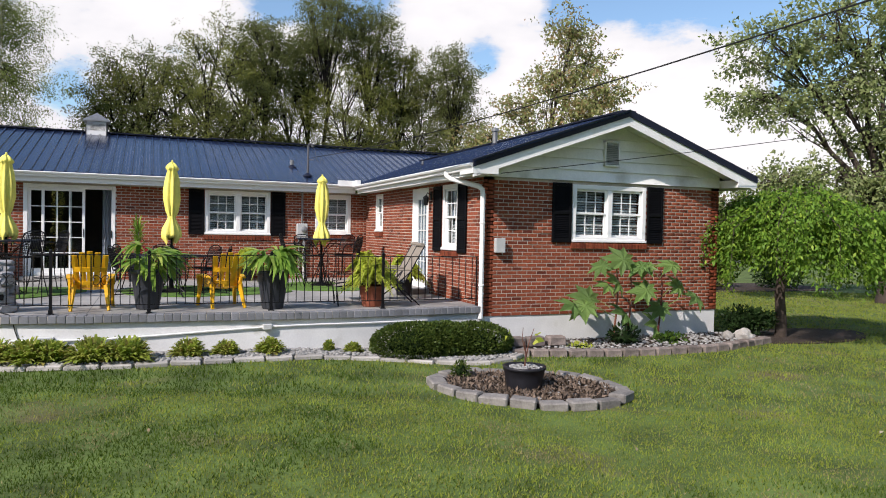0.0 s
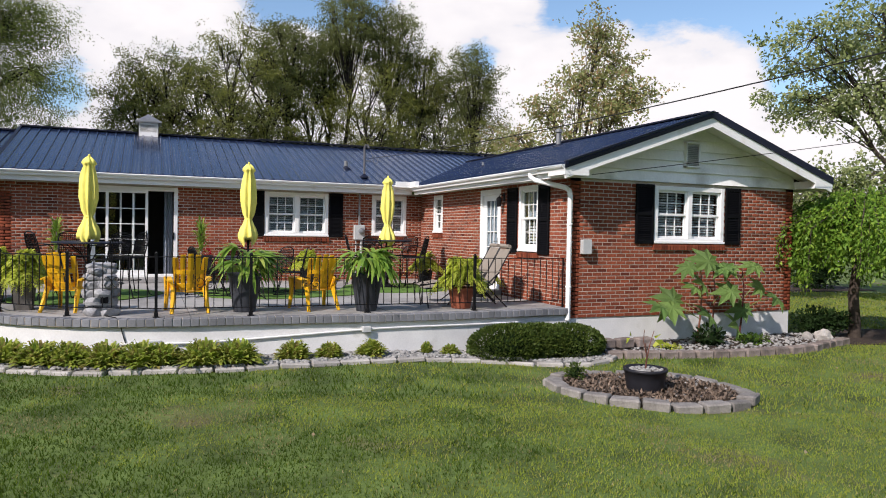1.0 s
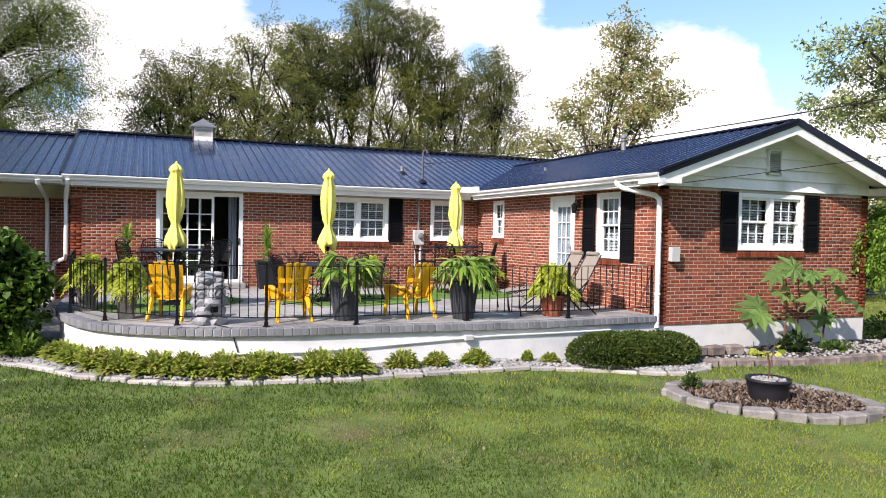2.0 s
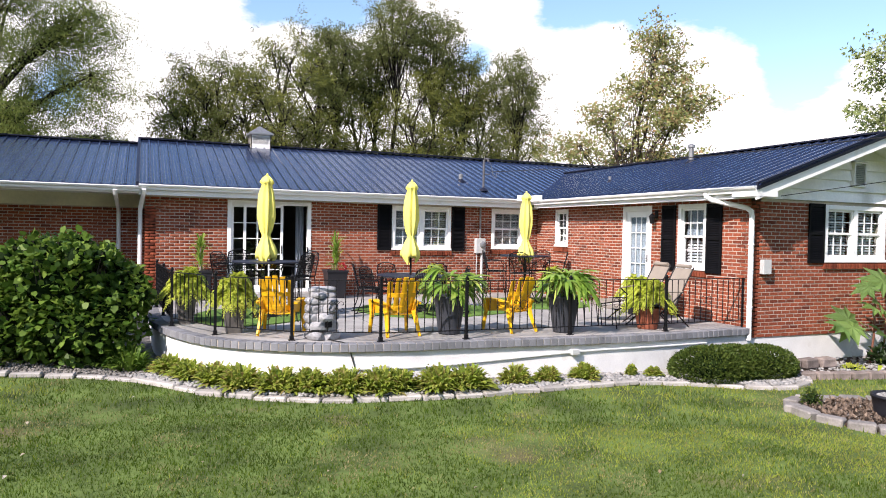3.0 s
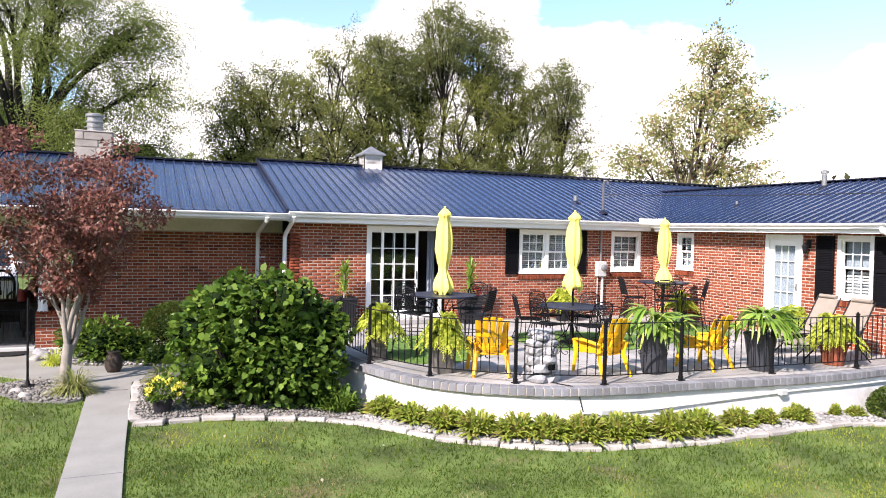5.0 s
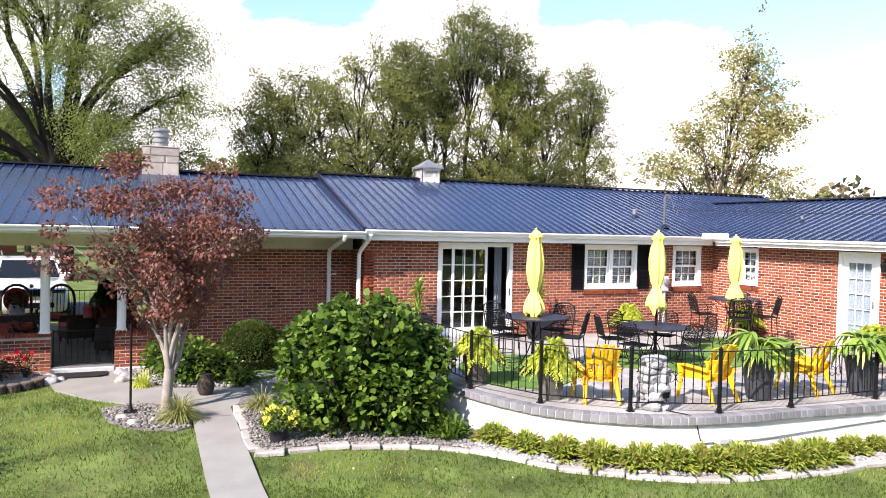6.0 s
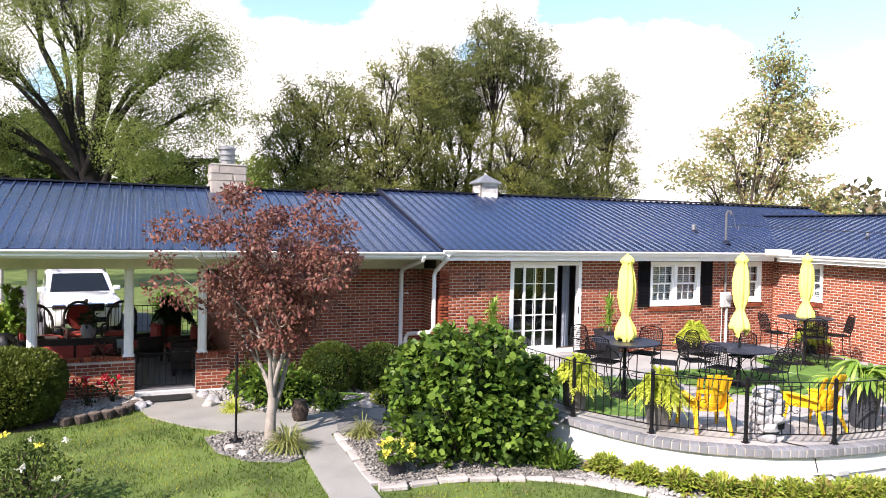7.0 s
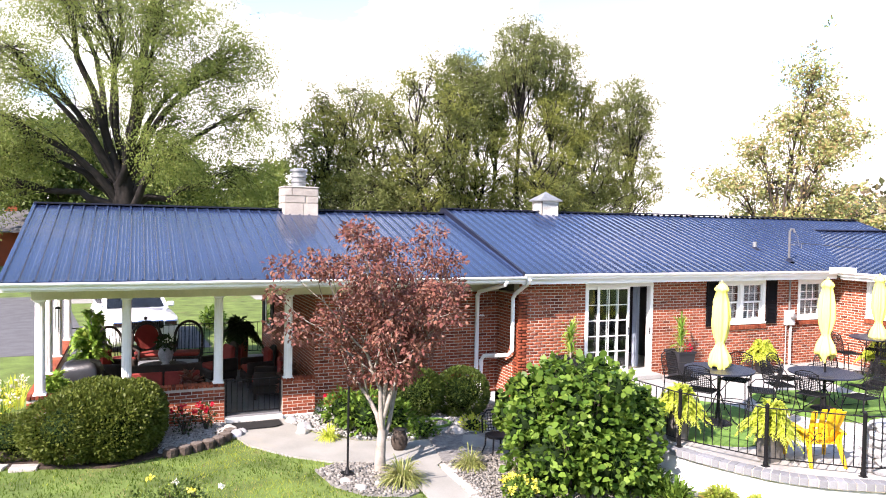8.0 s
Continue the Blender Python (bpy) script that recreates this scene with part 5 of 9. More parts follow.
# ---- plants ----
def limb(bm, p, d, length, r, depth, tips, spread=0.75, kids=3, seg=6, up=0.15, droop=0.0):
    pts, rad, n = [p], [r], 4
    q, dd = Vector(p), Vector(d).normalized()
    for i in range(n):
        dd = (dd + Vector((random.gauss(0, 0.16), random.gauss(0, 0.16), random.gauss(0, 0.1) + up - droop))).normalized()
        q = q + dd * length / n
        pts.append(q.copy())
        rad.append(r * (1 - 0.5 * (i + 1) / n))
    tube(bm, pts, rad, max(4, seg), cap=False)
    if depth == 0:
        tips.append((q.copy(), dd.copy()))
        return
    if depth <= 2:
        tips.append((Vector(pts[3]), dd.copy()))
    if depth <= 1:
        tips.append((Vector(pts[2]), dd.copy()))
    for k in range(kids):
        at = random.choice(pts[2:]) if k else q
        a = random.uniform(0, 2 * math.pi)
        side = dd.orthogonal().normalized()
        side = Matrix.Rotation(a, 3, dd) @ side
        nd = (dd * (1.0 if k == 0 else 0.75) + side * spread * random.uniform(0.5, 1.1)).normalized()
        limb(bm, at, nd, length * random.uniform(0.62, 0.85), rad[-1] * 0.9, depth - 1, tips, spread, kids, max(4, seg - 1), up, droop)


def bow(a, b, c, n, wob=0.0):
    """Points on a curve from a to c that leans towards b."""
    a, b, c = Vector(a), Vector(b), Vector(c)
    out = []
    for i in range(n + 1):
        u = i / n
        w = wob * (0 < i < n)
        out.append(a * (1 - u) ** 2 + b * 2 * u * (1 - u) + c * u * u + Vector((random.gauss(0, w), random.gauss(0, w), random.gauss(0, w))))
    return out


def dome(height, width, lobes=12):
    """Rounded masses of foliage that make up a domed crown."""
    hh = min(0.34 * height, 0.72 * width)
    zc, out, turn = height - hh, [], random.uniform(0, 6.28)
    for i in range(lobes):
        u = 1 - 2 * (i + 0.4) / lobes
        a, q = turn + i * 2.4, math.sqrt(max(0.0, 1 - u * u))
        r = width * random.uniform(0.11, 0.2)
        k = random.uniform(0.55, 0.92)
        out.append((q * math.cos(a) * width * 0.5 * k, q * math.sin(a) * width * 0.5 * k, zc + u * hh * k, r, r * random.uniform(0.7, 0.95)))
    return out


def tree(name, at, height, trunk_r, label, leaf_mat, lobes=None, width=6.0, bark=None, fork=0.16, twigs=26, n=30, size=0.2, clump=0.55, wide=0.5, droop=0.0, category="tree", group="", seed=0, hang=-0.4, turn=-22.5, stems=1, limb_k=1.0, leader=False):
    """A tapered trunk, limbs that rise into each mass of the crown, twigs, and small leaves about the twigs. lobes: (x, y, z, radius, half height)."""
    random.seed(seed)
    ob = thing(name, at, label, category, group, turn)
    lobes = lobes or dome(height, width, 11)
    zf = height * fork
    for s in range(stems):
        o = Vector((0, 0, 0)) if stems == 1 else Vector((random.uniform(-1, 1), random.uniform(-1, 1), 0)) * trunk_r * 2.2
        bm = bmesh.new()
        tube(bm, [o * 1.3 + Vector((0, 0, -0.3)), o + Vector((0, 0, 0.25)), o * 0.8 + Vector((0.05, 0, zf * 0.55)), Vector((0, 0, zf * 1.05))], [trunk_r * 1.4, trunk_r * 1.1, trunk_r * 0.92, trunk_r * 0.72], 10, cap=False)
        part("trunk", bm, bark or M_BARK, ob, smooth=True)
    if leader:
        # the stem runs on through the crown, bending a little
        sway = [Vector((0, 0, zf))] + [Vector((random.gauss(0, 0.05) * width, random.gauss(0, 0.05) * width, zf + (height * 0.86 - zf) * k / 5)) for k in range(1, 6)]
        bm = bmesh.new()
        tube(bm, sway, [trunk_r * (0.72 - 0.12 * k) for k in range(6)], 8, cap=False)
        part("upper_trunk", bm, bark or M_BARK, ob, smooth=True)
    tb, spots, ways = bmesh.new(), [], []
    for x, y, z, r, h in lobes:
        z0 = zf * random.uniform(0.75, 1.02)
        start, pull = Vector((0, 0, z0)), Vector((x * 0.30, y * 0.30, z0 + (z - z0) * 0.62))
        if leader:
            u = min(4.5, max(0.0, 5 * (0.72 * z - zf) / (height * 0.86 - zf)))
            start = sway[int(u)].lerp(sway[int(u) + 1], u - int(u))
            pull = start.lerp(Vector((x, y, z)), 0.5) - Vector((0, 0, 0.12 * r))
        pts = bow(start, pull, (x, y, z + h * 0.25), 7, 0.07 * r)
        r0 = limb_k * trunk_r * random.uniform(0.38, 0.55)
        bm = bmesh.new()
        tube(bm, pts, [r0 * (1 - 0.82 * i / 7) for i in range(8)], 7, cap=False)
        part("limb", bm, bark or M_BARK, ob, smooth=True)
        for k in range(twigs):
            d = Vector((random.gauss(0, 1), random.gauss(0, 1), random.gauss(0, 1))).normalized()
            q = random.uniform(0.25, 1.0) ** 0.5 * random.choice((0.8, 1.0, 1.0, 1.15))
            end = Vector((x + d.x * r * q, y + d.y * r * q, z + d.z * h * q))
            i = random.choice((4, 5, 6, 6, 7, 7))
            a = pts[i]
            mid = (a + end) * 0.5 + Vector((0, 0, 0.14 * (end - a).length))
            tw = bow(a, mid, end - Vector((0, 0, droop * r)), 4, 0.05)
            tube(tb, tw, [0.032, 0.024, 0.017, 0.011, 0.005], 3, cap=False)
            dd = (tw[-1] - tw[-2]).normalized()
            spots.append((*tw[-1], 1.0))
            ways.append(dd)
            for g in (0.7, 0.7):
                o = Vector((random.gauss(0, 1), random.gauss(0, 1), random.gauss(0, 0.7))) * clump * 1.1
                spots.append((*(tw[-1] + o), g))
                ways.append((dd + o.normalized()).normalized())
    part("branch_work", tb, bark or M_BARK, ob)["kind"] = "stuff"
    sp, wy = np.array(spots), np.array([tuple(w) for w in ways])
    cnt = RNG.integers(int(n * 0.5), int(n * 1.5) + 1, len(sp))
    idx = np.repeat(np.arange(len(sp)), cnt)
    ax = wy[idx]
    ax = unit(ax + RNG.normal(size=ax.shape) * 0.9)
    c = sp[idx, :3] + RNG.normal(size=(len(idx), 3)) * (clump * 0.5 * sp[idx, 3:4]) * np.array([1.15, 1.15, 0.8])
    v, f = leaves(c, size, ax + np.array([0, 0, hang]), 1.0, wide)
    mesh_np("crown", v, f, leaf_mat, ob)["kind"] = "stuff"
    return ob


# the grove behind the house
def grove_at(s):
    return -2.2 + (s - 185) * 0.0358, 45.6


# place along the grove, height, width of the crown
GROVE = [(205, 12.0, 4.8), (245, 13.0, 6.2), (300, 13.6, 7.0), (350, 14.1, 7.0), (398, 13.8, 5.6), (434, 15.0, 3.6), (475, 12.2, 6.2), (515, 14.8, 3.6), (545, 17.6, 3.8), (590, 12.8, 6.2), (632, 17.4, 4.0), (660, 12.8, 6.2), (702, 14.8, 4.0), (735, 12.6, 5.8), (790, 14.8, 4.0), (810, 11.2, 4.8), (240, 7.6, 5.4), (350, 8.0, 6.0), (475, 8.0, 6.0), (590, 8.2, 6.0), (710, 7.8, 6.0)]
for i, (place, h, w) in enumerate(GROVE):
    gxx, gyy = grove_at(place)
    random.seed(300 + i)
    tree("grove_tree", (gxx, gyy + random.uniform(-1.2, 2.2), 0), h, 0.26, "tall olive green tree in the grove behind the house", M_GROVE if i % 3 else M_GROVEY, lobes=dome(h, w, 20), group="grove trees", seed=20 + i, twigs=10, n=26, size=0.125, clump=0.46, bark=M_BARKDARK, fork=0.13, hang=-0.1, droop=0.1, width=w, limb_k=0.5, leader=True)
big = [(-0.5, 0, 17.5, 3.6, 3.4), (-4.2, 1, 16.6, 3.2, 2.6), (-7.0, -1, 13.0, 3.0, 2.0), (-8.2, 0.5, 9.4, 2.6, 1.9), (-5.2, -1.5, 7.2, 2.2, 1.6), (2.4, -0.8, 16.4, 2.8, 2.8), (3.8, 1.2, 12.0, 2.4, 1.9), (5.8, 0, 12.4, 2.0, 1.9), (6.4, -0.6, 9.2, 2.0, 1.6), (5.4, 1.2, 6.4, 2.4, 1.5), (0.5, -3.6, 14.0, 3.0, 2.3), (0, 4, 14.5, 3.0, 2.6), (-2.5, -2.8, 15.4, 2.6, 2.2), (3.0, -2.6, 14.2, 2.2, 2.0), (-4.0, -3.2, 8.4, 1.8, 1.3), (-3.4, -3.8, 11.4, 2.0, 1.3), (2.6, -3.6, 10.6, 1.7, 1.2), (3.6, -2.6, 7.4, 1.7, 1.2), (-6.8, -1.4, 5.4, 2.0, 1.3), (1.2, 3.6, 9.2, 2.6, 2.0), (-3.4, 3.4, 9.6, 2.6, 2.2)]
tree("maple_tree", (-12.2, 44.8, 0), 22.0, 0.72, "large spreading green tree with dark rising limbs behind the porch", M_OAK, lobes=big, bark=M_BARKDARK, twigs=64, n=50, size=0.1, clump=0.62, limb_k=0.7, fork=0.27, droop=0.18, seed=5, hang=-0.7)
slim = [(1.43, 0, 12.14, 1.05, 1.08), (1.98, 0.4, 10.49, 1.42, 0.88), (0.66, -0.4, 9.75, 1.26, 0.88), (3.3, 0, 9.11, 1.16, 0.69), (-0.99, 0.3, 8.28, 1.37, 0.78), (1.54, -0.6, 7.91, 1.47, 0.78), (-2.64, 0, 6.62, 1.47, 0.69), (0.0, 0.6, 6.53, 1.68, 0.78), (2.42, 0, 6.07, 1.47, 0.69), (3.96, -0.3, 4.78, 1.37, 0.78), (0.88, 0, 4.78, 1.58, 0.78), (-1.76, 0.4, 4.6, 1.47, 0.78), (-3.3, 0, 3.59, 1.16, 0.69)]
tree("turning_tree", (19.15, 32.2, 0), 13.2, 0.24, "airy tree with leaves turning red behind the house", M_OAKRED, lobes=slim, twigs=34, n=17, size=0.165, clump=0.42, wide=0.62, fork=0.12, seed=9)
shade = [(-4.07, 0.0, 8.28, 1.41, 0.91), (-2.24, -0.5, 8.94, 1.66, 1.08), (-3.9, 0.33, 6.54, 1.41, 0.66), (-2.07, 0.0, 6.79, 1.49, 0.83), (-0.75, -0.33, 7.95, 1.49, 1.0), (-0.58, 0.0, 5.46, 1.24, 0.58), (-3.57, 0.25, 3.72, 1.58, 0.83), (-1.83, -0.33, 3.96, 1.49, 0.91), (-0.17, 0.0, 3.55, 1.33, 0.83), (1.0, 0.41, 9.77, 1.83, 1.08), (2.57, 0.0, 7.45, 1.83, 1.16), (-4.56, 0.33, 2.55, 0.83, 0.66)]
tree("shade_tree", (22.5, 15.8, -0.2), 11.4, 0.3, "tall shade tree with silvery green leaves beside the lawn", M_SHADE, lobes=shade, twigs=34, n=24, size=0.14, clump=0.36, wide=0.55, fork=0.2, seed=14, droop=0.12)
# ---- patio edge, turf mats, railing ----
stones, gap = along_line(PATIO_EDGE + INW * 0.1, 0.118)
CAP_MES = []
for k in range(5):
    bm = bmesh.new()
    box(bm, -0.0555, 0.0555, -0.102, 0.102, 0.055, 0.166, 0.006)
    for v in bm.verts:
        v.co += noise.noise_vector(v.co * 9 + Vector((k * 5.1, k, 0))) * 0.006
    CAP_MES.append(bpy.data.meshes.new("cap_stone"))
    bm.to_mesh(CAP_MES[-1])
    bm.free()
    CAP_MES[-1].materials.append(M_CAP)
rs = random.Random(11)
for p, a in stones:
    o = new("cap_stone", rs.choice(CAP_MES))
    o.parent = patio
    o.matrix_basis = pose(p[0], p[1], 0.378 + rs.uniform(-0.004, 0.003), rs.uniform(-0.6, 0.6), rs.uniform(-0.6, 0.6), math.degrees(a) + rs.uniform(-1, 1)) @ Matrix.Diagonal((gap / 0.118, 1, 1, 1))
bm = bmesh.new()
line = PATIO_EDGE + INW * 0.009
poly = [tuple(p) for p in line] + [(XW, YM)]
prism(bm, poly[::-1] if sum((b[0] - a[0]) * (b[1] + a[1]) for a, b in zip(poly, poly[1:] + poly[:1])) > 0 else poly, 0.43, 0.535)
part("mortar_bed", bm, M_MORTAR, patio)
# score lines in the slab are thin dark strips of joint filler set in it
M_JOINT = surface("joint_filler", (0.16, 0.16, 0.16), 0.95, spread=0.3)
for a, b in (((-3.4, 15.6), (5.8, 15.6)), ((-3.0, 13.2), (5.8, 13.2)), ((2.6, 11.3), (2.6, 18.8)), ((-0.4, 11.6), (-0.4, 18.4))):
    bm = bmesh.new()
    bar(bm, (*a, PZ + 0.0015), (*b, PZ + 0.0015), 0.012, 0.01)
    part("control_joint", bm, M_JOINT, patio)


def turf_mat(pts, label):
    line = catmull(pts + [pts[0]], 6)[:-1]
    bm = bmesh.new()
    poly = [tuple(p) for p in line]
    if sum((b[0] - a[0]) * (b[1] + a[1]) for a, b in zip(poly, poly[1:] + poly[:1])) > 0:
        poly = poly[::-1]
    prism(bm, poly, PZ + 0.002, PZ + 0.02)
    tagged(part("turf_mat", bm, M_TURF), label, "artificial turf", "turf mats")


turf_mat([(-3.3, 14.9), (-3.0, 14.2), (-2.3, 13.9), (-1.3, 14.6), (-0.7, 15.7), (-1.2, 16.6), (-2.2, 16.7), (-3.0, 16.0)], "green artificial turf mat under a bar table")
turf_mat([(-0.15, 15.7), (0.1, 14.7), (0.9, 14.15), (2.0, 14.3), (3.1, 14.8), (2.9, 15.6), (1.7, 16.5), (0.5, 16.6)], "green artificial turf mat under a round table")
turf_mat([(2.9, 16.0), (3.3, 15.2), (4.3, 14.9), (5.2, 15.4), (5.4, 16.6), (4.7, 17.4), (3.5, 17.2)], "green artificial turf mat in the patio corner")

POSTS = [(4.05, 11.565), (2.23, 11.66), (0.44, 11.71), (-0.866, 11.80), (-2.04, 12.28), (-3.01, 13.11), (-3.57, 14.3), (-3.66, 15.75), (-3.75, 17.2)]
railing = thing("iron_railing", (0, 0, 0), "black wrought iron railing with scrolls along the patio edge", "railing")


def post_mesh():
    bm = bmesh.new()
    box(bm, -0.02, 0.02, -0.02, 0.02, 0, 0.90)
    box(bm, -0.027, 0.027, -0.027, 0.027, 0.90, 0.915, 0.004)
    lathe(bm, [(0.018, 0.915), (0.022, 0.925), (0.012, 0.94), (0.002, 0.945)], 8)
    box(bm, -0.045, 0.045, -0.045, 0.045, 0, 0.012)
    box(bm, -0.028, 0.028, -0.028, 0.028, 0.012, 0.07, 0.004)
    return bm


bar_bm = bmesh.new()
secs = [(0.0, 0), (0.16, 0), (0.2, 45), (0.24, 90), (0.28, 135), (0.32, 180), (0.36, 225), (0.40, 270), (0.44, 315), (0.48, 360), (0.72, 360)]
rings = []
for z, a in secs:
    tw = radians(a)
    w = 0.0065 if 0.16 < z < 0.48 else 0.0055
    rings.append([bar_bm.verts.new((w * 1.414 * math.cos(tw + radians(45 + 90 * k)), w * 1.414 * math.sin(tw + radians(45 + 90 * k)), z)) for k in range(4)])
for r0, r1 in zip(rings, rings[1:]):
    for k in range(4):
        bar_bm.faces.new((r0[k], r0[(k + 1) % 4], r1[(k + 1) % 4], r1[k]))
BALUSTER = bpy.data.meshes.new("baluster")
bar_bm.to_mesh(BALUSTER)
bar_bm.free()
BALUSTER.materials.append(M_IRON)
bm = bmesh.new()
for s in (-1, 1):
    for zz in (-1, 1):
        pts = []
        for i in range(15):
            a = i / 14 * 1.45 * math.pi
            r = 0.062 * (1 - 0.45 * i / 14)
            pts.append((s * (0.012 + 0.05 - 0.055 * math.cos(a) * (1 - 0.4 * i / 14)), 0, zz * (0.005 + 0.085 * i / 14 * 0.6 + r * math.sin(a) * 0.9)))
        tube(bm, pts, 0.0048, 5)
lathe(bm, [(0.001, -0.02), (0.012, -0.012), (0.012, 0.012), (0.001, 0.02)], 6)
SCROLL = bpy.data.meshes.new("scroll")
bm.to_mesh(SCROLL)
bm.free()
SCROLL.materials.append(M_IRON)
POST_ME = None
for p in POSTS:
    if POST_ME is None:
        o = part("post", post_mesh(), M_IRON, railing)
        POST_ME = o.data
    else:
        o = new("post", POST_ME)
        o.parent = railing
    o.location = (*p, PZ)
stops = [(XW - 0.02, 11.62)] + POSTS
for a, b in zip(stops, stops[1:]):
    a, b = Vector((*a, PZ)), Vector((*b, PZ))
    for z, w, h in ((0.875, 0.026, 0.013), (0.135, 0.022, 0.013)):
        bm = bmesh.new()
        bar(bm, a + Vector((0, 0, z)), b + Vector((0, 0, z)), w, h)
        part("rail", bm, M_IRON, railing)
    d = (b - a)
    n = max(3, round(d.length / 0.128))
    ang = math.degrees(math.atan2(d.y, d.x))
    for i in range(1, n):
        q = a.lerp(b, i / n)
        o = new("baluster", BALUSTER)
        o.parent = railing
        o.matrix_basis = pose(q.x, q.y, PZ + 0.135, 0, 0, ang)
        if i == n // 2:
            o = new("scroll", SCROLL)
            o.parent = railing
            o.matrix_basis = pose(q.x, q.y, PZ + 0.135 + 0.36, 0, 0, ang)
bm = bmesh.new()
box(bm, XW - 0.07, XW - 0.05, 11.61, 11.63, PZ, PZ + 0.875)
part("end_bar", bm, M_IRON, railing)


# ---- patio furniture ----
def slab_poly(bm, pts, th):
    """A curved plate: a strip of (x, z) points drawn out along y, given as rows of points."""
    rows = [[bm.verts.new(p) for p in r] for r in pts]
    fs = []
    for a, b in zip(rows, rows[1:]):
        for k in range(len(a) - 1):
            fs.append(bm.faces.new((a[k], a[k + 1], b[k + 1], b[k])))
    bmesh.ops.recalc_face_normals(bm, faces=fs)
    bmesh.ops.solidify(bm, geom=fs, thickness=th)


def garden_chair():
    """A moulded fan-back garden chair; it faces +y, its back to -y."""
    c = thing("garden_chair", (0, 0, 0), "yellow moulded plastic garden chair on the patio", "chair", "yellow chairs")
    # back slats: fan of five with gaps, leaning back, arched top
    n = 5
    for i in range(n):
        t = (i - (n - 1) / 2) / ((n - 1) / 2)
        xb, xt = t * 0.17, t * 0.215
        wb, wt = 0.036, 0.047
        zt = 0.90 - 0.06 * t * t
        bm = bmesh.new()
        rows = []
        for k in range(7):
            s = k / 6
            x, w = xb + (xt - xb) * s, wb + (wt - wb) * s
            z = 0.34 + (zt - 0.34) * s
            y = -0.16 - 0.22 * s + 0.045 * math.cos(t * 1.4) * -1 + 0.05 * t * t
            if k == 6:
                w *= 0.8
            rows.append([(x - w, y, z), (x, y - 0.006, z), (x + w, y, z)])
        slab_poly(bm, rows, 0.012)
        part("back_slat", bm, M_YELLOW, c, smooth=False)
    for s, hw, name in ((0.12, 0.2, "back_rail"), (0.5, 0.225, "back_rail")):
        bm = bmesh.new()
        rows = []
        for z0 in (-0.025, 0.04):
            s2 = s + z0 / 0.56
            rows.append([(hw * u, -0.172 - 0.22 * s2 - 0.045 * math.cos(u * 1.4) + 0.05 * u * u, 0.34 + 0.55 * s2) for u in (-1, -0.5, 0, 0.5, 1)])
        slab_poly(bm, rows, 0.012)
        part(name, bm, M_YELLOW, c)
    # seat
    for i in range(6):
        bm = bmesh.new()
        y0 = -0.2 + i * 0.085
        z0 = 0.335 + 0.012 * i + (0.01 if i == 5 else 0)
        slab_poly(bm, [[(-0.225, y0, z0), (0, y0, z0 - 0.012), (0.225, y0, z0)], [(-0.23, y0 + 0.07, z0 + 0.01), (0, y0 + 0.07, z0 - 0.002), (0.23, y0 + 0.07, z0 + 0.01)]], 0.014)
        part("seat_slat", bm, M_YELLOW, c)
    for s in (-1, 1):
        bm = bmesh.new()
        slab_poly(bm, [[(s * (0.24), -0.27, 0.50), (s * 0.31, -0.27, 0.50)], [(s * 0.245, -0.05, 0.525), (s * 0.335, -0.05, 0.525)], [(s * 0.235, 0.2, 0.53), (s * 0.345, 0.2, 0.53)], [(s * 0.25, 0.33, 0.515), (s * 0.325, 0.33, 0.515)]], 0.022)
        part("armrest", bm, M_YELLOW, c)
        bm = bmesh.new()
        tube(bm, [(s * 0.295, 0.29, 0.51), (s * 0.29, 0.27, 0.3), (s * 0.31, 0.31, 0.0)], [0.05, 0.036, 0.028], 6)
        part("front_leg", bm, M_YELLOW, c)
        bm = bmesh.new()
        tube(bm, [(s * 0.225, -0.2, 0.38), (s * 0.24, -0.27, 0.2), (s * 0.26, -0.36, 0.0)], [0.045, 0.034, 0.026], 6)
        part("rear_leg", bm, M_YELLOW, c)
        bm = bmesh.new()
        slab_poly(bm, [[(s * 0.235, -0.26, 0.36), (s * 0.255, -0.27, 0.49)], [(s * 0.235, 0.28, 0.30), (s * 0.28, 0.3, 0.50)]], 0.012)
        part("side_panel", bm, M_YELLOW, c)
    return c


ch = garden_chair()
ch.matrix_basis = pose(-2.07, 13.03, PZ, 0, 0, -22)
copy_thing(ch, pose(-0.40, 12.50, PZ, 0, 0, 2))
copy_thing(ch, pose(1.55, 12.40, PZ, 0, 0, 12))


def mesh_panel(bm, w, h, fr, nx, ny, r):
    """A wire grid in a frame, in the plane of fr (x across, z up)."""
    for i in range(nx + 1):
        x = -w / 2 + w * i / nx
        tube(bm, [fr @ Vector((x, 0, 0)), fr @ Vector((x, 0, h))], r, 3, False)
    for j in range(ny + 1):
        z = h * j / ny
        tube(bm, [fr @ Vector((-w / 2, 0, z)), fr @ Vector((w / 2, 0, z))], r, 3, False)


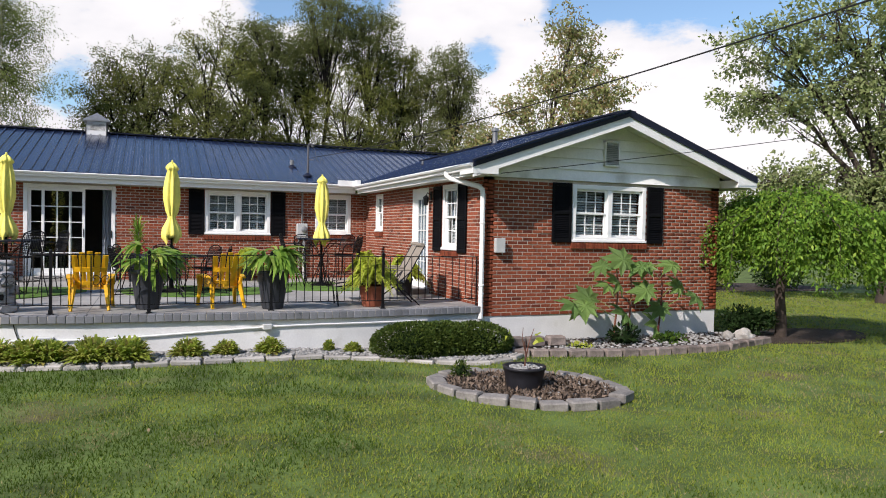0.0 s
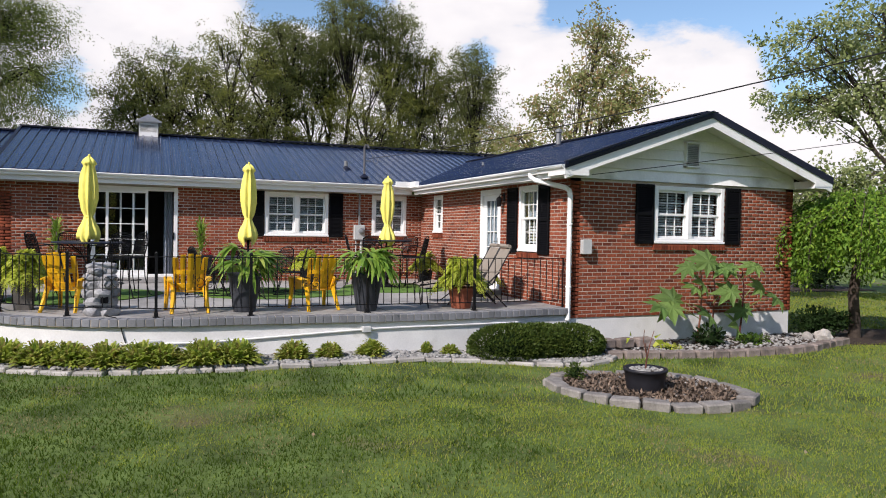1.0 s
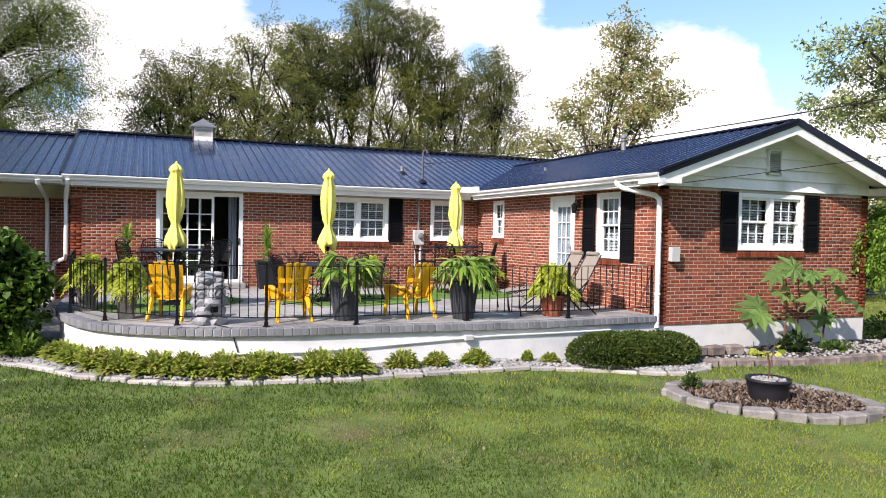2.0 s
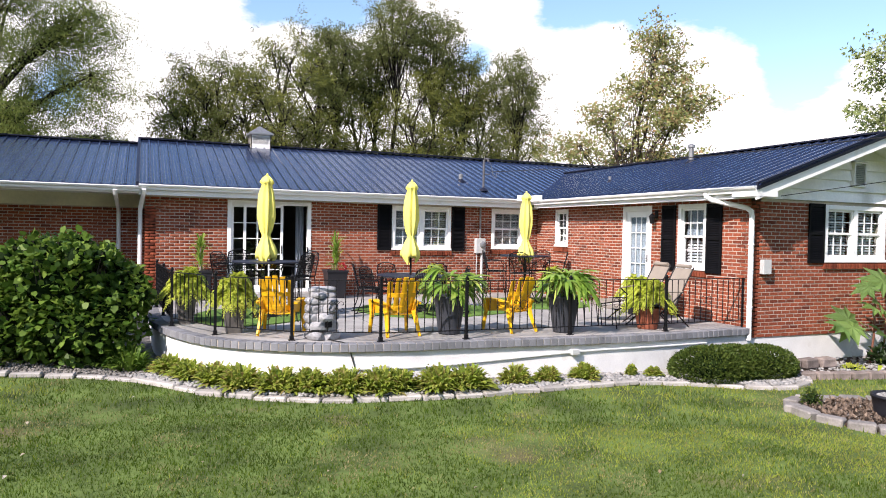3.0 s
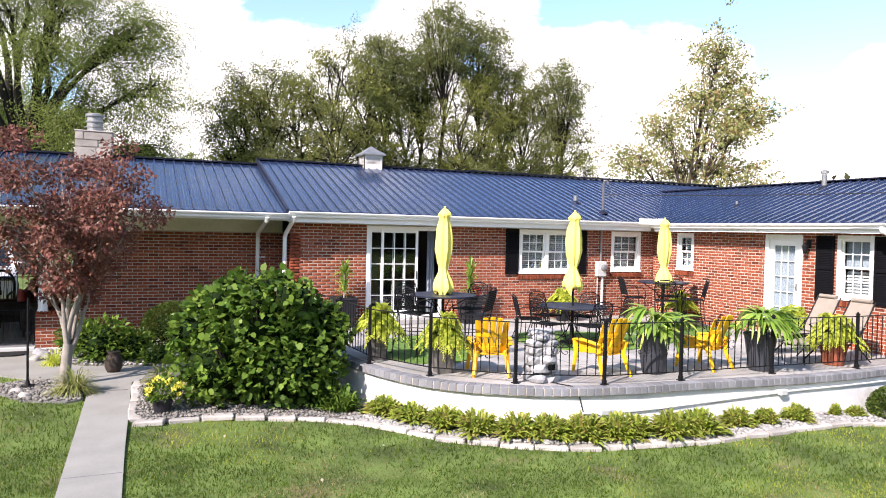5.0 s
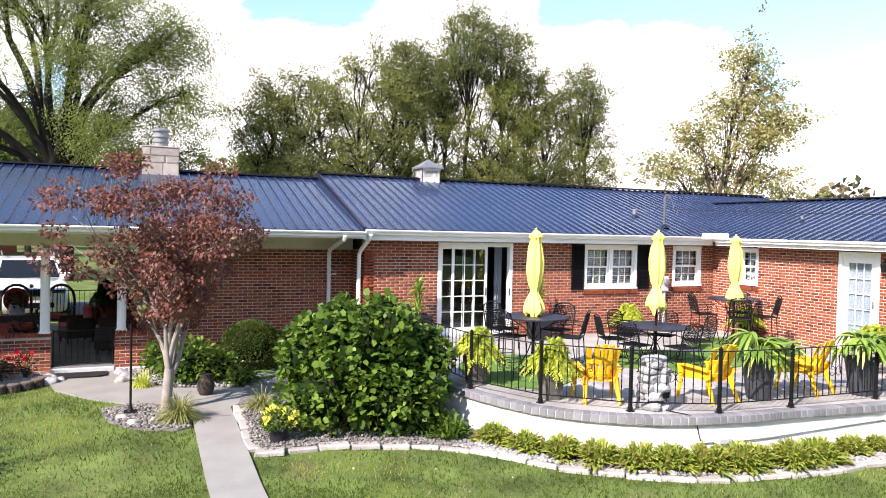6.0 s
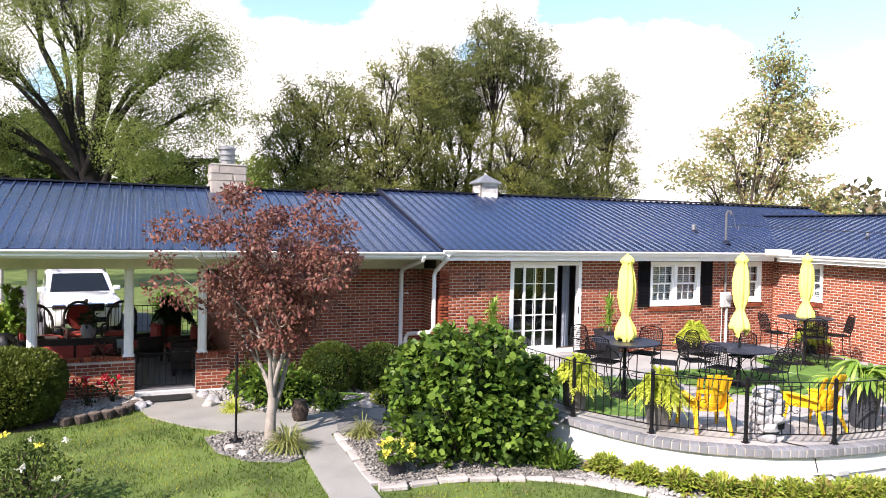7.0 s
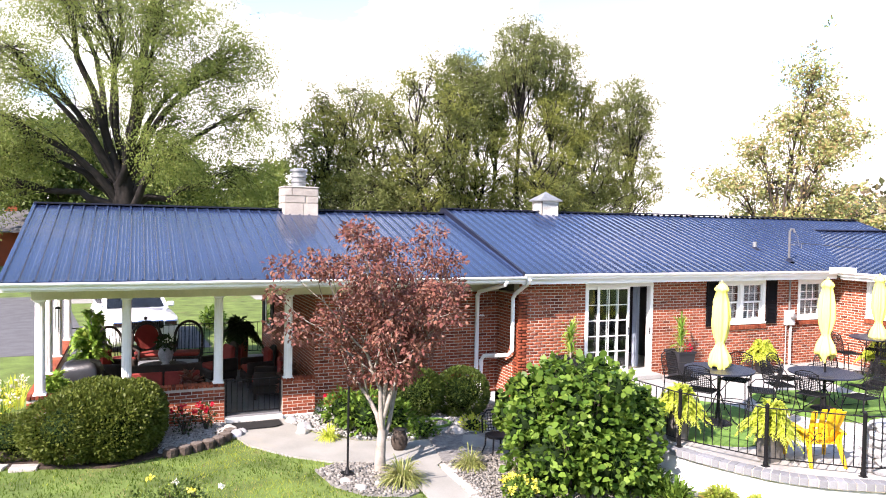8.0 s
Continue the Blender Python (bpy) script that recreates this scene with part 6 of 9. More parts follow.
def iron_chair(name, seat_h, bar_stool, group, label):
    """Wrought iron chair with a mesh back and seat; faces +y."""
    c = thing(name, (0, 0, 0), label, "chair", group)
    bm = bmesh.new()
    mesh_panel(bm, 0.44, 0.42, pose(0, -0.2, seat_h, 90 - 90, 0, 0) @ pose(0, 0, 0, -90, 0, 0), 13, 12, 0.006)
    tube(bm, [(-0.22, -0.2, seat_h), (0.22, -0.2, seat_h), (0.23, 0.22, seat_h), (-0.23, 0.22, seat_h), (-0.22, -0.2, seat_h)], 0.011, 6)
    part("seat", bm, M_IRON, c)["kind"] = "stuff"
    bm = bmesh.new()
    fr = pose(0, -0.21, seat_h + 0.06, 14, 0, 0)
    mesh_panel(bm, 0.42, 0.37, fr, 13, 11, 0.006)
    arc = [fr @ Vector(p) for p in ((-0.22, 0, -0.06), (-0.225, 0, 0.25), (-0.19, 0, 0.37), (-0.08, 0, 0.415), (0.08, 0, 0.415), (0.19, 0, 0.37), (0.225, 0, 0.25), (0.22, 0, -0.06))]
    tube(bm, arc, 0.011, 6)
    part("backrest", bm, M_IRON, c)["kind"] = "stuff"
    for s in (-1, 1):
        bm = bmesh.new()
        tube(bm, [(s * 0.225, -0.26, seat_h + 0.22), (s * 0.27, -0.1, seat_h + 0.25), (s * 0.28, 0.12, seat_h + 0.24), (s * 0.26, 0.2, seat_h + 0.14), (s * 0.23, 0.2, seat_h)], 0.009, 6)
        part("armrest", bm, M_IRON, c)
        for y in (0.19, -0.19):
            bm = bmesh.new()
            f = 1 if y > 0 else -1
            tube(bm, [(s * 0.22, y, seat_h), (s * 0.235, y + 0.02 * f, seat_h * 0.5), (s * 0.27, y + 0.09 * f, 0.02), (s * 0.28, y + 0.13 * f, 0.012)], 0.01, 6)
            part("leg", bm, M_IRON, c)
    if bar_stool:
        bm = bmesh.new()
        tube(bm, [(0.24 * math.cos(a), 0.24 * math.sin(a), 0.28) for a in [2 * math.pi * k / 16 for k in range(17)]], 0.008, 5)
        part("foot_ring", bm, M_IRON, c)
    else:
        for s in (-1, 1):
            bm = bmesh.new()
            tube(bm, [(s * 0.27, 0.32, 0.012), (s * 0.27, 0.0, 0.03), (s * 0.27, -0.32, 0.012)], 0.009, 6)
            part("runner", bm, M_IRON, c)
    return c


def umbrella_table(at, top_z, r, label, oval=1.0):
    t = thing("patio_table", (*at, PZ), label, "table", "patio tables")
    h = top_z - PZ
    bm = bmesh.new()
    lathe(bm, [(r - 0.01, h - 0.03), (r, h - 0.024), (r, h - 0.004), (r - 0.012, h), (0.03, h)], 36)
    bmesh.ops.scale(bm, vec=(oval, 1, 1), verts=bm.verts)
    part("tabletop", bm, M_TABLE, t, "dark blue-grey mesh top")
    bm = bmesh.new()
    tube(bm, [(0, 0, 0.06), (0, 0, h - 0.03)], 0.03, 8)
    part("pedestal", bm, M_IRON, t)
    for k in range(4):
        a = radians(45 + 90 * k)
        c, s = math.cos(a), math.sin(a)
        bm = bmesh.new()
        tube(bm, [(c * 0.03, s * 0.03, h * 0.55), (c * 0.10, s * 0.10, h * 0.35), (c * 0.26, s * 0.26, 0.08), (c * 0.36, s * 0.36, 0.012)], 0.011, 6)
        part("leg", bm, M_IRON, t)
        bm = bmesh.new()
        tube(bm, [(c * 0.03, s * 0.03, h * 0.6), (c * 0.16, s * 0.16, h * 0.78), (c * r * 0.8, s * r * 0.8, h - 0.03)], 0.009, 6)
        part("brace", bm, M_IRON, t)
    return t


def umbrella(at, top_z, label, seed, lean=0.0):
    """A furled market umbrella: pole, weighted base, pleated canopy tied near its foot."""
    u = thing("patio_umbrella", (*at, PZ), label, "umbrella", "furled umbrellas")
    h = top_z - PZ
    bm = bmesh.new()
    lathe(bm, [(0.24, 0), (0.25, 0.02), (0.22, 0.05), (0.12, 0.075), (0.05, 0.1), (0.04, 0.3), (0.034, 0.31)], 20)
    part("base", bm, M_IRON, u)
    bm = bmesh.new()
    tube(bm, [(0, 0, 0.05), (0, 0, h - 0.05)], 0.021, 10)
    part("pole", bm, M_IRON, u)
    rs = random.Random(seed)
    prof = [(0.0, 0.11), (0.05, 0.165), (0.13, 0.17), (0.24, 0.145), (0.34, 0.10), (0.43, 0.066), (0.46, 0.064), (0.56, 0.10), (0.78, 0.138), (1.0, 0.135), (1.2, 0.115), (1.36, 0.085), (1.385, 0.105), (1.41, 0.12), (1.46, 0.09), (1.50, 0.05), (1.52, 0.015)]
    ph = [rs.uniform(0, 6.28) for _ in range(3)]
    bm = bmesh.new()
    seg, rings = 48, []
    z0 = h - 1.56
    for z, r in prof:
        fold = 0.26 if z < 1.36 else 0.10
        ring = []
        for k in range(seg):
            a = 2 * math.pi * k / seg
            w = 1 + fold * math.sin(8 * a + ph[0] + 1.1 * math.sin(z * 2)) * (0.7 + 0.3 * math.sin(3 * a + ph[1])) + 0.06 * math.sin(17 * a + 9 * z)
            zz = z + (0.075 * math.sin(3 * a + ph[2]) + 0.04 * math.sin(8 * a) if z == 0.0 else 0.012 * math.sin(5 * a + z * 7))
            ring.append(bm.verts.new((r * w * math.cos(a), r * w * math.sin(a), z0 + zz)))
        rings.append(ring)
    for a, b in zip(rings, rings[1:]):
        for k in range(seg):
            bm.faces.new((a[k], a[(k + 1) % seg], b[(k + 1) % seg], b[k]))
    bm.faces.new(rings[-1])
    cv = part("canopy", bm, M_CANVAS, u, "faded yellow canvas, furled and tied", smooth=True)
    bm = bmesh.new()
    lathe(bm, [(0.066, 0), (0.07, 0.01), (0.07, 0.035), (0.066, 0.045)], 20, (0, 0, z0 + 0.425))
    part("tie_strap", bm, M_CANVAS, cv)
    bm = bmesh.new()
    lathe(bm, [(0.012, 0), (0.02, 0.015), (0.02, 0.04), (0.004, 0.055)], 10, (0, 0, z0 + 1.515))
    part("finial", bm, M_CANVAS, u)
    return u


M_TABLE = surface("dark_table_mesh", (0.022, 0.026, 0.042), 0.45, metal=0.2, spread=0.25, fine=140, bump=0.3)
U1, U2, U3 = (-1.966, 15.095), (0.828, 15.16), (4.078, 16.357)
umbrella_table(U1, 1.555, 0.60, "tall round black iron bar table on the patio")
umbrella_table(U2, 1.285, 0.66, "round dark metal dining table on the patio")
umbrella_table(U3, 1.640, 0.58, "tall round black bar table in the patio corner")
umbrella(U1, 3.12, "furled yellow umbrella standing through a bar table", 1)
umbrella(U2, 3.14, "furled yellow umbrella standing through a dining table", 2)
umbrella(U3, 3.10, "furled yellow umbrella in the patio corner", 3)
stool = iron_chair("bar_stool", 0.70, True, "bar stools", "tall black wrought iron mesh bar stool")
dining = iron_chair("iron_chair", 0.44, False, "iron dining chairs", "black wrought iron mesh patio chair")


def ring_chairs(src, centre, spots, z=PZ + 0.02):
    out = []
    for r, a, turn in spots:
        x, y = centre[0] + r * math.cos(radians(a)), centre[1] + r * math.sin(radians(a))
        out.append(pose(x, y, z, 0, 0, a + 90 + turn))
    return out


poses = ring_chairs(stool, U1, [(0.68, 20, 8), (0.70, 115, -12), (0.66, 200, 10), (0.72, 300, 15)]) + ring_chairs(stool, U3, [(0.66, 35, 0), (0.66, 150, 10), (0.68, 235, -10), (0.66, 320, 5)])
stool.matrix_basis = poses[0]
for m in poses[1:]:
    copy_thing(stool, m)
poses = ring_chairs(dining, U2, [(0.84, 150, 12), (0.86, 205, -8), (0.86, 262, 10), (0.84, 340, 6), (0.82, 40, -10), (0.86, 95, 5)])
dining.matrix_basis = poses[0]
for m in poses[1:]:
    copy_thing(dining, m)


def chaise():
    """A folding sling chair with a reclining back and a long foot end; faces +y."""
    c = thing("sling_chair", (0, 0, 0), "tan sling folding lounge chair on a thin metal frame", "lounge chair", "lounge chairs")
    bm = bmesh.new()
    slab_poly(bm, [[(-0.24, 0.0, 0.38), (0.24, 0.0, 0.38)], [(-0.24, 0.25, 0.36), (0.24, 0.25, 0.36)], [(-0.24, 0.5, 0.40), (0.24, 0.5, 0.40)]], 0.012)
    part("seat", bm, M_TAN, c)
    bm = bmesh.new()
    slab_poly(bm, [[(-0.24, -0.02, 0.40), (0.24, -0.02, 0.40)], [(-0.24, -0.2, 0.72), (0.24, -0.2, 0.72)], [(-0.23, -0.36, 1.02), (0.23, -0.36, 1.02)]], 0.014)
    part("backrest", bm, M_TAN, c)
    bm = bmesh.new()
    slab_poly(bm, [[(-0.23, 0.55, 0.40), (0.23, 0.55, 0.40)], [(-0.23, 0.85, 0.38), (0.23, 0.85, 0.38)], [(-0.22, 1.15, 0.33), (0.22, 1.15, 0.33)]], 0.012)
    part("footrest", bm, M_TAN, c)
    bm = bmesh.new()
    tube(bm, [(-0.2, -0.36, 1.06), (0.2, -0.36, 1.06)], 0.035, 8)
    part("head_roll", bm, M_TAN, c)
    for s in (-1, 1):
        for pts, nm in (([(s * 0.26, -0.38, 1.05), (s * 0.26, -0.02, 0.39), (s * 0.26, 0.5, 0.4)], "side_rail"), ([(s * 0.27, -0.3, 0.0), (s * 0.27, 0.1, 0.38), (s * 0.27, 0.35, 0.58)], "rear_leg"), ([(s * 0.27, 0.62, 0.0), (s * 0.27, 0.1, 0.38), (s * 0.27, -0.16, 0.62)], "front_leg"), ([(s * 0.27, -0.16, 0.62), (s * 0.28, 0.1, 0.62), (s * 0.27, 0.38, 0.58)], "armrest"), ([(s * 0.25, 0.5, 0.4), (s * 0.25, 1.16, 0.33), (s * 0.25, 1.12, 0.0)], "foot_frame")):
            bm = bmesh.new()
            tube(bm, pts, 0.0125, 6)
            part(nm, bm, M_IRON if nm != "armrest" else M_TAN, c)
    return c


cz = chaise()
cz.matrix_basis = pose(4.55, 12.16, PZ, 0, 0, 84)
copy_thing(cz, pose(4.75, 12.98, PZ, 0, 0, 84))

# stacked stone fountain with a small dark spout opening
fount = thing("stone_fountain", (-1.60, 12.33, PZ), "grey stacked stone fountain column with a dark opening", "fountain")
rs = random.Random(5)
zz = 0.0
levels = [(0.14, 4, 0.20), (0.13, 4, 0.19), (0.14, 4, 0.195), (0.13, 3, 0.185), (0.10, 3, 0.18), (0.09, 3, 0.155), (0.08, 2, 0.14)]
for h, n, rad in levels:
    off = rs.uniform(0, 6.28)
    for k in range(n):
        a = off + 2 * math.pi * k / n
        bm = bmesh.new()
        bmesh.ops.create_icosphere(bm, subdivisions=2, radius=1)
        for v in bm.verts:
            d = v.co.copy()
            q = noise.noise(d * 1.7 + Vector((zz * 9, k * 3.1, h * 11))) * 0.22
            v.co = Vector((math.copysign(abs(d.x) ** 0.7, d.x) * rad * (0.86 if n > 2 else 1.0), math.copysign(abs(d.y) ** 0.7, d.y) * rad * 0.72, math.copysign(abs(d.z) ** 0.6, d.z) * h * 0.56)) * (1 + q)
        m = pose(math.cos(a) * rad * 0.5, math.sin(a) * rad * 0.5, zz + h / 2, rs.uniform(-6, 6), rs.uniform(-6, 6), math.degrees(a))
        bmesh.ops.transform(bm, matrix=m, verts=bm.verts)
        part("stone", bm, M_ROCK, fount)
    zz += h * 0.93
bx("spout_opening", M_BLACK, fount, 0.0, 0.10, -0.235, -0.15, 0.19, 0.29, 0.004, "dark spout opening")
bm = bmesh.new()
tube(bm, [(0.05, -0.2, 0.02), (0.12, -0.35, 0.012), (0.2, -0.46, 0.008), (0.26, -0.585, -0.02), (0.3, -0.59, -0.2), (0.36, -0.60, -0.4)], 0.008, 5)
part("power_cord", bm, M_RUBBER, fount, "black power cord over the patio edge")
# socket and conduit on the patio wall
con = tagged(new("wall_conduit"), "white conduit with a socket along the patio wall", "conduit", kind="structure")
cl = PATIO_EDGE + INW * 0.04
bm = bmesh.new()
sel = [p for p in cl if -1.4 < p[0] < 5.0][::-1]
tube(bm, [(p[0], p[1] - 0.005, 0.19 + 0.15 * step01((p[0] + 0.6) / 3.5)) for p in sel], 0.014, 6)
part("pipe", bm, M_VINYL, con)
bx("socket", M_GREYBOX, con, -1.05, -0.80, 11.60, 11.74, 0.16, 0.24, 0.008)
bx("junction_box", M_GREYBOX, con, 2.06, 2.2, 11.32, 11.42, 0.28, 0.37, 0.01)


# ---- potted plants ----
def planter(name, at, h, r0, r1, label, square=False, mat=None, group=""):
    t = thing(name, at, label, "potted plant", group)
    bm = bmesh.new()
    if square:
        prof = [(r0 * 1.3, 0), (r1 * 1.3, h - 0.05), (r1 * 1.4, h - 0.05), (r1 * 1.4, h), (r1 * 1.2, h), (r1 * 1.15, h - 0.06)]
        lathe(bm, prof, 4)
        bmesh.ops.rotate(bm, verts=bm.verts, cent=(0, 0, 0), matrix=Matrix.Rotation(radians(45), 3, "Z"))
    else:
        prof = [(r0, 0), (r0 * 1.03, 0.02), ((r0 + r1) / 2 * 1.02, h * 0.5), (r1, h - 0.04), (r1 * 1.05, h - 0.035), (r1 * 1.05, h), (r1 * 0.93, h), (r1 * 0.9, h - 0.05)]
        lathe(bm, prof, 36)
    part("pot", bm, mat or M_POT, t, smooth=not square)
    bm = bmesh.new()
    lathe(bm, [(r1 * 0.88, h - 0.07), (r1 * 0.86, h - 0.045), (r1 * 0.4, h - 0.03)], 12)
    part("soil", bm, M_SOIL, t)
    return t


def fern(t, z, n, reach, mat, droop=0.45, up=0.5, leaf=0.05, per=26, name="fronds"):
    """Arching fronds with small leaflets on both sides."""
    chunks = []
    for i in range(n):
        a = RNG.uniform(0, 2 * np.pi)
        rise = RNG.uniform(0.0, 1.0)
        r = reach * (1.0 - 0.6 * rise) * RNG.uniform(0.7, 1.15)
        hgt = up * (0.3 + 0.7 * rise) * RNG.uniform(0.75, 1.15)
        s = np.linspace(0.06, 1, per)
        d = np.array([np.cos(a), np.sin(a), 0])
        p = d[None] * (r * s ** 1.25)[:, None]
        p[:, 2] = z + hgt * np.sin(s * np.pi * 0.6) - droop * r * s ** 3 * 1.3
        tang = unit(np.gradient(p, axis=0))
        side = np.cross(tang, [0, 0, 1.0])
        size = leaf * (0.35 + np.sin(np.pi * np.clip(s, 0.02, 0.97)) * 0.9)
        for sg in (-1, 1):
            ax = side * sg + tang * 0.7 + np.array([0, 0, -0.15])
            chunks.append(leaves(p, size * 1.9, ax, 0.2, 0.4, 0.08, flat=1.0))
        w = unit(side) * 0.004
        v = np.stack([p + w, p - w], 1).reshape(-1, 3)
        f = np.array([[2 * k, 2 * k + 1, 2 * k + 3, 2 * k + 2] for k in range(per - 1)])
        chunks.append((v, f))
    v, f = join_np(chunks)
    return mesh_np(name, v, f, mat, t)


def straps(t, z, n, reach, width, mat, up=0.5, sag=1.0, name="leaves", spread=0.06, tipz=(-0.25, 0.45), seg=5):
    a = RNG.uniform(0, 2 * np.pi, n)
    r = reach * RNG.uniform(0.35, 1.0, n)
    roots = np.stack([np.cos(a) * spread, np.sin(a) * spread, np.full(n, z) + RNG.uniform(0, 0.05, n)], 1)
    tips = np.stack([np.cos(a) * r, np.sin(a) * r, z + up * RNG.uniform(tipz[0], tipz[1], n) + (1 - r / reach) * up], 1)
    v, f = ribbons(roots, tips, width * RNG.uniform(0.7, 1.2, n), sag, seg)
    return mesh_np(name, v, f, mat, t)


def palm_fan(t, z, n, reach, mat):
    """Broad pleated leaf blades on stalks, like a cast-iron or peace plant."""
    chunks = []
    bm = bmesh.new()
    for i in range(n):
        a = RNG.uniform(0, 2 * np.pi)
        r, hgt = reach * RNG.uniform(0.15, 0.6), RNG.uniform(0.08, 0.42)
        tip = np.array([np.cos(a) * r, np.sin(a) * r, z + hgt])
        tube(bm, [(0.03 * np.cos(a), 0.03 * np.sin(a), z - 0.05), (tip[0] * 0.5, tip[1] * 0.5, z + hgt * 0.75), tuple(tip)], 0.007, 4, False)
        for k in range(11):
            b = a + (k - 5) * 0.2 + RNG.normal() * 0.05
            ln = reach * RNG.uniform(0.5, 0.78) * (1 - 0.05 * abs(k - 5))
            e = tip + np.array([np.cos(b) * ln, np.sin(b) * ln, RNG.uniform(-0.38, 0.06)])
            chunks.append(ribbons(tip[None], e[None], 0.074, 0.5, 5))
    part("stalk_bunch", bm, M_PALM, t)["kind"] = "stuff"
    v, f = join_np(chunks)
    return mesh_np("leaves", v, f, mat, t)


for at, lab in (((0.42, 12.3, PZ), "tall dark planter with a broad-leaved tropical plant"), ((2.30, 11.96, PZ), "tall dark planter with a drooping tropical plant")):
    t = planter("tropical_planter", at, 0.60, 0.165, 0.25, lab, mat=M_SLATEPOT, group="tropical planters")
    palm_fan(t, 0.58, 15, 0.68, M_PALM)
for at, h, lab in (((-3.34, 14.6, PZ), 0.46, "grey planter with a bushy yellow-green fern"), ((-2.72, 13.3, PZ), 0.42, "weathered grey square planter with a yellow-green fern")):
    t = planter("fern_planter", at, h, 0.125, 0.165, lab, square=True, mat=M_GREYPOT, group="fern planters")
    fern(t, h, 150, 0.52, M_FERN, 0.42, 0.47, 0.044, 26)
t = planter("fern_pot", (3.97, 11.93, PZ), 0.36, 0.16, 0.22, "terracotta pot with a large bright green fern", mat=M_TERRA)
fern(t, 0.36, 170, 0.55, M_FERN, 0.40, 0.52, 0.044, 28)
for at, lab in (((5.2, 13.8, PZ), "large fern in a dark pot behind the lounge chairs"), ((2.65, 18.3, PZ), "bright green fern on a stand against the brick wall"), ((5.36, 17.2, PZ), "fern in a pot in the patio corner")):
    t = planter("fern_pot", at, 0.34, 0.14, 0.18, lab, group="ferns by the wall")
    fern(t, 0.34, 140, 0.52, M_FERN, 0.36, 0.46, 0.044, 26)
for at, lab, flowers in (((0.16, 18.42, PZ), "tall dark planter with a spiky plant and red flowers", True), ((-2.85, 18.5, PZ), "tall dark planter with a spiky yucca by the wall", False)):
    t = planter("yucca_planter", at, 0.66, 0.19, 0.26, lab, square=True, group="planters beside the patio door")
    bm = bmesh.new()
    tube(bm, [(0, 0, 0.55), (0.02, 0, 0.85), (0, 0.02, 1.22)], [0.025, 0.02, 0.015], 6)
    part("stem", bm, M_BARKLIGHT, t)
    for z in (0.75, 0.95, 1.15):
        straps(t, z, 34, 0.30, 0.036, M_PALM, 0.34, 0.6, "leaves", 0.02, (-0.35, 0.75), 4)
    straps(t, 0.6, 26, 0.32, 0.02, M_STRAW, 0.25, 0.8, "low_leaves", 0.08, (-0.2, 0.6), 3)
    if flowers:
        c, d = lump((0.12, -0.1, 0.72), (0.09, 0.07, 0.09), 60)
        mesh_np("flowers", *leaves(c, 0.05, d, 0.5, 0.8), M_RFLOWER, t)

# ---- beds and edging ----
EDGE = catmull([(-6.93, 16.0), (-6.95, 14.9), (-6.93, 13.78), (-6.2, 13.72), (-5.2, 13.62), (-4.6, 13.5), (-4.0, 13.1), (-3.5, 12.45), (-3.0, 11.9), (-2.0, 11.25), (-1.0, 10.95), (0.0, 10.8), (1.0, 10.79), (2.0, 10.83), (3.0, 10.82), (4.0, 10.6), (4.6, 10.28), (5.2, 10.12), (5.8, 10.3), (6.1, 10.55)])
bed = [tuple(p) for p in EDGE] + [(6.2, 11.5), (5.8, 11.55), (0.0, 12.0), (-3.0, 13.6), (-3.8, 18.9), (-6.5, 18.0)]


def sheet(name, poly, dz, material, label, category, kind="structure", cell=0.35):
    """A bed or path laid over the ground as one filled sheet with a rim of its own thickness."""
    bm = bmesh.new()
    vs = [bm.verts.new((x, y, float(ground_z(x, y)) + dz)) for x, y in poly]
    lo = [bm.verts.new((x, y, float(ground_z(x, y)) - 0.08)) for x, y in poly]
    for k in range(len(vs)):
        bm.faces.new((lo[k], lo[(k + 1) % len(vs)], vs[(k + 1) % len(vs)], vs[k]))
    es = [bm.edges.get((vs[k], vs[(k + 1) % len(vs)])) for k in range(len(vs))]
    bmesh.ops.triangle_fill(bm, edges=es, use_beauty=True)
    bmesh.ops.recalc_face_normals(bm, faces=bm.faces[:])
    return tagged(part(name, bm, material), label, category, kind=kind)


sheet("bed_patio", bed, 0.05, M_GRIT, "dark soil bed with white gravel below the patio", "garden bed")


def inside(poly, p):
    poly = np.asarray(poly)
    x, y = p[:, 0], p[:, 1]
    c = np.zeros(len(p), bool)
    for (x0, y0), (x1, y1) in zip(poly, np.roll(poly, -1, 0)):
        hit = ((y0 > y) != (y1 > y)) & (x < (x1 - x0) * (y - y0) / (y1 - y0 + 1e-12) + x0)
        c ^= hit
    return c


ROCKS = []
for s in range(6):
    bm = bmesh.new()
    bmesh.ops.create_icosphere(bm, subdivisions=1, radius=1)
    v = np.array([q.co[:] for q in bm.verts])
    f = np.array([[q.index for q in fc.verts] for fc in bm.faces])
    bm.free()
    r = np.random.default_rng(s)
    v = v * (1 + r.uniform(-0.25, 0.2, (len(v), 1))) * r.uniform(0.7, 1.2, 3) * np.array([1, 1, 0.62])
    ROCKS.append((v, f))


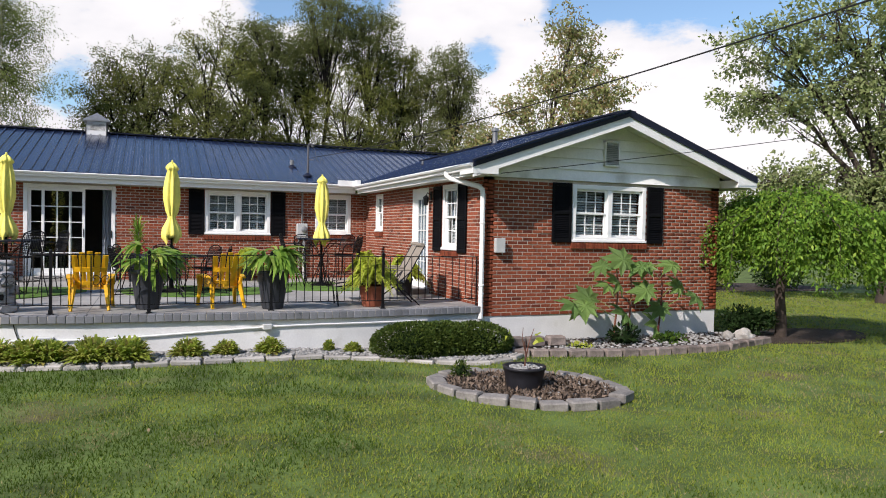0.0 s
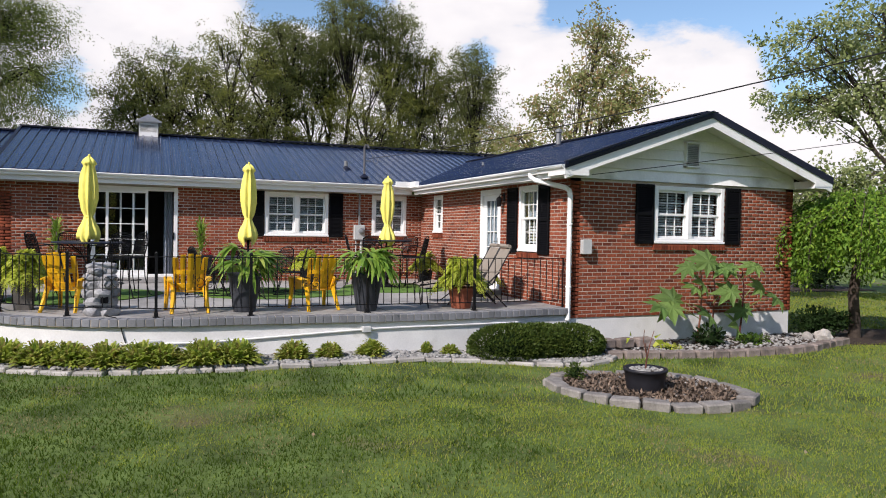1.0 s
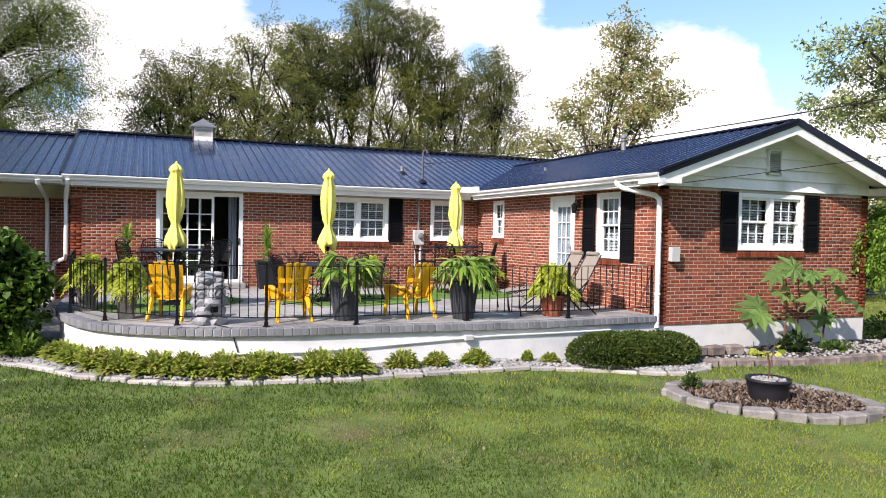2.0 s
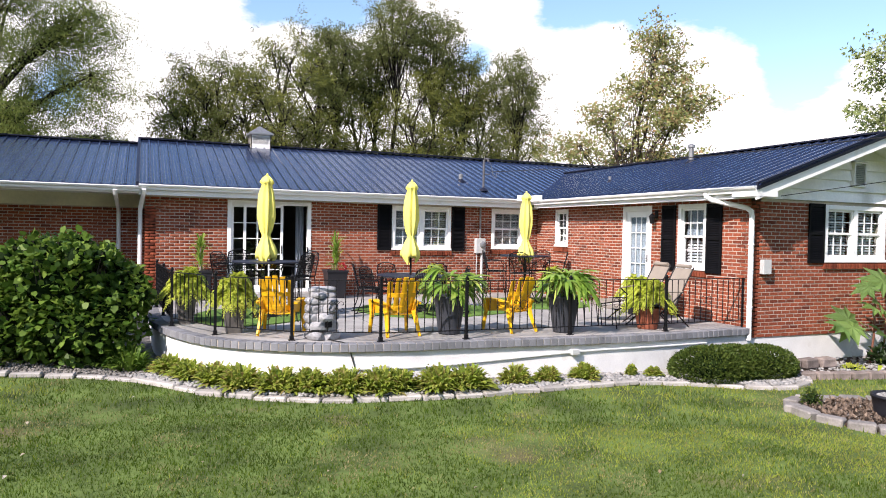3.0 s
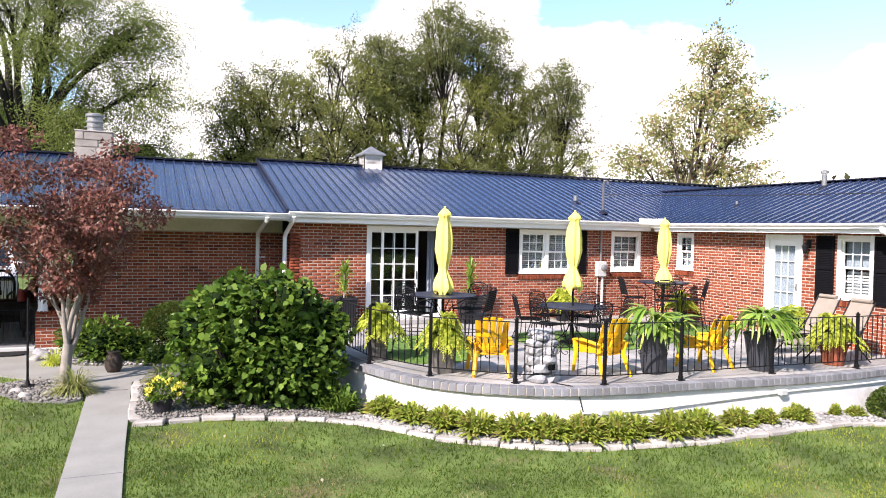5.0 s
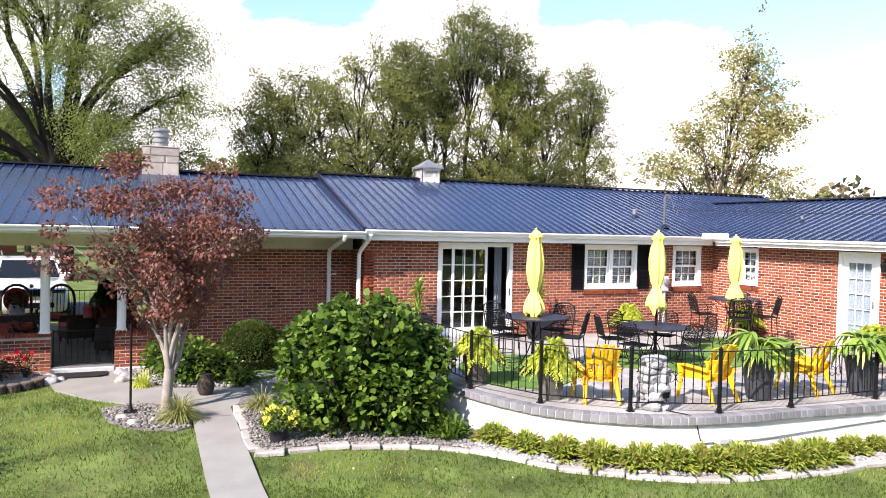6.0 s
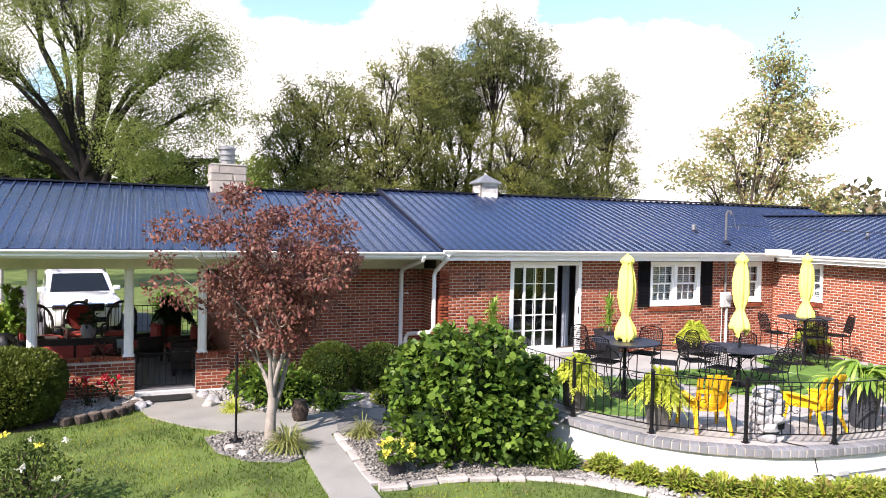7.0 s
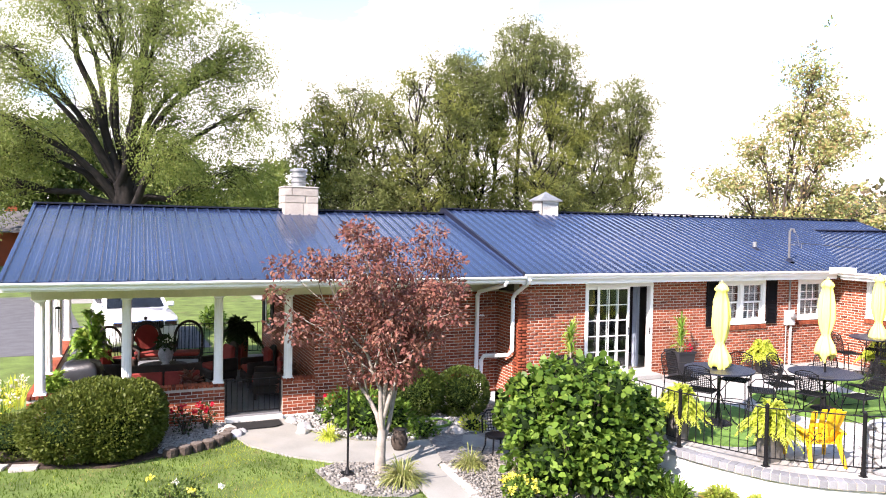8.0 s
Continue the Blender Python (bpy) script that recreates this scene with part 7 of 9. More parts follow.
def pebbles(name, poly, n, size, material, label, zoff=0.03, parent=None):
    lo, hi = np.min(poly, 0), np.max(poly, 0)
    p = RNG.uniform(lo, hi, (n * 3, 2))
    p = p[inside(poly, p)][:n]
    chunks = []
    for i, q in enumerate(p):
        v, f = ROCKS[i % 6]
        a = RNG.uniform(0, 6.28)
        c, s = np.cos(a), np.sin(a)
        k = size * RNG.uniform(0.55, 1.4)
        w = v * k
        w = np.stack([w[:, 0] * c - w[:, 1] * s + q[0], w[:, 0] * s + w[:, 1] * c + q[1], w[:, 2] + float(ground_z(*q)) + zoff + 0.01], 1)
        chunks.append((w, f))
    v, f = join_np(chunks)
    ob = mesh_np(name, v, f, material, parent)
    return tagged(ob, label, "gravel", kind="stuff")


front_bed = [tuple(p) for p in EDGE[44:]] + [tuple(p) for p in PATIO_EDGE[1:56] + INW[1:56] * 0.05]
pebbles("white_gravel", front_bed, 6500, 0.032, M_GRAVEL, "white gravel in the bed below the patio wall", 0.055)
left_bed = [tuple(p) for p in EDGE[:48]] + [(-3.7, 13.8), (-3.95, 15.5), (-6.3, 16.2)]
pebbles("grey_gravel", left_bed, 5200, 0.020, M_PEAGRAVEL, "grey gravel round the shrub", 0.055)
# flat white edging stones
edging = tagged(new("stone_edging"), "row of pale flat edging stones between lawn and bed", "edging", kind="structure")
rs = random.Random(17)


def stone_mesh(l, w, h, seed, bevel=0.015):
    bm = bmesh.new()
    box(bm, -l / 2, l / 2, -w / 2, w / 2, 0, h, bevel)
    for v in bm.verts:
        q = noise.noise_vector(v.co * 4 + Vector((seed * 7.3, seed, 0)))
        v.co += Vector((q.x * 0.025, q.y * 0.022, q.z * 0.008))
    me = bpy.data.meshes.new("edging_stone")
    bm.to_mesh(me)
    bm.free()
    return me


EDGE_MES = [stone_mesh(0.40, 0.21, 0.075, s) for s in range(5)]
for m in EDGE_MES:
    m.materials.append(M_EDGE)
spots, gap = along_line(EDGE, 0.43)
for p, a in spots:
    o = new("edging_stone", rs.choice(EDGE_MES))
    o.parent = edging
    o.matrix_basis = pose(p[0], p[1], float(ground_z(*p)) - 0.015 + rs.uniform(-0.012, 0.01), rs.uniform(-2, 2), rs.uniform(-2, 2), math.degrees(a) + rs.uniform(-4, 4)) @ Matrix.Diagonal((gap / 0.43 * rs.uniform(0.93, 1.06), rs.uniform(0.85, 1.15), 1, 1))

# hostas
def hosta(at, r, h, n, seed, label="clump of yellow-green hosta leaves in the gravel bed", mat=None):
    t = thing("hosta", (at[0], at[1], float(ground_z(*at)) + 0.045), label, "plant", "hostas")
    a = RNG.uniform(0, 2 * np.pi, n)
    rr = r * np.sqrt(RNG.uniform(0.05, 1.0, n))
    rr = rr * (1 + 0.16 * np.sin(3 * a + seed) + 0.1 * np.sin(7 * a + 2 * seed))
    roots = np.stack([np.cos(a) * rr * 0.45, np.sin(a) * rr * 0.45, np.zeros(n)], 1)
    a2 = a + RNG.normal(size=n) * 0.35
    tips = np.stack([np.cos(a2) * rr, np.sin(a2) * rr, h * (1.05 - 0.6 * (rr / r) ** 2) * RNG.uniform(0.35, 1.15, n)], 1)
    v, f = ribbons(roots, tips, 0.05 * RNG.uniform(0.6, 1.3, n), 0.75, 4)
    mesh_np("leaves", v, f, mat or M_HOSTA, t)


HOSTAS = [(-3.62, 13.35, 0.34, 0.27), (-3.38, 12.85, 0.34, 0.27), (-3.05, 12.42, 0.36, 0.3), (-2.75, 12.02, 0.36, 0.32), (-2.3, 11.72, 0.37, 0.32), (-1.95, 11.52, 0.36, 0.31), (-1.5, 11.34, 0.4, 0.33), (-1.05, 11.22, 0.38, 0.33), (-0.78, 11.2, 0.33, 0.3), (-0.25, 11.06, 0.42, 0.34), (0.16, 11.04, 0.4, 0.33), (0.98, 11.14, 0.29, 0.27), (1.5, 11.1, 0.24, 0.23), (2.13, 11.08, 0.27, 0.25), (3.05, 11.15, 0.11, 0.2), (3.42, 11.08, 0.18, 0.17)]
for i, (x, y, r, h) in enumerate(HOSTAS):
    hosta((x, y), r * 1.0, h * 0.95, int(110 + 800 * r), i)
hosta((-4.15, 13.75), 0.4, 0.32, 150, 60, "dark green hosta at the foot of the big shrub", M_BUSH)
hosta((-4.3, 14.1), 0.5, 0.4, 160, 61, "dark green hosta in the shade of the shrub", M_BUSH)


# ---- clipped and loose shrubs ----
def shrub(name, at, lumps, n, size, mat, label, category="shrub", group="", wide=0.55, shell=0.78, flat=0.4, stems=True, twigs=6, core=True, broad=False):
    """A bush: forked stems and leaf blades over a group of rounded lumps (dx, dy, z, rx, ry, rz)."""
    t = thing(name, (at[0], at[1], float(ground_z(*at))), label, category, group)
    if stems:
        bm = bmesh.new()
        for dx, dy, z, rx, ry, rz in lumps:
            for k in range(twigs):
                a = RNG.uniform(0, 6.28)
                tube(bm, [(dx * 0.3, dy * 0.3, -0.05), (dx * 0.7 + 0.2 * rx * math.cos(a), dy * 0.7 + 0.2 * ry * math.sin(a), z * 0.5), (dx + 0.6 * rx * math.cos(a), dy + 0.6 * ry * math.sin(a), z + 0.5 * rz * RNG.uniform(-0.3, 1))], [0.018, 0.014, 0.006], 5, False)
        part("stem_bunch", bm, M_BARK, t)["kind"] = "stuff"
    chunks, area = [], sum(l[3] * l[4] + l[5] * l[3] for l in lumps)
    for dx, dy, z, rx, ry, rz in lumps:
        k = int(n * (rx * ry + rz * rx) / area)
        c, d = lump((dx, dy, z), (rx, ry, rz), k, shell)
        keep = c[:, 2] > 0.02
        c, d = c[keep], d[keep]
        ax = d + np.array([0, 0, 0.25])
        chunks.append(broad_leaves(c, size, d + np.array([0, 0, -0.1]), 1.7, flat) if broad else leaves(c, size, ax, 0.9, wide, 0.12, flat))
    v, f = join_np(chunks)
    mesh_np("foliage", v, f, mat, t)
    # dark lumps added within the foliage, to show as shade through its gaps
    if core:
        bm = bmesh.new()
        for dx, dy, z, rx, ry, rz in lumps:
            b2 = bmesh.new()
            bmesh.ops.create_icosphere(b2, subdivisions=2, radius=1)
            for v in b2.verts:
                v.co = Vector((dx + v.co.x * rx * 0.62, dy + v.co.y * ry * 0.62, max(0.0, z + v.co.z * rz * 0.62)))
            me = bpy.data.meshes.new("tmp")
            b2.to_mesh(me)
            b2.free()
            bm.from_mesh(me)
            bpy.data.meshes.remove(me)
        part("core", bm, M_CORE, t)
    return t


shrub("boxwood_hedge", (4.86, 10.86), [(-0.5, 0.0, 0.24, 0.72, 0.5, 0.34), (0.55, -0.02, 0.23, 0.68, 0.5, 0.32), (0.0, 0.02, 0.25, 0.6, 0.48, 0.32)], 26000, 0.042, M_BOX, "low clipped boxwood hedge beside the patio wall", "hedge", flat=0.0, shell=0.84, wide=0.65)
rs = random.Random(23)
SPRIGS = []
for k in range(34):
    a, e = rs.uniform(0, 6.28), rs.uniform(0.0, 1.35)
    g = rs.uniform(0.10, 0.22)
    SPRIGS.append((1.27 * math.cos(a) * math.cos(e), 1.03 * math.sin(a) * math.cos(e), 0.85 + 1.02 * math.sin(e), g, g, g * 1.15))
shrub("broadleaf_shrub", (-5.22, 14.72), [(0, 0, 0.85, 1.05, 0.95, 0.85), (-0.65, -0.25, 0.62, 0.75, 0.7, 0.62), (0.6, -0.2, 0.7, 0.75, 0.7, 0.7), (-0.1, -0.35, 1.25, 0.75, 0.6, 0.6), (0.5, 0.3, 1.2, 0.65, 0.6, 0.55), (-0.55, 0.3, 1.25, 0.65, 0.6, 0.5), (0.25, -0.6, 0.55, 0.8, 0.45, 0.5), (0.1, 0.0, 1.78, 0.26, 0.26, 0.26), (-0.5, 0.15, 1.68, 0.22, 0.2, 0.24), (0.62, 0.1, 1.62, 0.22, 0.2, 0.24), (-1.0, -0.1, 1.15, 0.32, 0.3, 0.34), (0.98, -0.1, 1.1, 0.28, 0.3, 0.34)] + SPRIGS, 9600, 0.112, M_BUSH, "large leafy green shrub at the end of the patio", flat=0.45, shell=0.5, twigs=9, broad=True)
shrub("round_boxwood", (-6.3, 19.0), [(0, 0, 0.5, 0.62, 0.55, 0.52)], 9000, 0.05, M_BOX, "round clipped boxwood against the brick wall", group="round boxwoods", flat=0.0, shell=0.88)
shrub("round_boxwood", (-5.25, 18.95), [(0, 0, 0.5, 0.6, 0.55, 0.55)], 9000, 0.05, M_BOX, "round clipped boxwood against the brick wall", group="round boxwoods", flat=0.0, shell=0.88)
shrub("clipped_hedge", (-12.05, 18.5), [(0.15, 0.1, 0.6, 0.85, 0.8, 0.6), (-0.4, -0.15, 0.55, 0.85, 0.75, 0.56), (0.45, 0.35, 0.62, 0.55, 0.55, 0.54), (0.5, -0.15, 0.55, 0.48, 0.5, 0.54), (-0.1, 0.4, 0.7, 0.75, 0.6, 0.5), (0.15, -0.4, 0.5, 0.65, 0.48, 0.5)], 46000, 0.055, M_BOXLIGHT, "large rounded clipped hedge in front of the porch", "hedge", flat=0.2, shell=0.9, wide=0.6)
shrub("clipped_hedge", (-13.35, 18.9), [(0, 0, 0.32, 0.8, 0.6, 0.36)], 5000, 0.05, M_BOXLIGHT, "low clipped hedge beside the porch corner", "hedge", flat=0.2, shell=0.88, wide=0.6)
shrub("dark_shrub", (11.75, 11.35), [(0, 0, 0.3, 0.55, 0.4, 0.34), (0.4, -0.1, 0.36, 0.35, 0.3, 0.22)], 1200, 0.08, M_DARKLEAF, "dark leafy shrub at the corner of the wing", flat=0.3, shell=0.4)
shrub("flower_shrub", (-7.55, 18.1), [(0, 0, 0.4, 0.55, 0.5, 0.42), (0.5, 0.0, 0.3, 0.4, 0.4, 0.3), (-0.4, 0.3, 0.45, 0.4, 0.4, 0.35)], 1500, 0.12, M_BUSH, "leafy green perennials beside the path", "plant", flat=0.6, shell=0.5, wide=0.5)
shrub("low_plant", (-6.65, 17.6), [(0, 0, 0.14, 0.3, 0.25, 0.18)], 300, 0.09, M_BUSH, "low green plant beside the path", "plant", flat=0.5, shell=0.3)
shrub("low_plant", (-5.55, 17.75), [(0, 0, 0.14, 0.26, 0.24, 0.18)], 260, 0.08, M_FERN, "small light green plant in the gravel", "plant", flat=0.5, shell=0.3)
shrub("low_plant", (-7.1, 18.3), [(0, 0, 0.16, 0.3, 0.25, 0.2)], 260, 0.1, M_BUSH, "small green plant at the wall", "plant", flat=0.5, shell=0.3)

# striped ornamental grasses
def tussock(at, r, h, n, label, mat=None):
    t = thing("grass_tussock", (at[0], at[1], float(ground_z(*at))), label, "ornamental grass", "grass tussocks")
    straps(t, 0.02, n, r, 0.014, mat or M_STRAW, h, 1.3, "blade_tuft", 0.05, (-0.6, 0.2), 4)


tussock((-7.84, 15.5), 0.52, 0.5, 420, "pale striped ornamental grass by the path")
tussock((-6.6, 15.72), 0.42, 0.42, 280, "pale striped ornamental grass inside the stone edging")
tussock((-6.1, 14.9), 0.4, 0.38, 240, "pale striped ornamental grass beside the shrub")
tussock((-8.35, 17.95), 0.32, 0.4, 200, "light green grass clump at the porch pier", M_FERN)

# flower pot with yellow blooms
t = planter("flower_pot", (-6.64, 14.05, 0.07), 0.21, 0.105, 0.14, "black pot of bright yellow flowers on the bed corner")
c, d = lump((0, 0, 0.29), (0.22, 0.22, 0.12), 420, 0.3)
mesh_np("leaves", *leaves(c, 0.07, d, 0.8, 0.5), M_BUSH, t)
c, d = lump((0, 0, 0.34), (0.27, 0.27, 0.15), 30, 0.75)
c = c[c[:, 2] > 0.27]
pet = np.repeat(c, 12, 0) + RNG.normal(size=(len(c) * 12, 3)) * 0.012
mesh_np("bloom", *leaves(pet, 0.045, None, 1.0, 0.8), M_YFLOWER, t)["kind"] = "stuff"

# ---- weeping tree by the wing ----
wp = thing("weeping_tree", (12.5, 11.05, float(ground_z(12.5, 11.05))), "weeping tree with a leafy umbrella crown on the lawn", "tree")
bm = bmesh.new()
tube(bm, [(0, 0, -0.2), (0.02, 0, 0.3), (-0.02, 0.03, 0.9), (0.06, 0.0, 1.6), (0.25, 0.0, 2.25)], [0.14, 0.11, 0.1, 0.09, 0.06], 10, False)
part("trunk", bm, M_BARK, wp, smooth=True)
bm = bmesh.new()
chunks = []
for i in range(190):
    a = RNG.uniform(0, 2 * np.pi)
    reach = 2.05 + 0.22 * math.sin(3 * a + 1) + 0.12 * math.sin(7 * a)
    r = reach * np.sqrt(RNG.uniform(0.03, 1.0))
    top = 2.98 - 0.42 * (r / reach) ** 2 + RNG.normal() * 0.10
    low = RNG.uniform(1.0, 1.8) if r > 1.3 else RNG.uniform(1.5, 2.3)
    c0 = np.array([0.3, 0.0, 2.2])
    p1 = np.array([0.3 + np.cos(a) * r * 0.6, np.sin(a) * r * 0.6, top])
    p2 = np.array([0.3 + np.cos(a) * r, np.sin(a) * r, top - 0.35])
    p3 = np.array([0.3 + np.cos(a) * r * 1.05, np.sin(a) * r * 1.05, low])
    if i % 2 == 0:
        tube(bm, [tuple(c0), tuple(p1), tuple(p2), tuple(p3)], [0.02, 0.014, 0.01, 0.004], 4, False)
    k = 190
    s = RNG.uniform(0, 1, k)
    pt = np.where(s[:, None] < 0.35, p1 + (p2 - p1) * (s / 0.35)[:, None], p2 + (p3 - p2) * ((s - 0.35) / 0.65)[:, None]) + RNG.normal(size=(k, 3)) * 0.07
    chunks.append(leaves(pt, 0.095, np.tile([0.4 * np.cos(a), 0.4 * np.sin(a), -0.8], (k, 1)), 0.9, 0.42))
part("branch_work", bm, M_BARK, wp)["kind"] = "stuff"
v, f = join_np(chunks)
mesh_np("crown", v, f, M_WEEP, wp)

sheet("bed_weeping", [(12.9 + 2.0 * math.cos(a) * (1 + 0.08 * math.sin(3 * a)), 11.1 + 0.95 * math.sin(a)) for a in [2 * math.pi * k / 28 for k in range(28)]], 0.02, M_SOIL, "dark mulched bed under the weeping tree", "garden bed")

# ---- red maple by the path ----
random.seed(31)
mp = thing("red_maple", (-8.0, 16.05, 0.06), "small maple with dark red leaves and pale forked trunk", "tree")
bm, tips = bmesh.new(), []
tube(bm, [(0, 0, -0.1), (-0.01, 0, 0.3), (0.02, 0.01, 0.72)], [0.115, 0.085, 0.07], 9, False)
part("trunk", bm, M_BARKLIGHT, mp, smooth=True)
bm = bmesh.new()
for k in range(7):
    a = 2 * math.pi * (k + 0.3 * random.random()) / 7
    d = Vector((0.29 * math.cos(a), 0.29 * math.sin(a), 1))
    limb(bm, (0.015, 0.005, 0.48 + 0.075 * k), d, 1.34, 0.044, 2, tips, 0.46, 3, 6, 0.10)
part("branch_work", bm, M_BARKLIGHT, mp, smooth=True)["kind"] = "stuff"
chunks = []
for q, d in tips:
    g = RNG.uniform(0.16, 0.34)
    c, dd = lump(q, (g, g, g * 0.7), int(540 * g), 0.1)
    chunks.append(leaves(c, 0.068, dd + np.array([0, 0, -0.6]), 1.0, 0.6))
v, f = join_np(chunks)
mesh_np("crown", v, f, M_MAPLE, mp)

# ---- castor plant in front of the gable wall ----
cp = thing("castor_plant", (8.6, 10.95, -0.12), "large-leaved castor plant against the brick gable", "plant")
CASTOR = [(7.86, 1.30), (8.37, 1.40), (8.94, 1.27), (7.80, 0.69), (8.23, 0.99), (8.79, 0.86), (9.68, 0.90), (8.40, 0.42), (9.29, 0.50), (7.54, 0.59), (10.02, 0.70), (9.40, 1.31), (7.31, 0.60), (7.95, 0.94), (8.69, 1.29), (9.24, 0.18)]
for sx in (-0.35, -0.05, 0.65):
    bm = bmesh.new()
    tube(bm, [(sx, 0, 0), (sx + 0.05, -0.02, 0.5), (sx + 0.1, 0.0, 1.0), (sx + 0.06, 0.02, 1.42)], [0.022, 0.019, 0.015, 0.01], 6)
    part("stem", bm, M_MAPLE, cp, "reddish stem")
rs = random.Random(4)
for x, z in CASTOR:
    lx, lz, ly = x - 8.6, z + 0.12, rs.uniform(-0.3, 0.15)
    R = rs.uniform(0.24, 0.34)
    bm = bmesh.new()
    cen = bm.verts.new((0, 0, 0))
    ring = []
    for k in range(16):
        a = 2 * math.pi * k / 16
        rr = R * (1.0 if k % 2 == 0 else 0.55) * (1 - 0.28 * math.cos(a))
        ring.append(bm.verts.new((rr * math.cos(a), rr * math.sin(a), -0.25 * rr * rr / R + (0.015 if k % 2 else 0))))
    for k in range(16):
        bm.faces.new((cen, ring[k], ring[(k + 1) % 16]))
    bmesh.ops.solidify(bm, geom=bm.faces[:], thickness=0.003)
    leaf_ob = part("leaf", bm, M_CASTOR, cp)
    leaf_ob.matrix_basis = pose(lx, ly, lz, rs.uniform(25, 65), rs.uniform(-25, 25), rs.uniform(-40, 40))
    bm = bmesh.new()
    sx = min((-0.35, -0.05, 0.65), key=lambda q: abs(q - lx))
    tube(bm, [(sx + 0.05, 0, max(0.1, lz - 0.25)), ((lx + sx) / 2, ly * 0.5, lz - 0.05), (lx, ly, lz)], 0.006, 4)
    part("stalk", bm, M_CASTOR, cp)
shrub("bed_plant", (8.35, 10.75), [(0, 0, 0.2, 0.3, 0.22, 0.22)], 260, 0.1, M_DARKLEAF, "dark leafy plant in the bed by the gable", "plant", flat=0.4, shell=0.3)
shrub("bed_plant", (9.35, 10.7), [(0, 0, 0.12, 0.35, 0.2, 0.12)], 240, 0.09, M_BUSH, "low green plant in the bed by the gable", "plant", flat=0.4, shell=0.3)
shrub("bed_plant", (7.35, 10.62), [(0, 0, 0.08, 0.25, 0.15, 0.09)], 200, 0.06, M_FERN, "low yellow-green plant in the bed by the gable", "plant", flat=0.4, shell=0.3)

# retaining blocks of the gable bed
WALL_LINE = catmull([(6.0, 10.62), (6.8, 10.4), (7.75, 10.2), (8.75, 10.08), (9.9, 10.05), (10.9, 10.35), (11.6, 10.55)])
gb_bed = [tuple(p) for p in WALL_LINE] + [(11.7, 10.9), (11.3, 11.5), (6.05, 11.5)]
sheet("bed_gable", gb_bed, 0.09, M_SOIL, "mulched bed below the brick gable", "garden bed")
pebbles("bed_gravel", gb_bed, 900, 0.03, M_GRAVEL, "pale pebbles in the bed below the gable", 0.09)
retain = tagged(new("block_edging"), "row of rough brown retaining blocks below the gable", "edging", kind="structure")
BL_MES = [stone_mesh(0.30, 0.2, 0.15, s + 10, 0.02) for s in range(4)]
for m in BL_MES:
    m.materials.append(M_RETAIN)
spots, gap = along_line(WALL_LINE, 0.31)
rs = random.Random(8)
for p, a in spots:
    o = new("block", rs.choice(BL_MES))
    o.parent = retain
    o.matrix_basis = pose(p[0], p[1], float(ground_z(*p)) - 0.03, rs.uniform(-2, 2), rs.uniform(-2, 2), math.degrees(a) + rs.uniform(-4, 4))
for x, y, k in ((6.25, 10.75, 0), (6.6, 10.7, 1), (7.0, 10.68, 2)):
    o = new("block", BL_MES[k])
    o.parent = retain
    o.matrix_basis = pose(x, y + 0.2, -0.1, 0, 0, rs.uniform(-8, 8)) @ Matrix.Diagonal((1.1, 1.1, 1.1, 1))
for x, y, s in ((11.0, 10.55, 0.16), (10.75, 10.7, 0.1)):
    bm = bmesh.new()
    bmesh.ops.create_icosphere(bm, subdivisions=3, radius=s)
    for v in bm.verts:
        v.co *= 1 + 0.3 * noise.noise(v.co * 9)
    ob = part("garden_rock", bm, M_EDGE)
    ob.location = (x, y, -0.05)
    tagged(ob, "pale rounded rock in the gable bed", "rock", "garden rocks")

# round block bed with a potted sapling
RC, RA, RB, RT = (4.98, 8.27), 1.21, 0.86, radians(-38)
ring = np.array([[RC[0] + RA * math.cos(t) * math.cos(RT) - RB * math.sin(t) * math.sin(RT), RC[1] + RA * math.cos(t) * math.sin(RT) + RB * math.sin(t) * math.cos(RT)] for t in np.linspace(0, 2 * math.pi, 73)])
sheet("bed_round", [tuple(p) for p in ring[:-1]], 0.05, M_SOIL, "mulched round bed in the lawn", "garden bed")
chips_poly = [tuple(RC[k] + (p[k] - RC[k]) * 0.88 for k in (0, 1)) for p in ring[:-1]]
M_CHIP = surface("wood_chips", (0.15, 0.11, 0.08), 0.95, spread=0.5, scale=8, fine=60, bump=0.3, vary=0.4)
q = RNG.uniform(np.min(chips_poly, 0), np.max(chips_poly, 0), (9000, 2))
q = q[inside(chips_poly, q)]
c = np.stack([q[:, 0], q[:, 1], ground_z(q[:, 0], q[:, 1]) + 0.055 + RNG.uniform(0, 0.03, len(q))], 1)
tagged(mesh_np("wood_chips", *leaves(c, 0.065, None, 1.0, 0.4, 0.1, 0.8), M_CHIP), "brown wood chips and dry leaves in the round bed", "mulch", kind="stuff")
pebbles("bed_pebbles", chips_poly, 90, 0.03, M_GRAVEL, "pale pebbles among the chips of the round bed", 0.06)
ringwall = tagged(new("ring_edging"), "oval ring of weathered grey-brown blocks in the lawn", "edging", kind="structure")
RB_MES = [stone_mesh(0.325, 0.2, 0.13, s + 30, 0.02) for s in range(5)]
for m in RB_MES:
    m.materials.append(M_RINGTOP)
spots, gap = along_line(ring, 0.345)
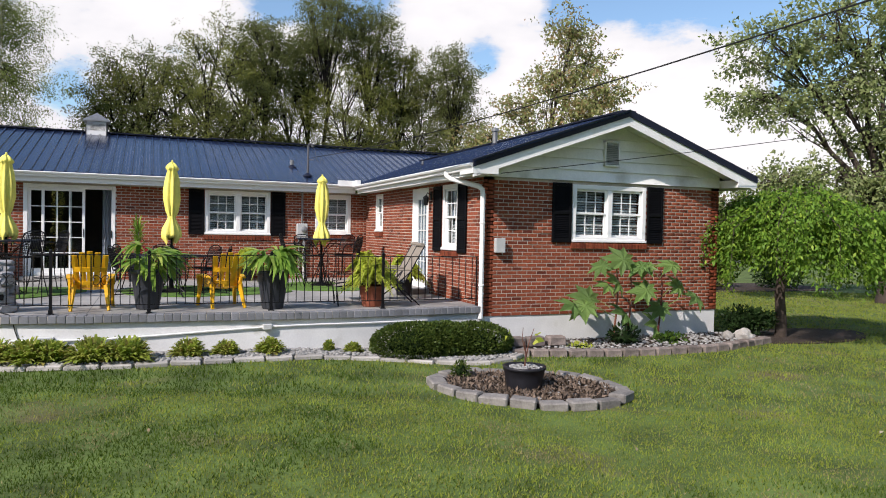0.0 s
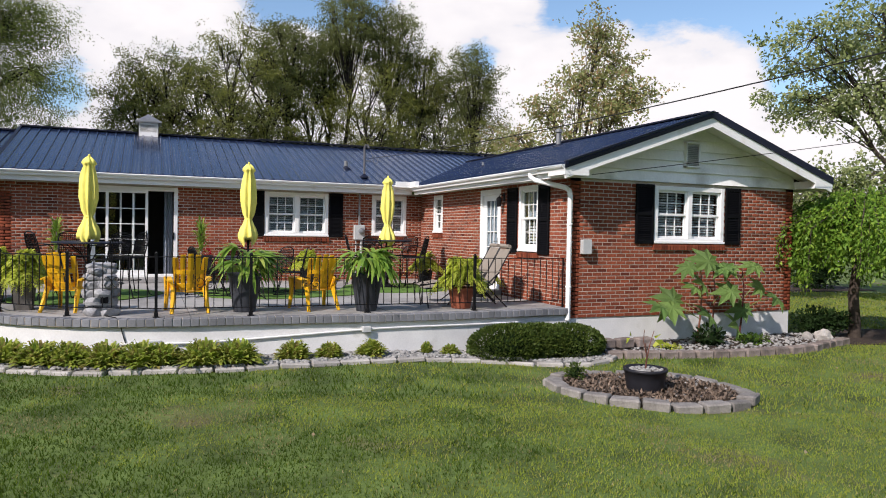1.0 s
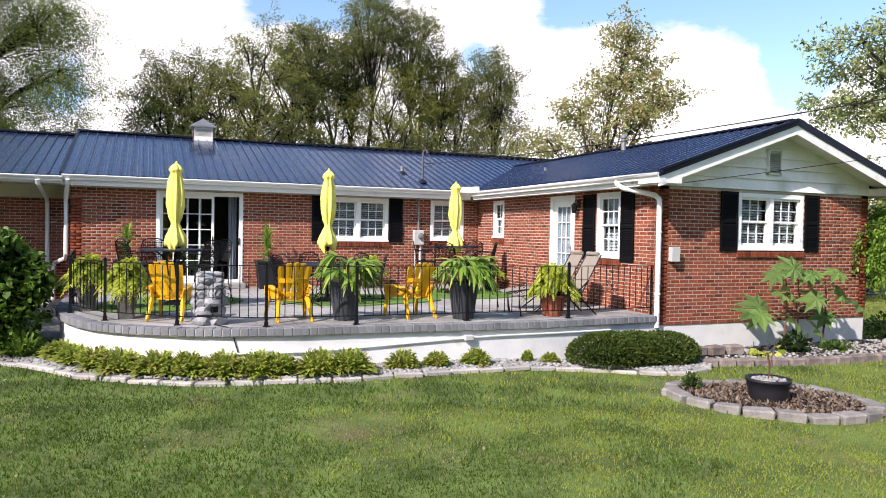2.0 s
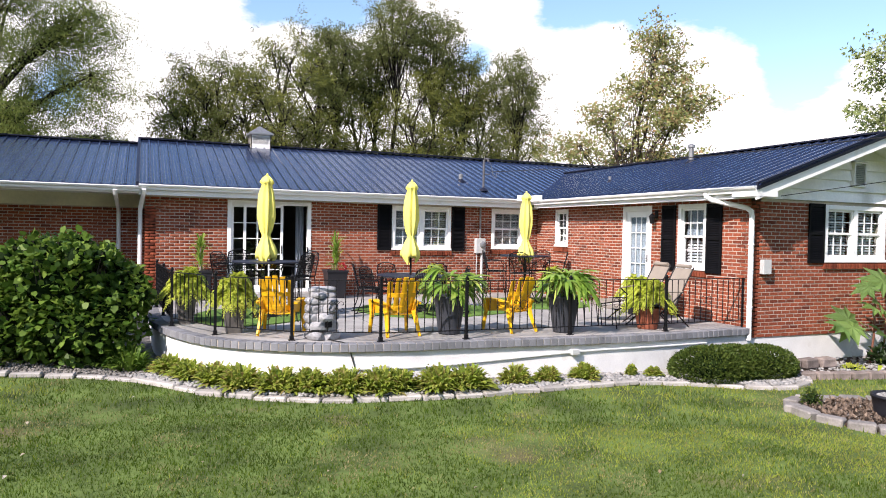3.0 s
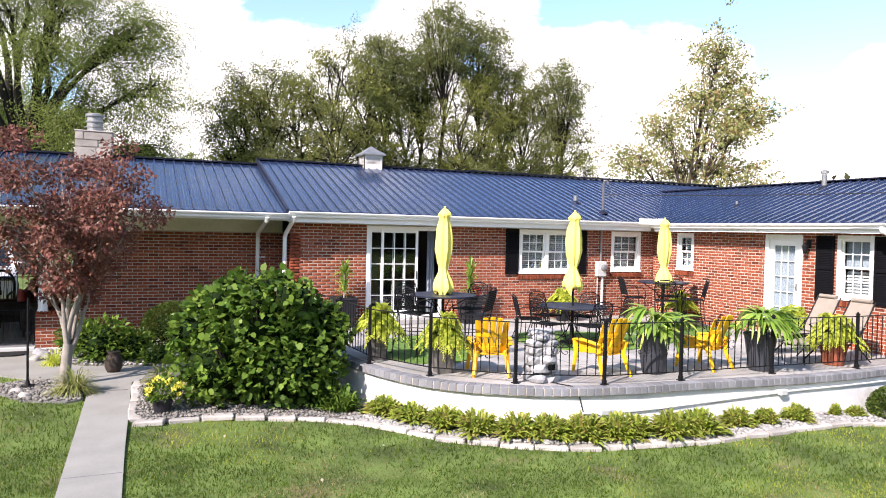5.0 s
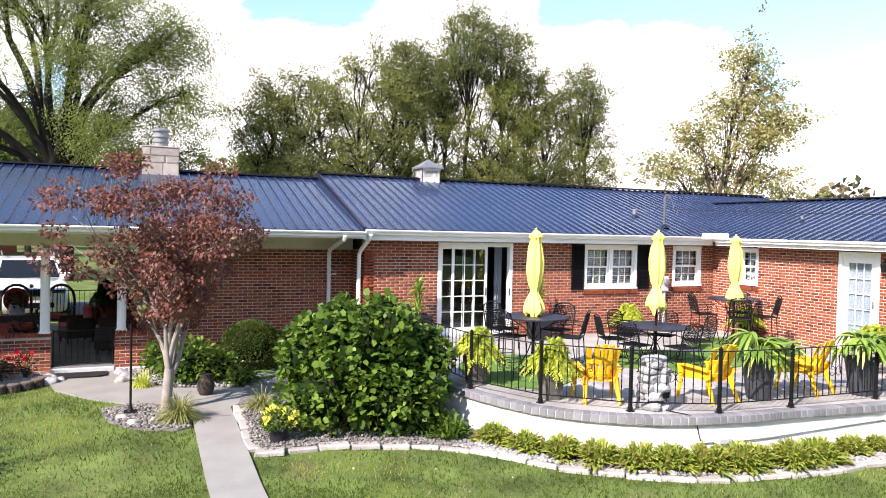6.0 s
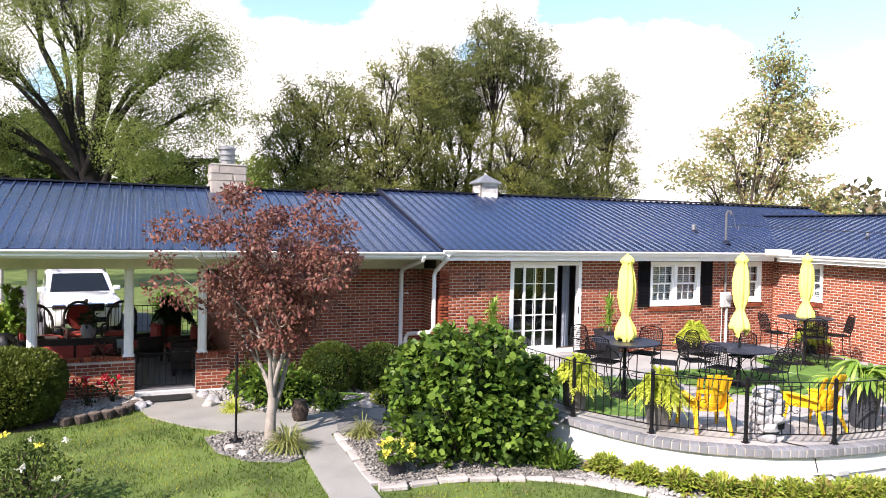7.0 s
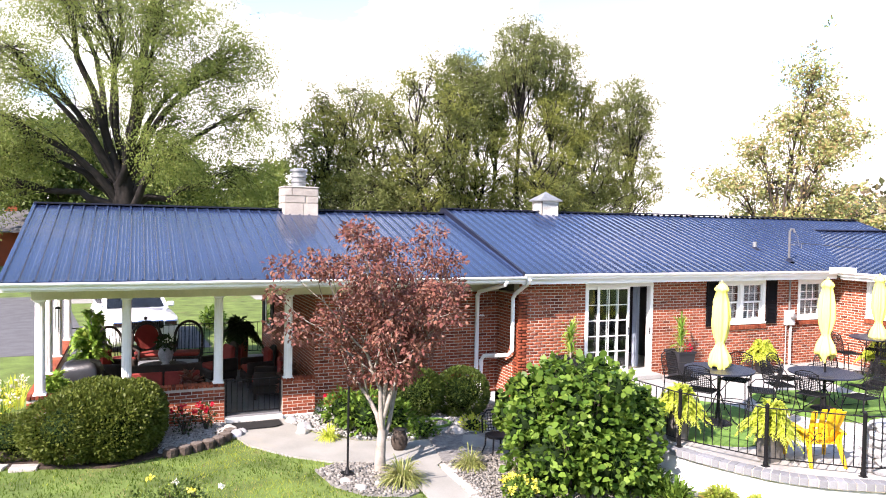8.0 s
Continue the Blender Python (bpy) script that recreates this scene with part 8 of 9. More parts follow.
for p, a in spots:
    o = new("block", rs.choice(RB_MES))
    o.parent = ringwall
    o.matrix_basis = pose(p[0], p[1], float(ground_z(*p)) - 0.02 + rs.uniform(-0.02, 0.015), rs.uniform(-4, 4), rs.uniform(-4, 4), math.degrees(a) + rs.uniform(-6, 6)) @ Matrix.Diagonal((gap / 0.345 * rs.uniform(0.9, 1.05), rs.uniform(0.85, 1.1), 1, 1))
t = planter("sapling_pot", (4.9, 8.22, -0.16), 0.31, 0.215, 0.265, "black plastic pot with a red-stemmed sapling in the round bed")
bm = bmesh.new()
tube(bm, [(0, 0, 0.27), (0.02, 0, 0.45), (0.0, 0.01, 0.62)], [0.012, 0.01, 0.006], 6)
tube(bm, [(0.02, 0, 0.42), (0.06, 0, 0.6), (0.14, 0.02, 0.78)], [0.009, 0.007, 0.004], 5)
tube(bm, [(0.0, 0, 0.5), (-0.04, 0.0, 0.66), (-0.03, 0.0, 0.8)], [0.009, 0.006, 0.004], 5)
part("stem", bm, M_MAPLE, t, "reddish branching stem")
c = np.array([[0.17, 0.02, 0.66], [0.17, 0.02, 0.64], [-0.22, 0.05, 0.72], [-0.25, 0.0, 0.7], [0.15, 0.0, 0.68]])
mesh_np("leaves", *leaves(c, 0.11, None, 1.0, 0.8), M_FERN, t)
gp = [(0.2 * math.cos(a), 0.2 * math.sin(a)) for a in np.linspace(0, 6.28, 13)[:-1]]
vv, ff = [], []
for i in range(70):
    a, r = RNG.uniform(0, 6.28), 0.22 * np.sqrt(RNG.uniform())
    v, f = ROCKS[i % 6]
    vv.append((v * 0.026 + np.array([r * np.cos(a), r * np.sin(a), 0.29]), f))
v, f = join_np(vv)
mesh_np("pebbles", v, f, M_GRAVEL, t)
shrub("small_plant", (4.36, 9.0), [(0, 0, 0.15, 0.13, 0.12, 0.14)], 240, 0.045, M_BOX, "small dark green plant in the round bed", "plant", flat=0.2, shell=0.4, twigs=4)

# ---- path, rocks and small things by the porch ----
PATH_POLY = [(-7.68, -3.0), (-7.08, -3.0), (-7.09, 12.6), (-7.05, 16.0), (-6.7, 16.35), (-5.5, 16.75), (-4.6, 16.9), (-4.6, 17.5), (-5.8, 17.45), (-7.0, 17.35), (-7.9, 17.7), (-8.5, 18.4), (-8.8, 19.2), (-8.86, 19.72), (-9.98, 19.72), (-9.98, 19.0), (-9.75, 18.1), (-9.2, 17.3), (-8.6, 16.75), (-8.1, 16.55), (-7.75, 16.3), (-7.66, 15.6), (-7.68, 12.8)]
sheet("path", PATH_POLY, 0.03, M_PATH, "pale concrete garden path leading to the porch gate", "path")
for y in np.arange(-2, 16.5, 1.25):
    bm = bmesh.new()
    bar(bm, (-7.66, y, float(ground_z(-7.4, y)) + 0.0335), (-7.1, y, float(ground_z(-7.4, y)) + 0.0335), 0.014, 0.01)
    part("joint", bm, M_JOINT, bpy.data.objects["path"])
wall_bed = [(-8.8, 19.75), (-8.75, 19.1), (-8.4, 18.45), (-7.85, 17.8), (-7.0, 17.45), (-5.8, 17.55), (-4.6, 17.6), (-4.05, 18.9), (-4.1, 19.75)]
sheet("bed_wall", wall_bed, 0.03, M_GRIT, "gravel bed along the brick wall", "garden bed")
pebbles("wall_gravel", wall_bed, 4200, 0.030, M_GRAVEL, "pale gravel along the brick wall", 0.03)
isle = [(-8.95, 16.45), (-8.85, 15.75), (-8.5, 15.25), (-7.9, 15.0), (-7.7, 15.1), (-7.74, 16.2), (-8.1, 16.5), (-8.55, 16.65)]
sheet("bed_isle", isle, 0.03, M_GRIT, "small gravel bed at the foot of the maple", "garden bed")
pebbles("isle_gravel", isle, 1100, 0.026, M_PEAGRAVEL, "grey pebbles at the foot of the maple", 0.03)
hedge_bed = [(-14.0, 19.6), (-13.9, 18.4), (-12.8, 18.0), (-11.9, 17.72), (-11.2, 18.0), (-10.4, 18.35), (-9.95, 18.9), (-9.98, 19.7)]
sheet("bed_hedge", hedge_bed, 0.03, M_SOIL, "dark bed with gravel in front of the porch", "garden bed")
pebbles("hedge_gravel", [(-11.2, 18.1), (-10.4, 18.4), (-9.98, 19.0), (-10.0, 19.7), (-11.2, 19.7)], 2000, 0.021, M_GRAVEL, "grey-white gravel below the porch wall", 0.03)


def rock(at, s, mat=None, label="rounded grey garden rock", squash=0.7, seed=0):
    bm = bmesh.new()
    bmesh.ops.create_icosphere(bm, subdivisions=3, radius=s)
    for v in bm.verts:
        v.co *= 1 + 0.35 * noise.noise(v.co * (1.6 / s) * 0.6 + Vector((seed * 3.7, 0, seed)))
        v.co.z *= squash
    ob = part("garden_rock", bm, mat or M_ROCK)
    ob.location = (at[0], at[1], float(ground_z(*at)) + s * 0.25)
    tagged(ob, label, "rock", "garden rocks")


for i, (x, y, s) in enumerate(((-5.95, 17.65, 0.16), (-8.62, 18.75, 0.15), (-8.72, 18.5, 0.13), (-9.92, 18.75, 0.15), (-9.95, 19.15, 0.13), (-9.75, 18.95, 0.1), (-8.5, 15.45, 0.1), (-8.2, 15.55, 0.08), (-8.65, 15.8, 0.09), (-6.5, 18.0, 0.1), (-5.2, 17.8, 0.08), (-8.75, 19.35, 0.12))):
    rock((x, y), s, M_ROCK if i % 2 else M_EDGE, "rounded rock beside the garden path", seed=i)
M_LOGEND = surface("grey_log_end", (0.12, 0.10, 0.085), 0.9, spread=0.4, scale=12, fine=60, bump=0.4)
for i, (x, y) in enumerate(((-11.02, 18.02), (-10.8, 18.08), (-10.6, 18.18), (-10.4, 18.26), (-10.22, 18.4), (-10.08, 18.6), (-9.98, 18.82))):
    o = thing("log_edging", (x, y, float(ground_z(x, y))), "short upright log edging the porch bed", "log", "log edging")
    bm = bmesh.new()
    lathe(bm, [(0.115, -0.05), (0.12, 0.05), (0.115, 0.12), (0.10, 0.135)], 12, wob=0.06)
    part("log", bm, M_BARK, o)
    bm = bmesh.new()
    lathe(bm, [(0.098, 0.13), (0.095, 0.142), (0.03, 0.144)], 12)
    part("cut_end", bm, M_LOGEND, o)

for i, (x, y) in enumerate(((-13.6, 18.3), (-13.15, 18.12))):
    o = new("edging_stone", EDGE_MES[i % 5])
    o.parent = edging
    o.matrix_basis = pose(x, y, float(ground_z(x, y)) - 0.02, 2, 1, -20 + 12 * i)
# shepherd's hook pole
hook = thing("garden_pole", (-8.53, 16.08, 0.1), "thin black metal garden pole on a square foot", "garden pole")
bm = bmesh.new()
box(bm, -0.1, 0.1, -0.1, 0.1, 0, 0.05, 0.01)
lathe(bm, [(0.05, 0.05), (0.03, 0.1), (0.02, 0.14)], 10)
part("foot", bm, M_IRON, hook)
bm = bmesh.new()
tube(bm, [(0, 0, 0.05), (0, 0, 1.35), (0.0, 0, 1.4)], 0.018, 8)
part("pole", bm, M_IRON, hook)
# urn, iron garden seat, hose, mat
urn = thing("clay_urn", (-7.35, 16.98, 0.1), "brown clay urn beside the maple", "urn")
bm = bmesh.new()
lathe(bm, [(0.09, 0), (0.14, 0.1), (0.15, 0.2), (0.11, 0.3), (0.09, 0.34), (0.12, 0.37), (0.1, 0.37)], 18)
part("body", bm, M_BARK, urn, smooth=True)
seat = thing("iron_garden_seat", (-5.85, 16.2, 0.05), "black cast iron garden seat beside the shrub", "garden seat")
bm = bmesh.new()
lathe(bm, [(0.2, 0.36), (0.21, 0.37), (0.21, 0.39), (0.19, 0.4)], 16)
part("seat", bm, M_IRON, seat)
bm = bmesh.new()
mesh_panel(bm, 0.36, 0.3, pose(0, 0.17, 0.42, -12, 0, 0), 7, 6, 0.007)
tube(bm, [(-0.2, 0.16, 0.4), (-0.2, 0.2, 0.66), (-0.08, 0.24, 0.76), (0.08, 0.24, 0.76), (0.2, 0.2, 0.66), (0.2, 0.16, 0.4)], 0.014, 6)
part("backrest", bm, M_IRON, seat)["kind"] = "stuff"
for sx in (-1, 1):
    for sy in (-1, 1):
        bm = bmesh.new()
        tube(bm, [(sx * 0.14, sy * 0.14, 0.37), (sx * 0.15, sy * 0.15, 0.18), (sx * 0.2, sy * 0.2, 0.0)], 0.014, 6)
        part("leg", bm, M_IRON, seat)
hose = thing("garden_hose", (-6.3, 18.15, 0.15), "coiled green garden hose on the gravel", "hose")
bm = bmesh.new()
tube(bm, [((0.42 + 0.02 * math.sin(k)) * math.cos(k * 0.35) * (1 + 0.1 * math.sin(k * 0.11)), 0.3 * math.sin(k * 0.35), 0.01 * (k // 18)) for k in range(72)], 0.011, 5)
part("coil", bm, M_TURF, hose)
mat_ob = thing("door_mat", (-9.42, 19.25, 0.135), "black rubber mat in front of the porch gate", "door mat", turn=0)
bm = bmesh.new()
prism(bm, [(-0.45, -0.14), (-0.3, -0.24), (0.3, -0.24), (0.45, -0.14), (0.45, 0.22), (-0.45, 0.22)], 0, 0.014)
part("pad", bm, M_RUBBER, mat_ob)
# flowers and small shrubs on the near lawn edge and beside the porch
rb = shrub("rose_bush", (-11.15, 14.3), [(0, 0, 0.42, 0.5, 0.5, 0.4), (0.35, -0.5, 0.4, 0.45, 0.4, 0.38), (-0.35, 0.2, 0.45, 0.4, 0.4, 0.36), (0.1, 0.1, 0.68, 0.3, 0.3, 0.22)], 2600, 0.055, M_BOX, "leggy rose bush with pale yellow blooms in the lawn", "flowering plant", flat=0.4, shell=0.35, core=False, twigs=9)
for i, (dx, dy, z) in enumerate(((-0.24, 0.42, 0.85), (0.04, 0.33, 0.80), (0.5, -0.52, 0.98), (0.2, -0.2, 0.86), (0.42, -0.7, 0.62), (0.05, -0.45, 0.70), (-0.4, -0.1, 0.74), (0.6, -0.3, 0.55))):
    pet = np.array([[dx, dy, z]]) + RNG.normal(size=(22, 3)) * np.array([0.02, 0.02, 0.012])
    mesh_np("flower", *leaves(pet, 0.036, None, 1.0, 0.9), M_WFLOWER if i % 3 else M_YFLOWER, rb)["kind"] = "stuff"
for i, (x, y) in enumerate(((-13.75, 19.9), (-13.85, 20.6), (-13.95, 21.3), (-13.8, 22.1), (-14.2, 20.2))):
    t = thing("iris_clump", (x, y, float(ground_z(x, y))), "upright green leaves with pale yellow flowers by the porch", "flowering plant", "porch flowers")
    straps(t, 0.02, 60, 0.3, 0.035, M_FERN if i % 2 else M_BUSH, 0.55, 0.4, "leaves", 0.12, (0.3, 1.0), 3)
    c, d = lump((0, 0, 0.55), (0.3, 0.25, 0.18), 12, 0.3)
    pet = np.repeat(c, 10, 0) + RNG.normal(size=(len(c) * 10, 3)) * 0.025
    mesh_np("bloom", *leaves(pet, 0.048, None, 1.0, 0.8), M_WFLOWER if i % 2 else M_YFLOWER, t)["kind"] = "stuff"
for x, y in ((-10.35, 19.3), (-10.75, 19.1), (-8.2, 18.9)):
    t = shrub("rose_bush", (x, y), [(0, 0, 0.28, 0.2, 0.18, 0.26)], 150, 0.06, M_DARKLEAF, "small rose bush with red blooms", "flowering plant", "rose bushes", flat=0.3, shell=0.2, core=False)
    c, d = lump((0, 0, 0.5), (0.22, 0.15, 0.14), 5, 0.4)
    pet = np.repeat(c, 14, 0) + RNG.normal(size=(len(c) * 14, 3)) * 0.018
    mesh_np("bloom", *leaves(pet, 0.05, None, 1.0, 0.9), M_RFLOWER, t)["kind"] = "stuff"

# ---- porch ----
# darker copy of the concrete: the porch roof's shade is in its colour
M_PORCHFLOOR = surface("dark_porch_concrete", (0.16, 0.16, 0.165), 0.7, spread=0.25, scale=1.5, fine=40, bump=0.1)
bx("porch_floor", M_PORCHFLOOR, None, -13.4, -8.2, 19.72, 26.3, -0.1, 0.22)
tagged(bpy.data.objects["porch_floor"], "concrete porch floor, coloured darker for the shade under the roof", "floor", kind="structure")
bx("porch_threshold", M_GREYBOX, None, -9.97, -8.86, 19.62, 19.76, 0.06, 0.19, 0.008)
tagged(bpy.data.objects["porch_threshold"], "grey-blue painted step at the porch gate", "step", kind="structure")
bx("ceiling_porch", M_SOFFIT, None, -13.4, -8.2, 19.86, 26.7, 2.86, 2.9)
tagged(bpy.data.objects["ceiling_porch"], "white boarded porch ceiling", "ceiling", kind="structure")
for nm, a in (("beam_front", (-13.25, -8.25, YL - 0.1, YL + 0.06)), ("beam_back", (-13.25, -8.2, 26.2, 26.36)), ("beam_end", (-13.25, -13.09, YL + 0.06, 26.2))):
    bx(nm, M_FRIEZE, None, *a, 2.58, 2.862)
    tagged(bpy.data.objects[nm], "cream painted porch beam on white columns", "beam", kind="structure")


def low_wall(name, origin, along, out, length, z0, z1, near):
    fr = wall_frame(origin, along, out)
    w = backing(name, fr, length, z0, z1 - 0.065, [], 0.2, M_MORTAR, "low red brick porch wall with a rowlock cap")
    LATE.append((w, length, z0, z1 - 0.065, [], near))
    n = int(length / 0.0677)
    for i in range(n):
        o = new("cap_brick", CAPB)
        o.parent = w
        o.location = (0.004 + i * length / n, 0, z1 - 0.062)
    return w


bm = bmesh.new()
box(bm, 0, 0.057, -0.02, 0.215, 0, 0.062, 0.004)
CAPB = bpy.data.meshes.new("cap_brick")
bm.to_mesh(CAPB)
bm.free()
CAPB.materials.append(M_BRICK)
low_wall("wall_porch_low", (-13.32, YL - 0.1), (1, 0), (0, -1), 13.32 - 9.98, 0.1, 0.88, (1.2, 3.4, 0.1, 0.9))
low_wall("wall_porch_pier", (-8.86, YL - 0.1), (1, 0), (0, -1), 0.66, 0.1, 0.90, (0, 1, 0.1, 0.9))
low_wall("wall_porch_left", (-13.32, 26.2), (0, -1), (-1, 0), 26.2 - YL - 0.1, 0.1, 0.88, (5, 7, 0.1, 0.9))
bx("foundation_porch_low", M_FOUND, None, -13.3, -9.98, YL - 0.085, YL + 0.1, -0.15, 0.1)
tagged(bpy.data.objects["foundation_porch_low"], "white painted footing of the porch wall", "foundation", kind="structure")
bx("foundation_pier", M_FOUND, None, -8.9, -8.2, YL - 0.13, YL + 0.1, -0.15, 0.16)
tagged(bpy.data.objects["foundation_pier"], "white painted footing of the porch pier", "foundation", kind="structure")


def column():
    c = thing("porch_column", (0, 0, 0), "round white painted porch column", "column", "porch columns")
    bm = bmesh.new()
    seg, rings = 24, []
    for z, r in ((0.02, 0.088), (0.6, 0.086), (1.1, 0.084), (1.67, 0.08)):
        rings.append([bm.verts.new((r * (1 - 0.05 * (k % 2)) * math.cos(2 * math.pi * k / seg), r * (1 - 0.05 * (k % 2)) * math.sin(2 * math.pi * k / seg), z)) for k in range(seg)])
    for a, b in zip(rings, rings[1:]):
        for k in range(seg):
            bm.faces.new((a[k], a[(k + 1) % seg], b[(k + 1) % seg], b[k]))
    part("shaft", bm, M_WHITE, c)
    bm = bmesh.new()
    box(bm, -0.105, 0.105, -0.105, 0.105, 0, 0.025, 0.004)
    lathe(bm, [(0.1, 0.025), (0.102, 0.035), (0.09, 0.05)], 20)
    part("base", bm, M_WHITE, c)
    bm = bmesh.new()
    lathe(bm, [(0.08, 1.65), (0.092, 1.665), (0.092, 1.675)], 20)
    box(bm, -0.095, 0.095, -0.095, 0.095, 1.675, 1.70, 0.003)
    part("capital", bm, M_WHITE, c)
    return c


col = column()
col.matrix_basis = pose(-13.12, YL, 0.88)
for x, y in ((-11.72, YL), (-10.09, YL), (-8.74, YL), (-13.2, 21.7), (-13.2, 23.7), (-13.2, 26.1)):
    tall = y > 26.2
    m = pose(x, y, 0.22 if tall else 0.88)
    copy_thing(col, m @ Matrix.Diagonal((1, 1, 2.36 / 1.7, 1)) if tall else m)

gate = thing("iron_gate", (-9.42, YL - 0.03, 0.22), "black iron bar gate at the porch opening, closed", "gate")
for x in (-0.52, 0.52):
    bx("stile", M_IRON, gate, x - 0.013, x + 0.013, -0.013, 0.013, 0.0, 0.72)
for z in (0.05, 0.68):
    bx("rail", M_IRON, gate, -0.507, 0.507, -0.01, 0.01, z, z + 0.022)
for i in range(9):
    x = -0.42 + i * 0.105
    bx("bar", M_IRON, gate, x - 0.006, x + 0.006, -0.006, 0.006, 0.07, 0.68)


def wicker_chair(name, label, wide, arch=False):
    c = thing(name, (0, 0, 0), label, "wicker seat", "porch seats")
    w = wide / 2
    bx("frame", M_WICKER, c, -w, w, -0.3, 0.34, 0.12, 0.34, 0.03)
    bm = bmesh.new()
    rows = []
    for k in range(6):
        s = k / 5
        z = 0.34 + 0.58 * s
        ww = w * (1 - 0.25 * s * s if arch else 1 - 0.03 * s)
        rows.append([(ww * u, -0.3 - 0.12 * s + 0.1 * abs(u) ** 3 * (1 if not arch else 0.6), z - (0.12 * u * u * s if arch else 0)) for u in (-1, -0.6, -0.2, 0.2, 0.6, 1)])
    slab_poly(bm, rows, 0.05)
    part("backrest", bm, M_WICKER, c)
    for s in (-1, 1):
        bm = bmesh.new()
        box(bm, s * w - 0.05, s * w + 0.05, -0.3, 0.32, 0.3, 0.6, 0.03)
        part("armrest", bm, M_WICKER, c)
        for y in (-0.26, 0.28):
            bm = bmesh.new()
            tube(bm, [(s * (w - 0.06), y, 0.14), (s * (w - 0.05), y, 0)], 0.025, 6)
            part("leg", bm, M_WICKER, c)
    for k in range(2 if wide > 1 else 1):
        half = (2 * w - 0.1) / (2 if wide > 1 else 1)
        bx("back_panel", M_CUSHION, c, -w + 0.06 + k * half, -w + 0.02 + (k + 1) * half, -0.475, -0.425, 0.36, 0.80, 0.02, "dark red padded outer back")
    bx("seat_cushion", M_CUSHION, c, -w + 0.06, w - 0.06, -0.24, 0.34, 0.345, 0.47, 0.04, "dark red seat cushion")
    bm = bmesh.new()
    box(bm, -w + 0.08, w - 0.08, -0.3, -0.18, 0.46, 0.86, 0.05)
    part("back_cushion", bm, M_CUSHION, c, "dark red back cushion")
    return c


ws = wicker_chair("wicker_sofa", "dark wicker sofa with red cushions on the porch", 1.5)
ws.matrix_basis = pose(-11.05, 20.95, 0.22, 0, 0, 0)
wc = wicker_chair("wicker_chair", "dark wicker armchair with red cushions on the porch", 0.66, True)
wc.matrix_basis = pose(-12.0, 23.0, 0.22, 0, 0, 245)
copy_thing(wc, pose(-9.75, 22.9, 0.22, 0, 0, 110))
copy_thing(wc, pose(-8.95, 22.3, 0.22, 0, 0, 95))
copy_thing(wc, pose(-8.9, 21.1, 0.22, 0, 0, 80))


def oval_chair(name, label, cushioned):
    """A high-backed porch chair with a round-headed frame."""
    c = thing(name, (0, 0, 0), label, "chair", "round-backed porch chairs")
    bm = bmesh.new()
    head = [(0.34 * math.cos(a), -0.26 - 0.1 * math.sin(max(0, a if a < 1.57 else 3.14 - a)), 0.78 + 0.40 * math.sin(a)) for a in [math.pi * k / 12 for k in range(13)]]
    tube(bm, [(0.34, -0.2, 0.3)] + head + [(-0.34, -0.2, 0.3)], 0.035, 8)
    part("back_frame", bm, M_WICKER, c)
    if cushioned:
        bm = bmesh.new()
        ring_ = [bm.verts.new((0.29 * math.cos(2 * math.pi * k / 20), -0.29, 0.80 + 0.32 * math.sin(2 * math.pi * k / 20))) for k in range(20)]
        bm.faces.new(ring_)
        bmesh.ops.solidify(bm, geom=bm.faces[:], thickness=0.08)
        part("back_cushion", bm, M_CUSHION, c, "dark red oval back cushion")
    else:
        for k in range(7):
            x = -0.27 + 0.09 * k
            bm = bmesh.new()
            tube(bm, [(x, -0.22, 0.42), (x, -0.33, 0.78 + 0.38 * math.sqrt(max(0.0, 1 - (x / 0.34) ** 2)))], 0.009, 5)
            part("back_bar", bm, M_IRON, c)
    bx("seat_frame", M_WICKER, c, -0.34, 0.34, -0.22, 0.36, 0.30, 0.37, 0.02)
    bx("seat_cushion", M_CUSHION, c, -0.31, 0.31, -0.2, 0.35, 0.372, 0.46, 0.035, "dark red seat cushion")
    for sx in (-1, 1):
        bm = bmesh.new()
        tube(bm, [(sx * 0.34, -0.2, 0.62), (sx * 0.38, 0.1, 0.64), (sx * 0.38, 0.34, 0.58), (sx * 0.35, 0.34, 0.34)], 0.03, 7)
        part("armrest", bm, M_WICKER, c)
        for y in (-0.2, 0.33):
            bm = bmesh.new()
            tube(bm, [(sx * 0.32, y, 0.31), (sx * 0.33, y, 0.0)], 0.024, 6)
            part("leg", bm, M_WICKER, c)
    return c


oc = oval_chair("oval_back_chair", "dark wicker chair with a red oval back cushion", True)
oc.matrix_basis = pose(-11.3, 24.9, 0.22, 0, 0, 184)
ac = oval_chair("arched_chair", "black iron chair with a round arched back", False)
ac.matrix_basis = pose(-10.35, 24.8, 0.22, 0, 0, 170)
copy_thing(ac, pose(-12.0, 24.3, 0.22, 0, 0, 215))
# covered grill
gr = thing("covered_grill", (-12.55, 21.35, 0.22), "grill under a slack black vinyl cover on the porch", "grill", turn=-12)
bm = bmesh.new()
rings = []
for z, kx, ky in ((0.0, 0.40, 0.30), (0.25, 0.39, 0.29), (0.55, 0.37, 0.27), (0.8, 0.36, 0.26), (0.92, 0.31, 0.2), (0.96, 0.15, 0.1)):
    rings.append([bm.verts.new((kx * q * (abs(math.cos(a)) ** 0.4) * (1 if math.cos(a) > 0 else -1), ky * q * (abs(math.sin(a)) ** 0.4) * (1 if math.sin(a) > 0 else -1), z + 0.02 * math.sin(3 * a + 5 * z))) for a in [2 * math.pi * k / 40 for k in range(40)] for q in [1 + 0.05 * math.sin(9 * a + 4 * z) * (1 - z)]])
